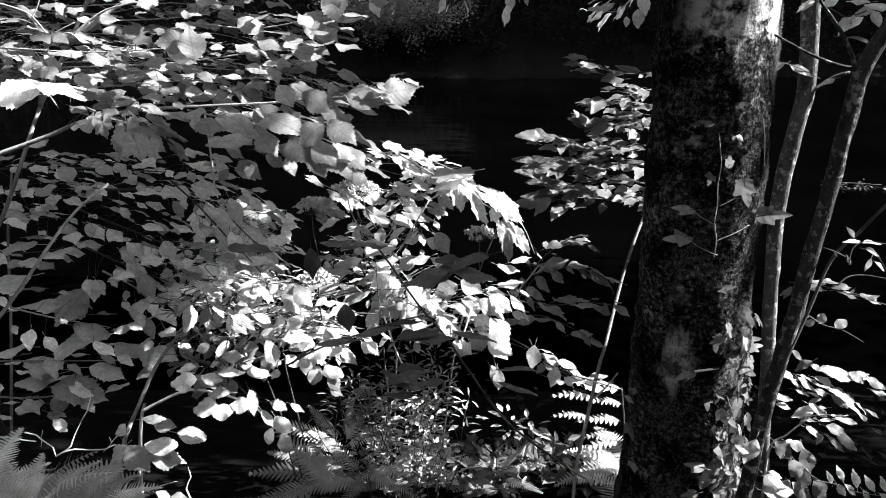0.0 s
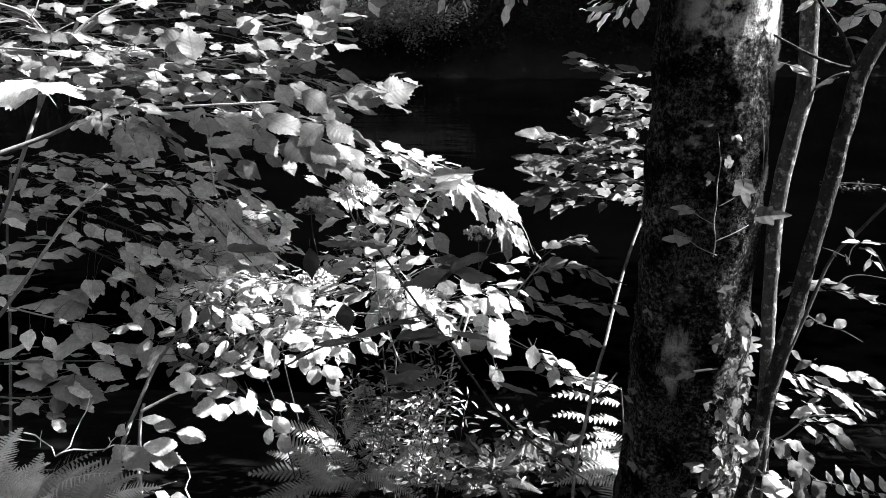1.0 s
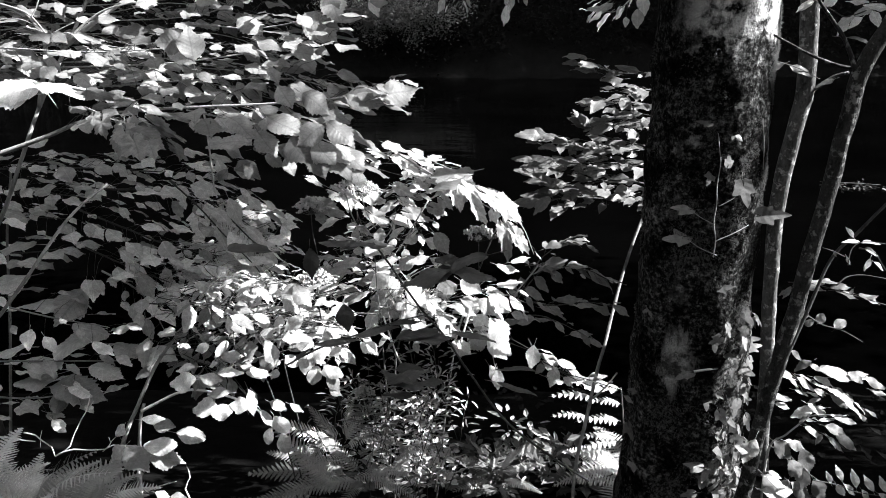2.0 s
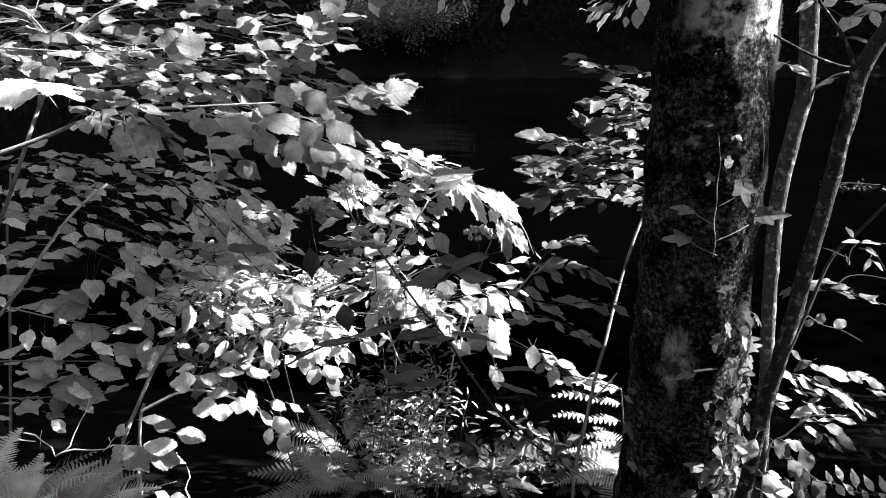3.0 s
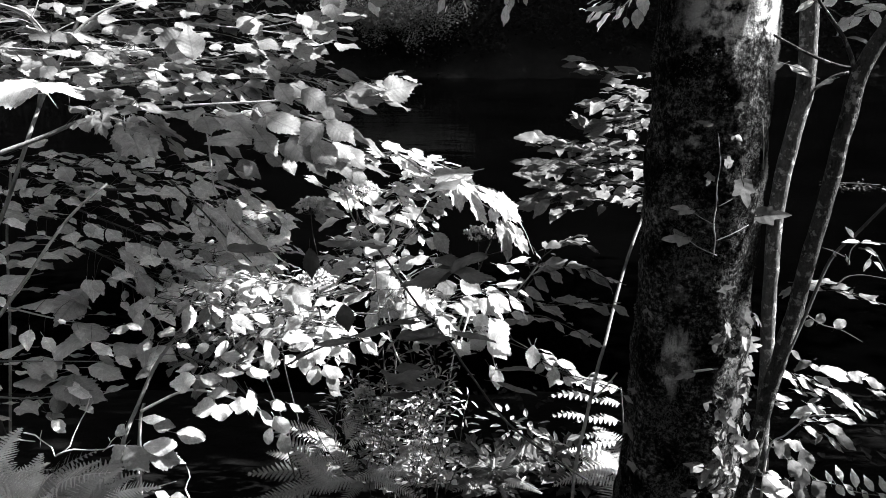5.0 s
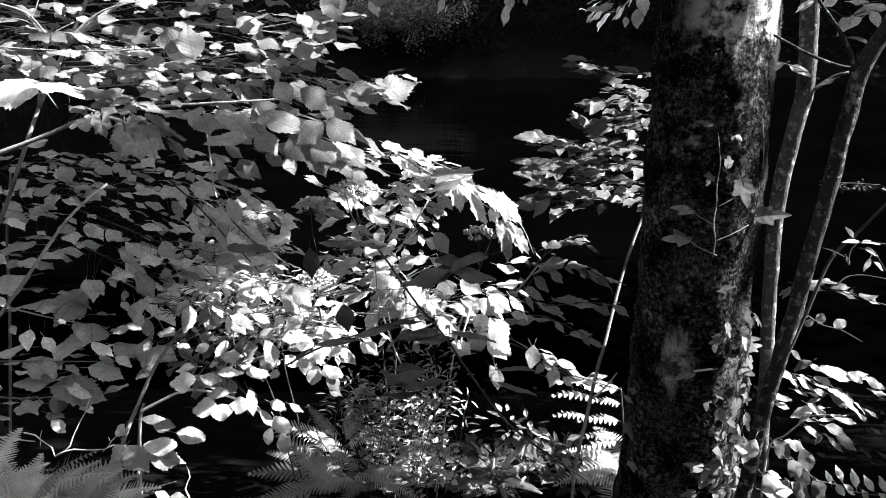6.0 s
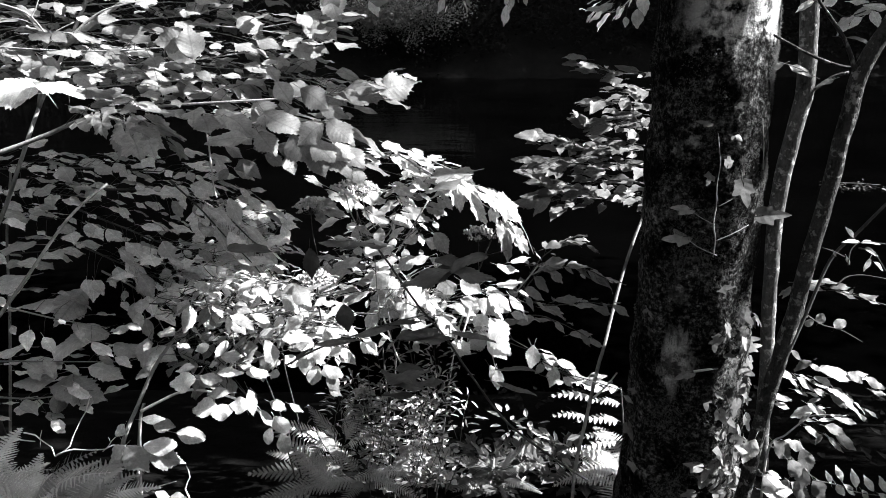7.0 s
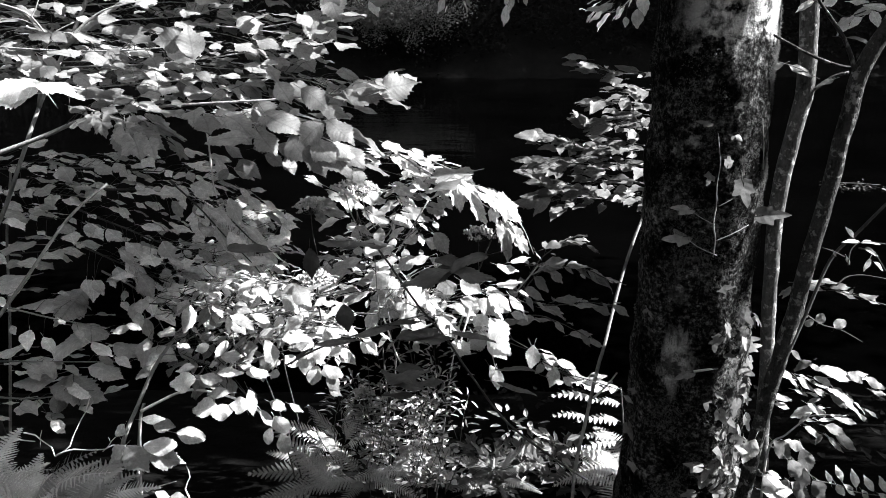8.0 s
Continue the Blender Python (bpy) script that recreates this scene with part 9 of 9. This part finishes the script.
# ---- dead twigs ----
def dead_twigs():
    t = thing("dead_twig", (-0.888, 1.484, 0.611), "bleached bare fallen twig caught among leaves", "twig", "dead twigs")
    branch(t, [(-1.023, 1.498, 0.649), (-0.985, 1.497, 0.647), (-0.959, 1.495, 0.642), (-0.930, 1.494, 0.639)], 0.0021, 0.0015, PALE_WOOD, "twig", 1, 5, 0.3)
    branch(t, [(-0.956, 1.501, 0.658), (-0.930, 1.499, 0.653), (-0.915, 1.495, 0.641), (-0.892, 1.490, 0.626), (-0.885, 1.483, 0.607)], 0.0019, 0.0013, PALE_WOOD, "twig", 1, 5, 0.3)
    branch(t, [(-0.885, 1.483, 0.607), (-0.866, 1.486, 0.617), (-0.843, 1.488, 0.622), (-0.804, 1.488, 0.620), (-0.772, 1.488, 0.622), (-0.753, 1.492, 0.631), (-0.724, 1.491, 0.629)], 0.0021, 0.0015, PALE_WOOD, "twig", 1, 5, 0.3)
    branch(t, [(-0.866, 1.486, 0.617), (-0.851, 1.491, 0.629), (-0.843, 1.499, 0.651), (-0.827, 1.510, 0.683), (-0.814, 1.518, 0.704), (-0.804, 1.530, 0.738)], 0.0019, 0.0013, PALE_WOOD, "twig", 1, 5, 0.3)
    branch(t, [(-0.776, 1.486, 0.617), (-0.763, 1.491, 0.629), (-0.755, 1.495, 0.641), (-0.742, 1.499, 0.653)], 0.0010, 0.0007, PALE_WOOD, "twig", 1, 5, 0.3)
    branch(t, [(-0.920, 1.496, 0.643), (-0.915, 1.503, 0.663)], 0.0010, 0.0007, PALE_WOOD, "twig", 1, 5, 0.3)
    branch(t, [(-0.814, 1.518, 0.704), (-0.796, 1.526, 0.726)], 0.0009, 0.0006, PALE_WOOD, "twig", 1, 5, 0.3)
    branch(t, [(-0.758, 1.493, 0.636), (-0.763, 1.498, 0.648)], 0.0009, 0.0006, PALE_WOOD, "twig", 1, 5, 0.3)
    branch(t, [(-0.918, 1.495, 0.641), (-0.919, 1.490, 0.626)], 0.0010, 0.0007, PALE_WOOD, "twig", 1, 5, 0.3)
    t = thing("dead_twig", (-0.645, 1.641, 0.458), "bleached bare crooked twig", "twig", "dead twigs")
    branch(t, [(-0.630, 1.607, 0.364), (-0.655, 1.624, 0.410), (-0.643, 1.634, 0.438), (-0.652, 1.644, 0.465)], 0.0025, 0.0015, PALE_WOOD, "twig", 2, 5, 0.3)
    branch(t, [(-0.752, 1.623, 0.407), (-0.709, 1.628, 0.420), (-0.678, 1.631, 0.428)], 0.002, 0.0012, PALE_WOOD, "twig", 2, 5, 0.3)
    t = thing("dead_twig", (0.538, 2.280, 0.313), "short bleached twig stub beside the stem", "twig", "dead twigs")
    branch(t, [(0.509, 2.270, 0.286), (0.551, 2.283, 0.322), (0.590, 2.300, 0.367)], 0.004, 0.003, PALE_WOOD, "twig", 2, 5, 0.3)
    t = thing("dead_twig", (0.766, 2.020, 0.533), "short bleached twig stub on the mossy trunk", "twig", "dead twigs")
    branch(t, [(0.747, 2.023, 0.525), (0.790, 2.019, 0.535), (0.816, 2.022, 0.537)], 0.004, 0.003, PALE_WOOD, "twig", 2, 5, 0.3)
    t = thing("grass_blade", (0.031, 2.156, -0.029), "pale upright dry grass stalk", "grass", "grass stalks")
    branch(t, [(-0.026, 2.079, 0.053), (-0.011, 2.104, 0.122), (0.020, 2.126, 0.183)], 0.003, 0.001, TWIG, "stalk")
    branch(t, [(0.011, 2.079, 0.053), (0.052, 2.111, 0.139), (0.070, 2.129, 0.191)], 0.002, 0.001, STEM, "stalk")


dead_twigs()


# ---- leaf litter ----
def litter():
    rnd = random.Random(33)
    verts, faces = [], []
    for i in range(700):
        x, y = rnd.uniform(-0.4, 3), rnd.uniform(1.6, 4.8)
        p = Vector((x, y, bank_height(x, y) + 0.012))
        b = basis((rnd.gauss(0, 1), rnd.gauss(0, 1), 0.1), (rnd.gauss(0, 0.4), rnd.gauss(0, 0.4), 1))
        z = rnd.uniform(0.03, 0.08)
        k = len(verts)
        for u, v, h in ((0, 0, 0), (0.35, 0.3, 0.1), (1, 0, 0), (0.35, -0.3, 0.1)):
            verts.append(p + b @ Vector((u * z, v * z, h * z)))
        faces += [(k, k + 2, k + 1), (k, k + 3, k + 2)]
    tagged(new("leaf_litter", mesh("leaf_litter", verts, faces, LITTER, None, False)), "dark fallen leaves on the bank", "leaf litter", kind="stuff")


litter()


# ---- what moves: the hazel's boughs in the breeze ----
def motions():
    beat = [(0.0, 0.05), (0.5, -0.1), (1.0, 0.1), (1.5, 0.0), (2.2, -0.1), (3.0, 0.0), (3.5, 0.0), (4.0, 0.05), (4.5, 0.65), (5.2, 0.3), (6.0, 0.6), (6.5, 0.7), (7.0, 0.65), (7.5, 0.9), (8.0, 0.6)]
    for i, ob in enumerate(SWAY):
        g = 1.0 if i in (0, 5, 6) else 0.4
        at = ob.location
        walk(ob, [(t, pose(at.x, at.y, at.z, 0.3 * g * math.sin(2.1 * t + i), -g * a, 0.15 * g * math.sin(1.7 * t + i))) for t, a in beat])
    # single leaves turn on their stalks
    for i, ob in enumerate(FLUTTER):
        m = ob.matrix_basis.copy()
        g = 5.0 if i in (0, 1, 4, 5, 6, 9) else 2.0
        rows = []
        for k in range(17):
            t = k * 0.5
            rows.append((t, m @ pose(0, 0, 0, g * math.sin(1.9 * t + i * 1.7), g * 0.7 * math.sin(1.3 * t + i * 2.3), 0)))
        walk(ob, rows)
    # the beech sprays nod slowly
    nod = [(0.0, 0.0), (0.5, 0.4), (1.0, 1.0), (1.5, 0.4), (2.2, 0.3), (3.0, 0.4), (3.5, -0.7), (4.0, -1.1), (4.5, -1.1), (5.2, -0.9), (6.0, -0.7), (6.5, -0.2), (7.0, 0.0), (7.5, 0.4), (8.0, 0.0)]
    for i, ob in enumerate(SPRAYS):
        at = ob.location
        walk(ob, [(t, pose(at.x, at.y, at.z, 0, a * (0.7 + 0.1 * (i % 4)), 0)) for t, a in nod])
    # lighter shoots drift by a few millimetres
    for i, ob in enumerate(DRIFT):
        at = ob.location
        walk(ob, [(t, pose(at.x, at.y, at.z, 0, -0.12 * math.sin(0.5 * t + i), 0.35 - 0.09 * t + 0.1 * math.sin(1.1 * t + i))) for t in (0.0, 1.0, 2.0, 3.0, 4.0, 5.0, 6.0, 7.0, 8.0)])


motions()
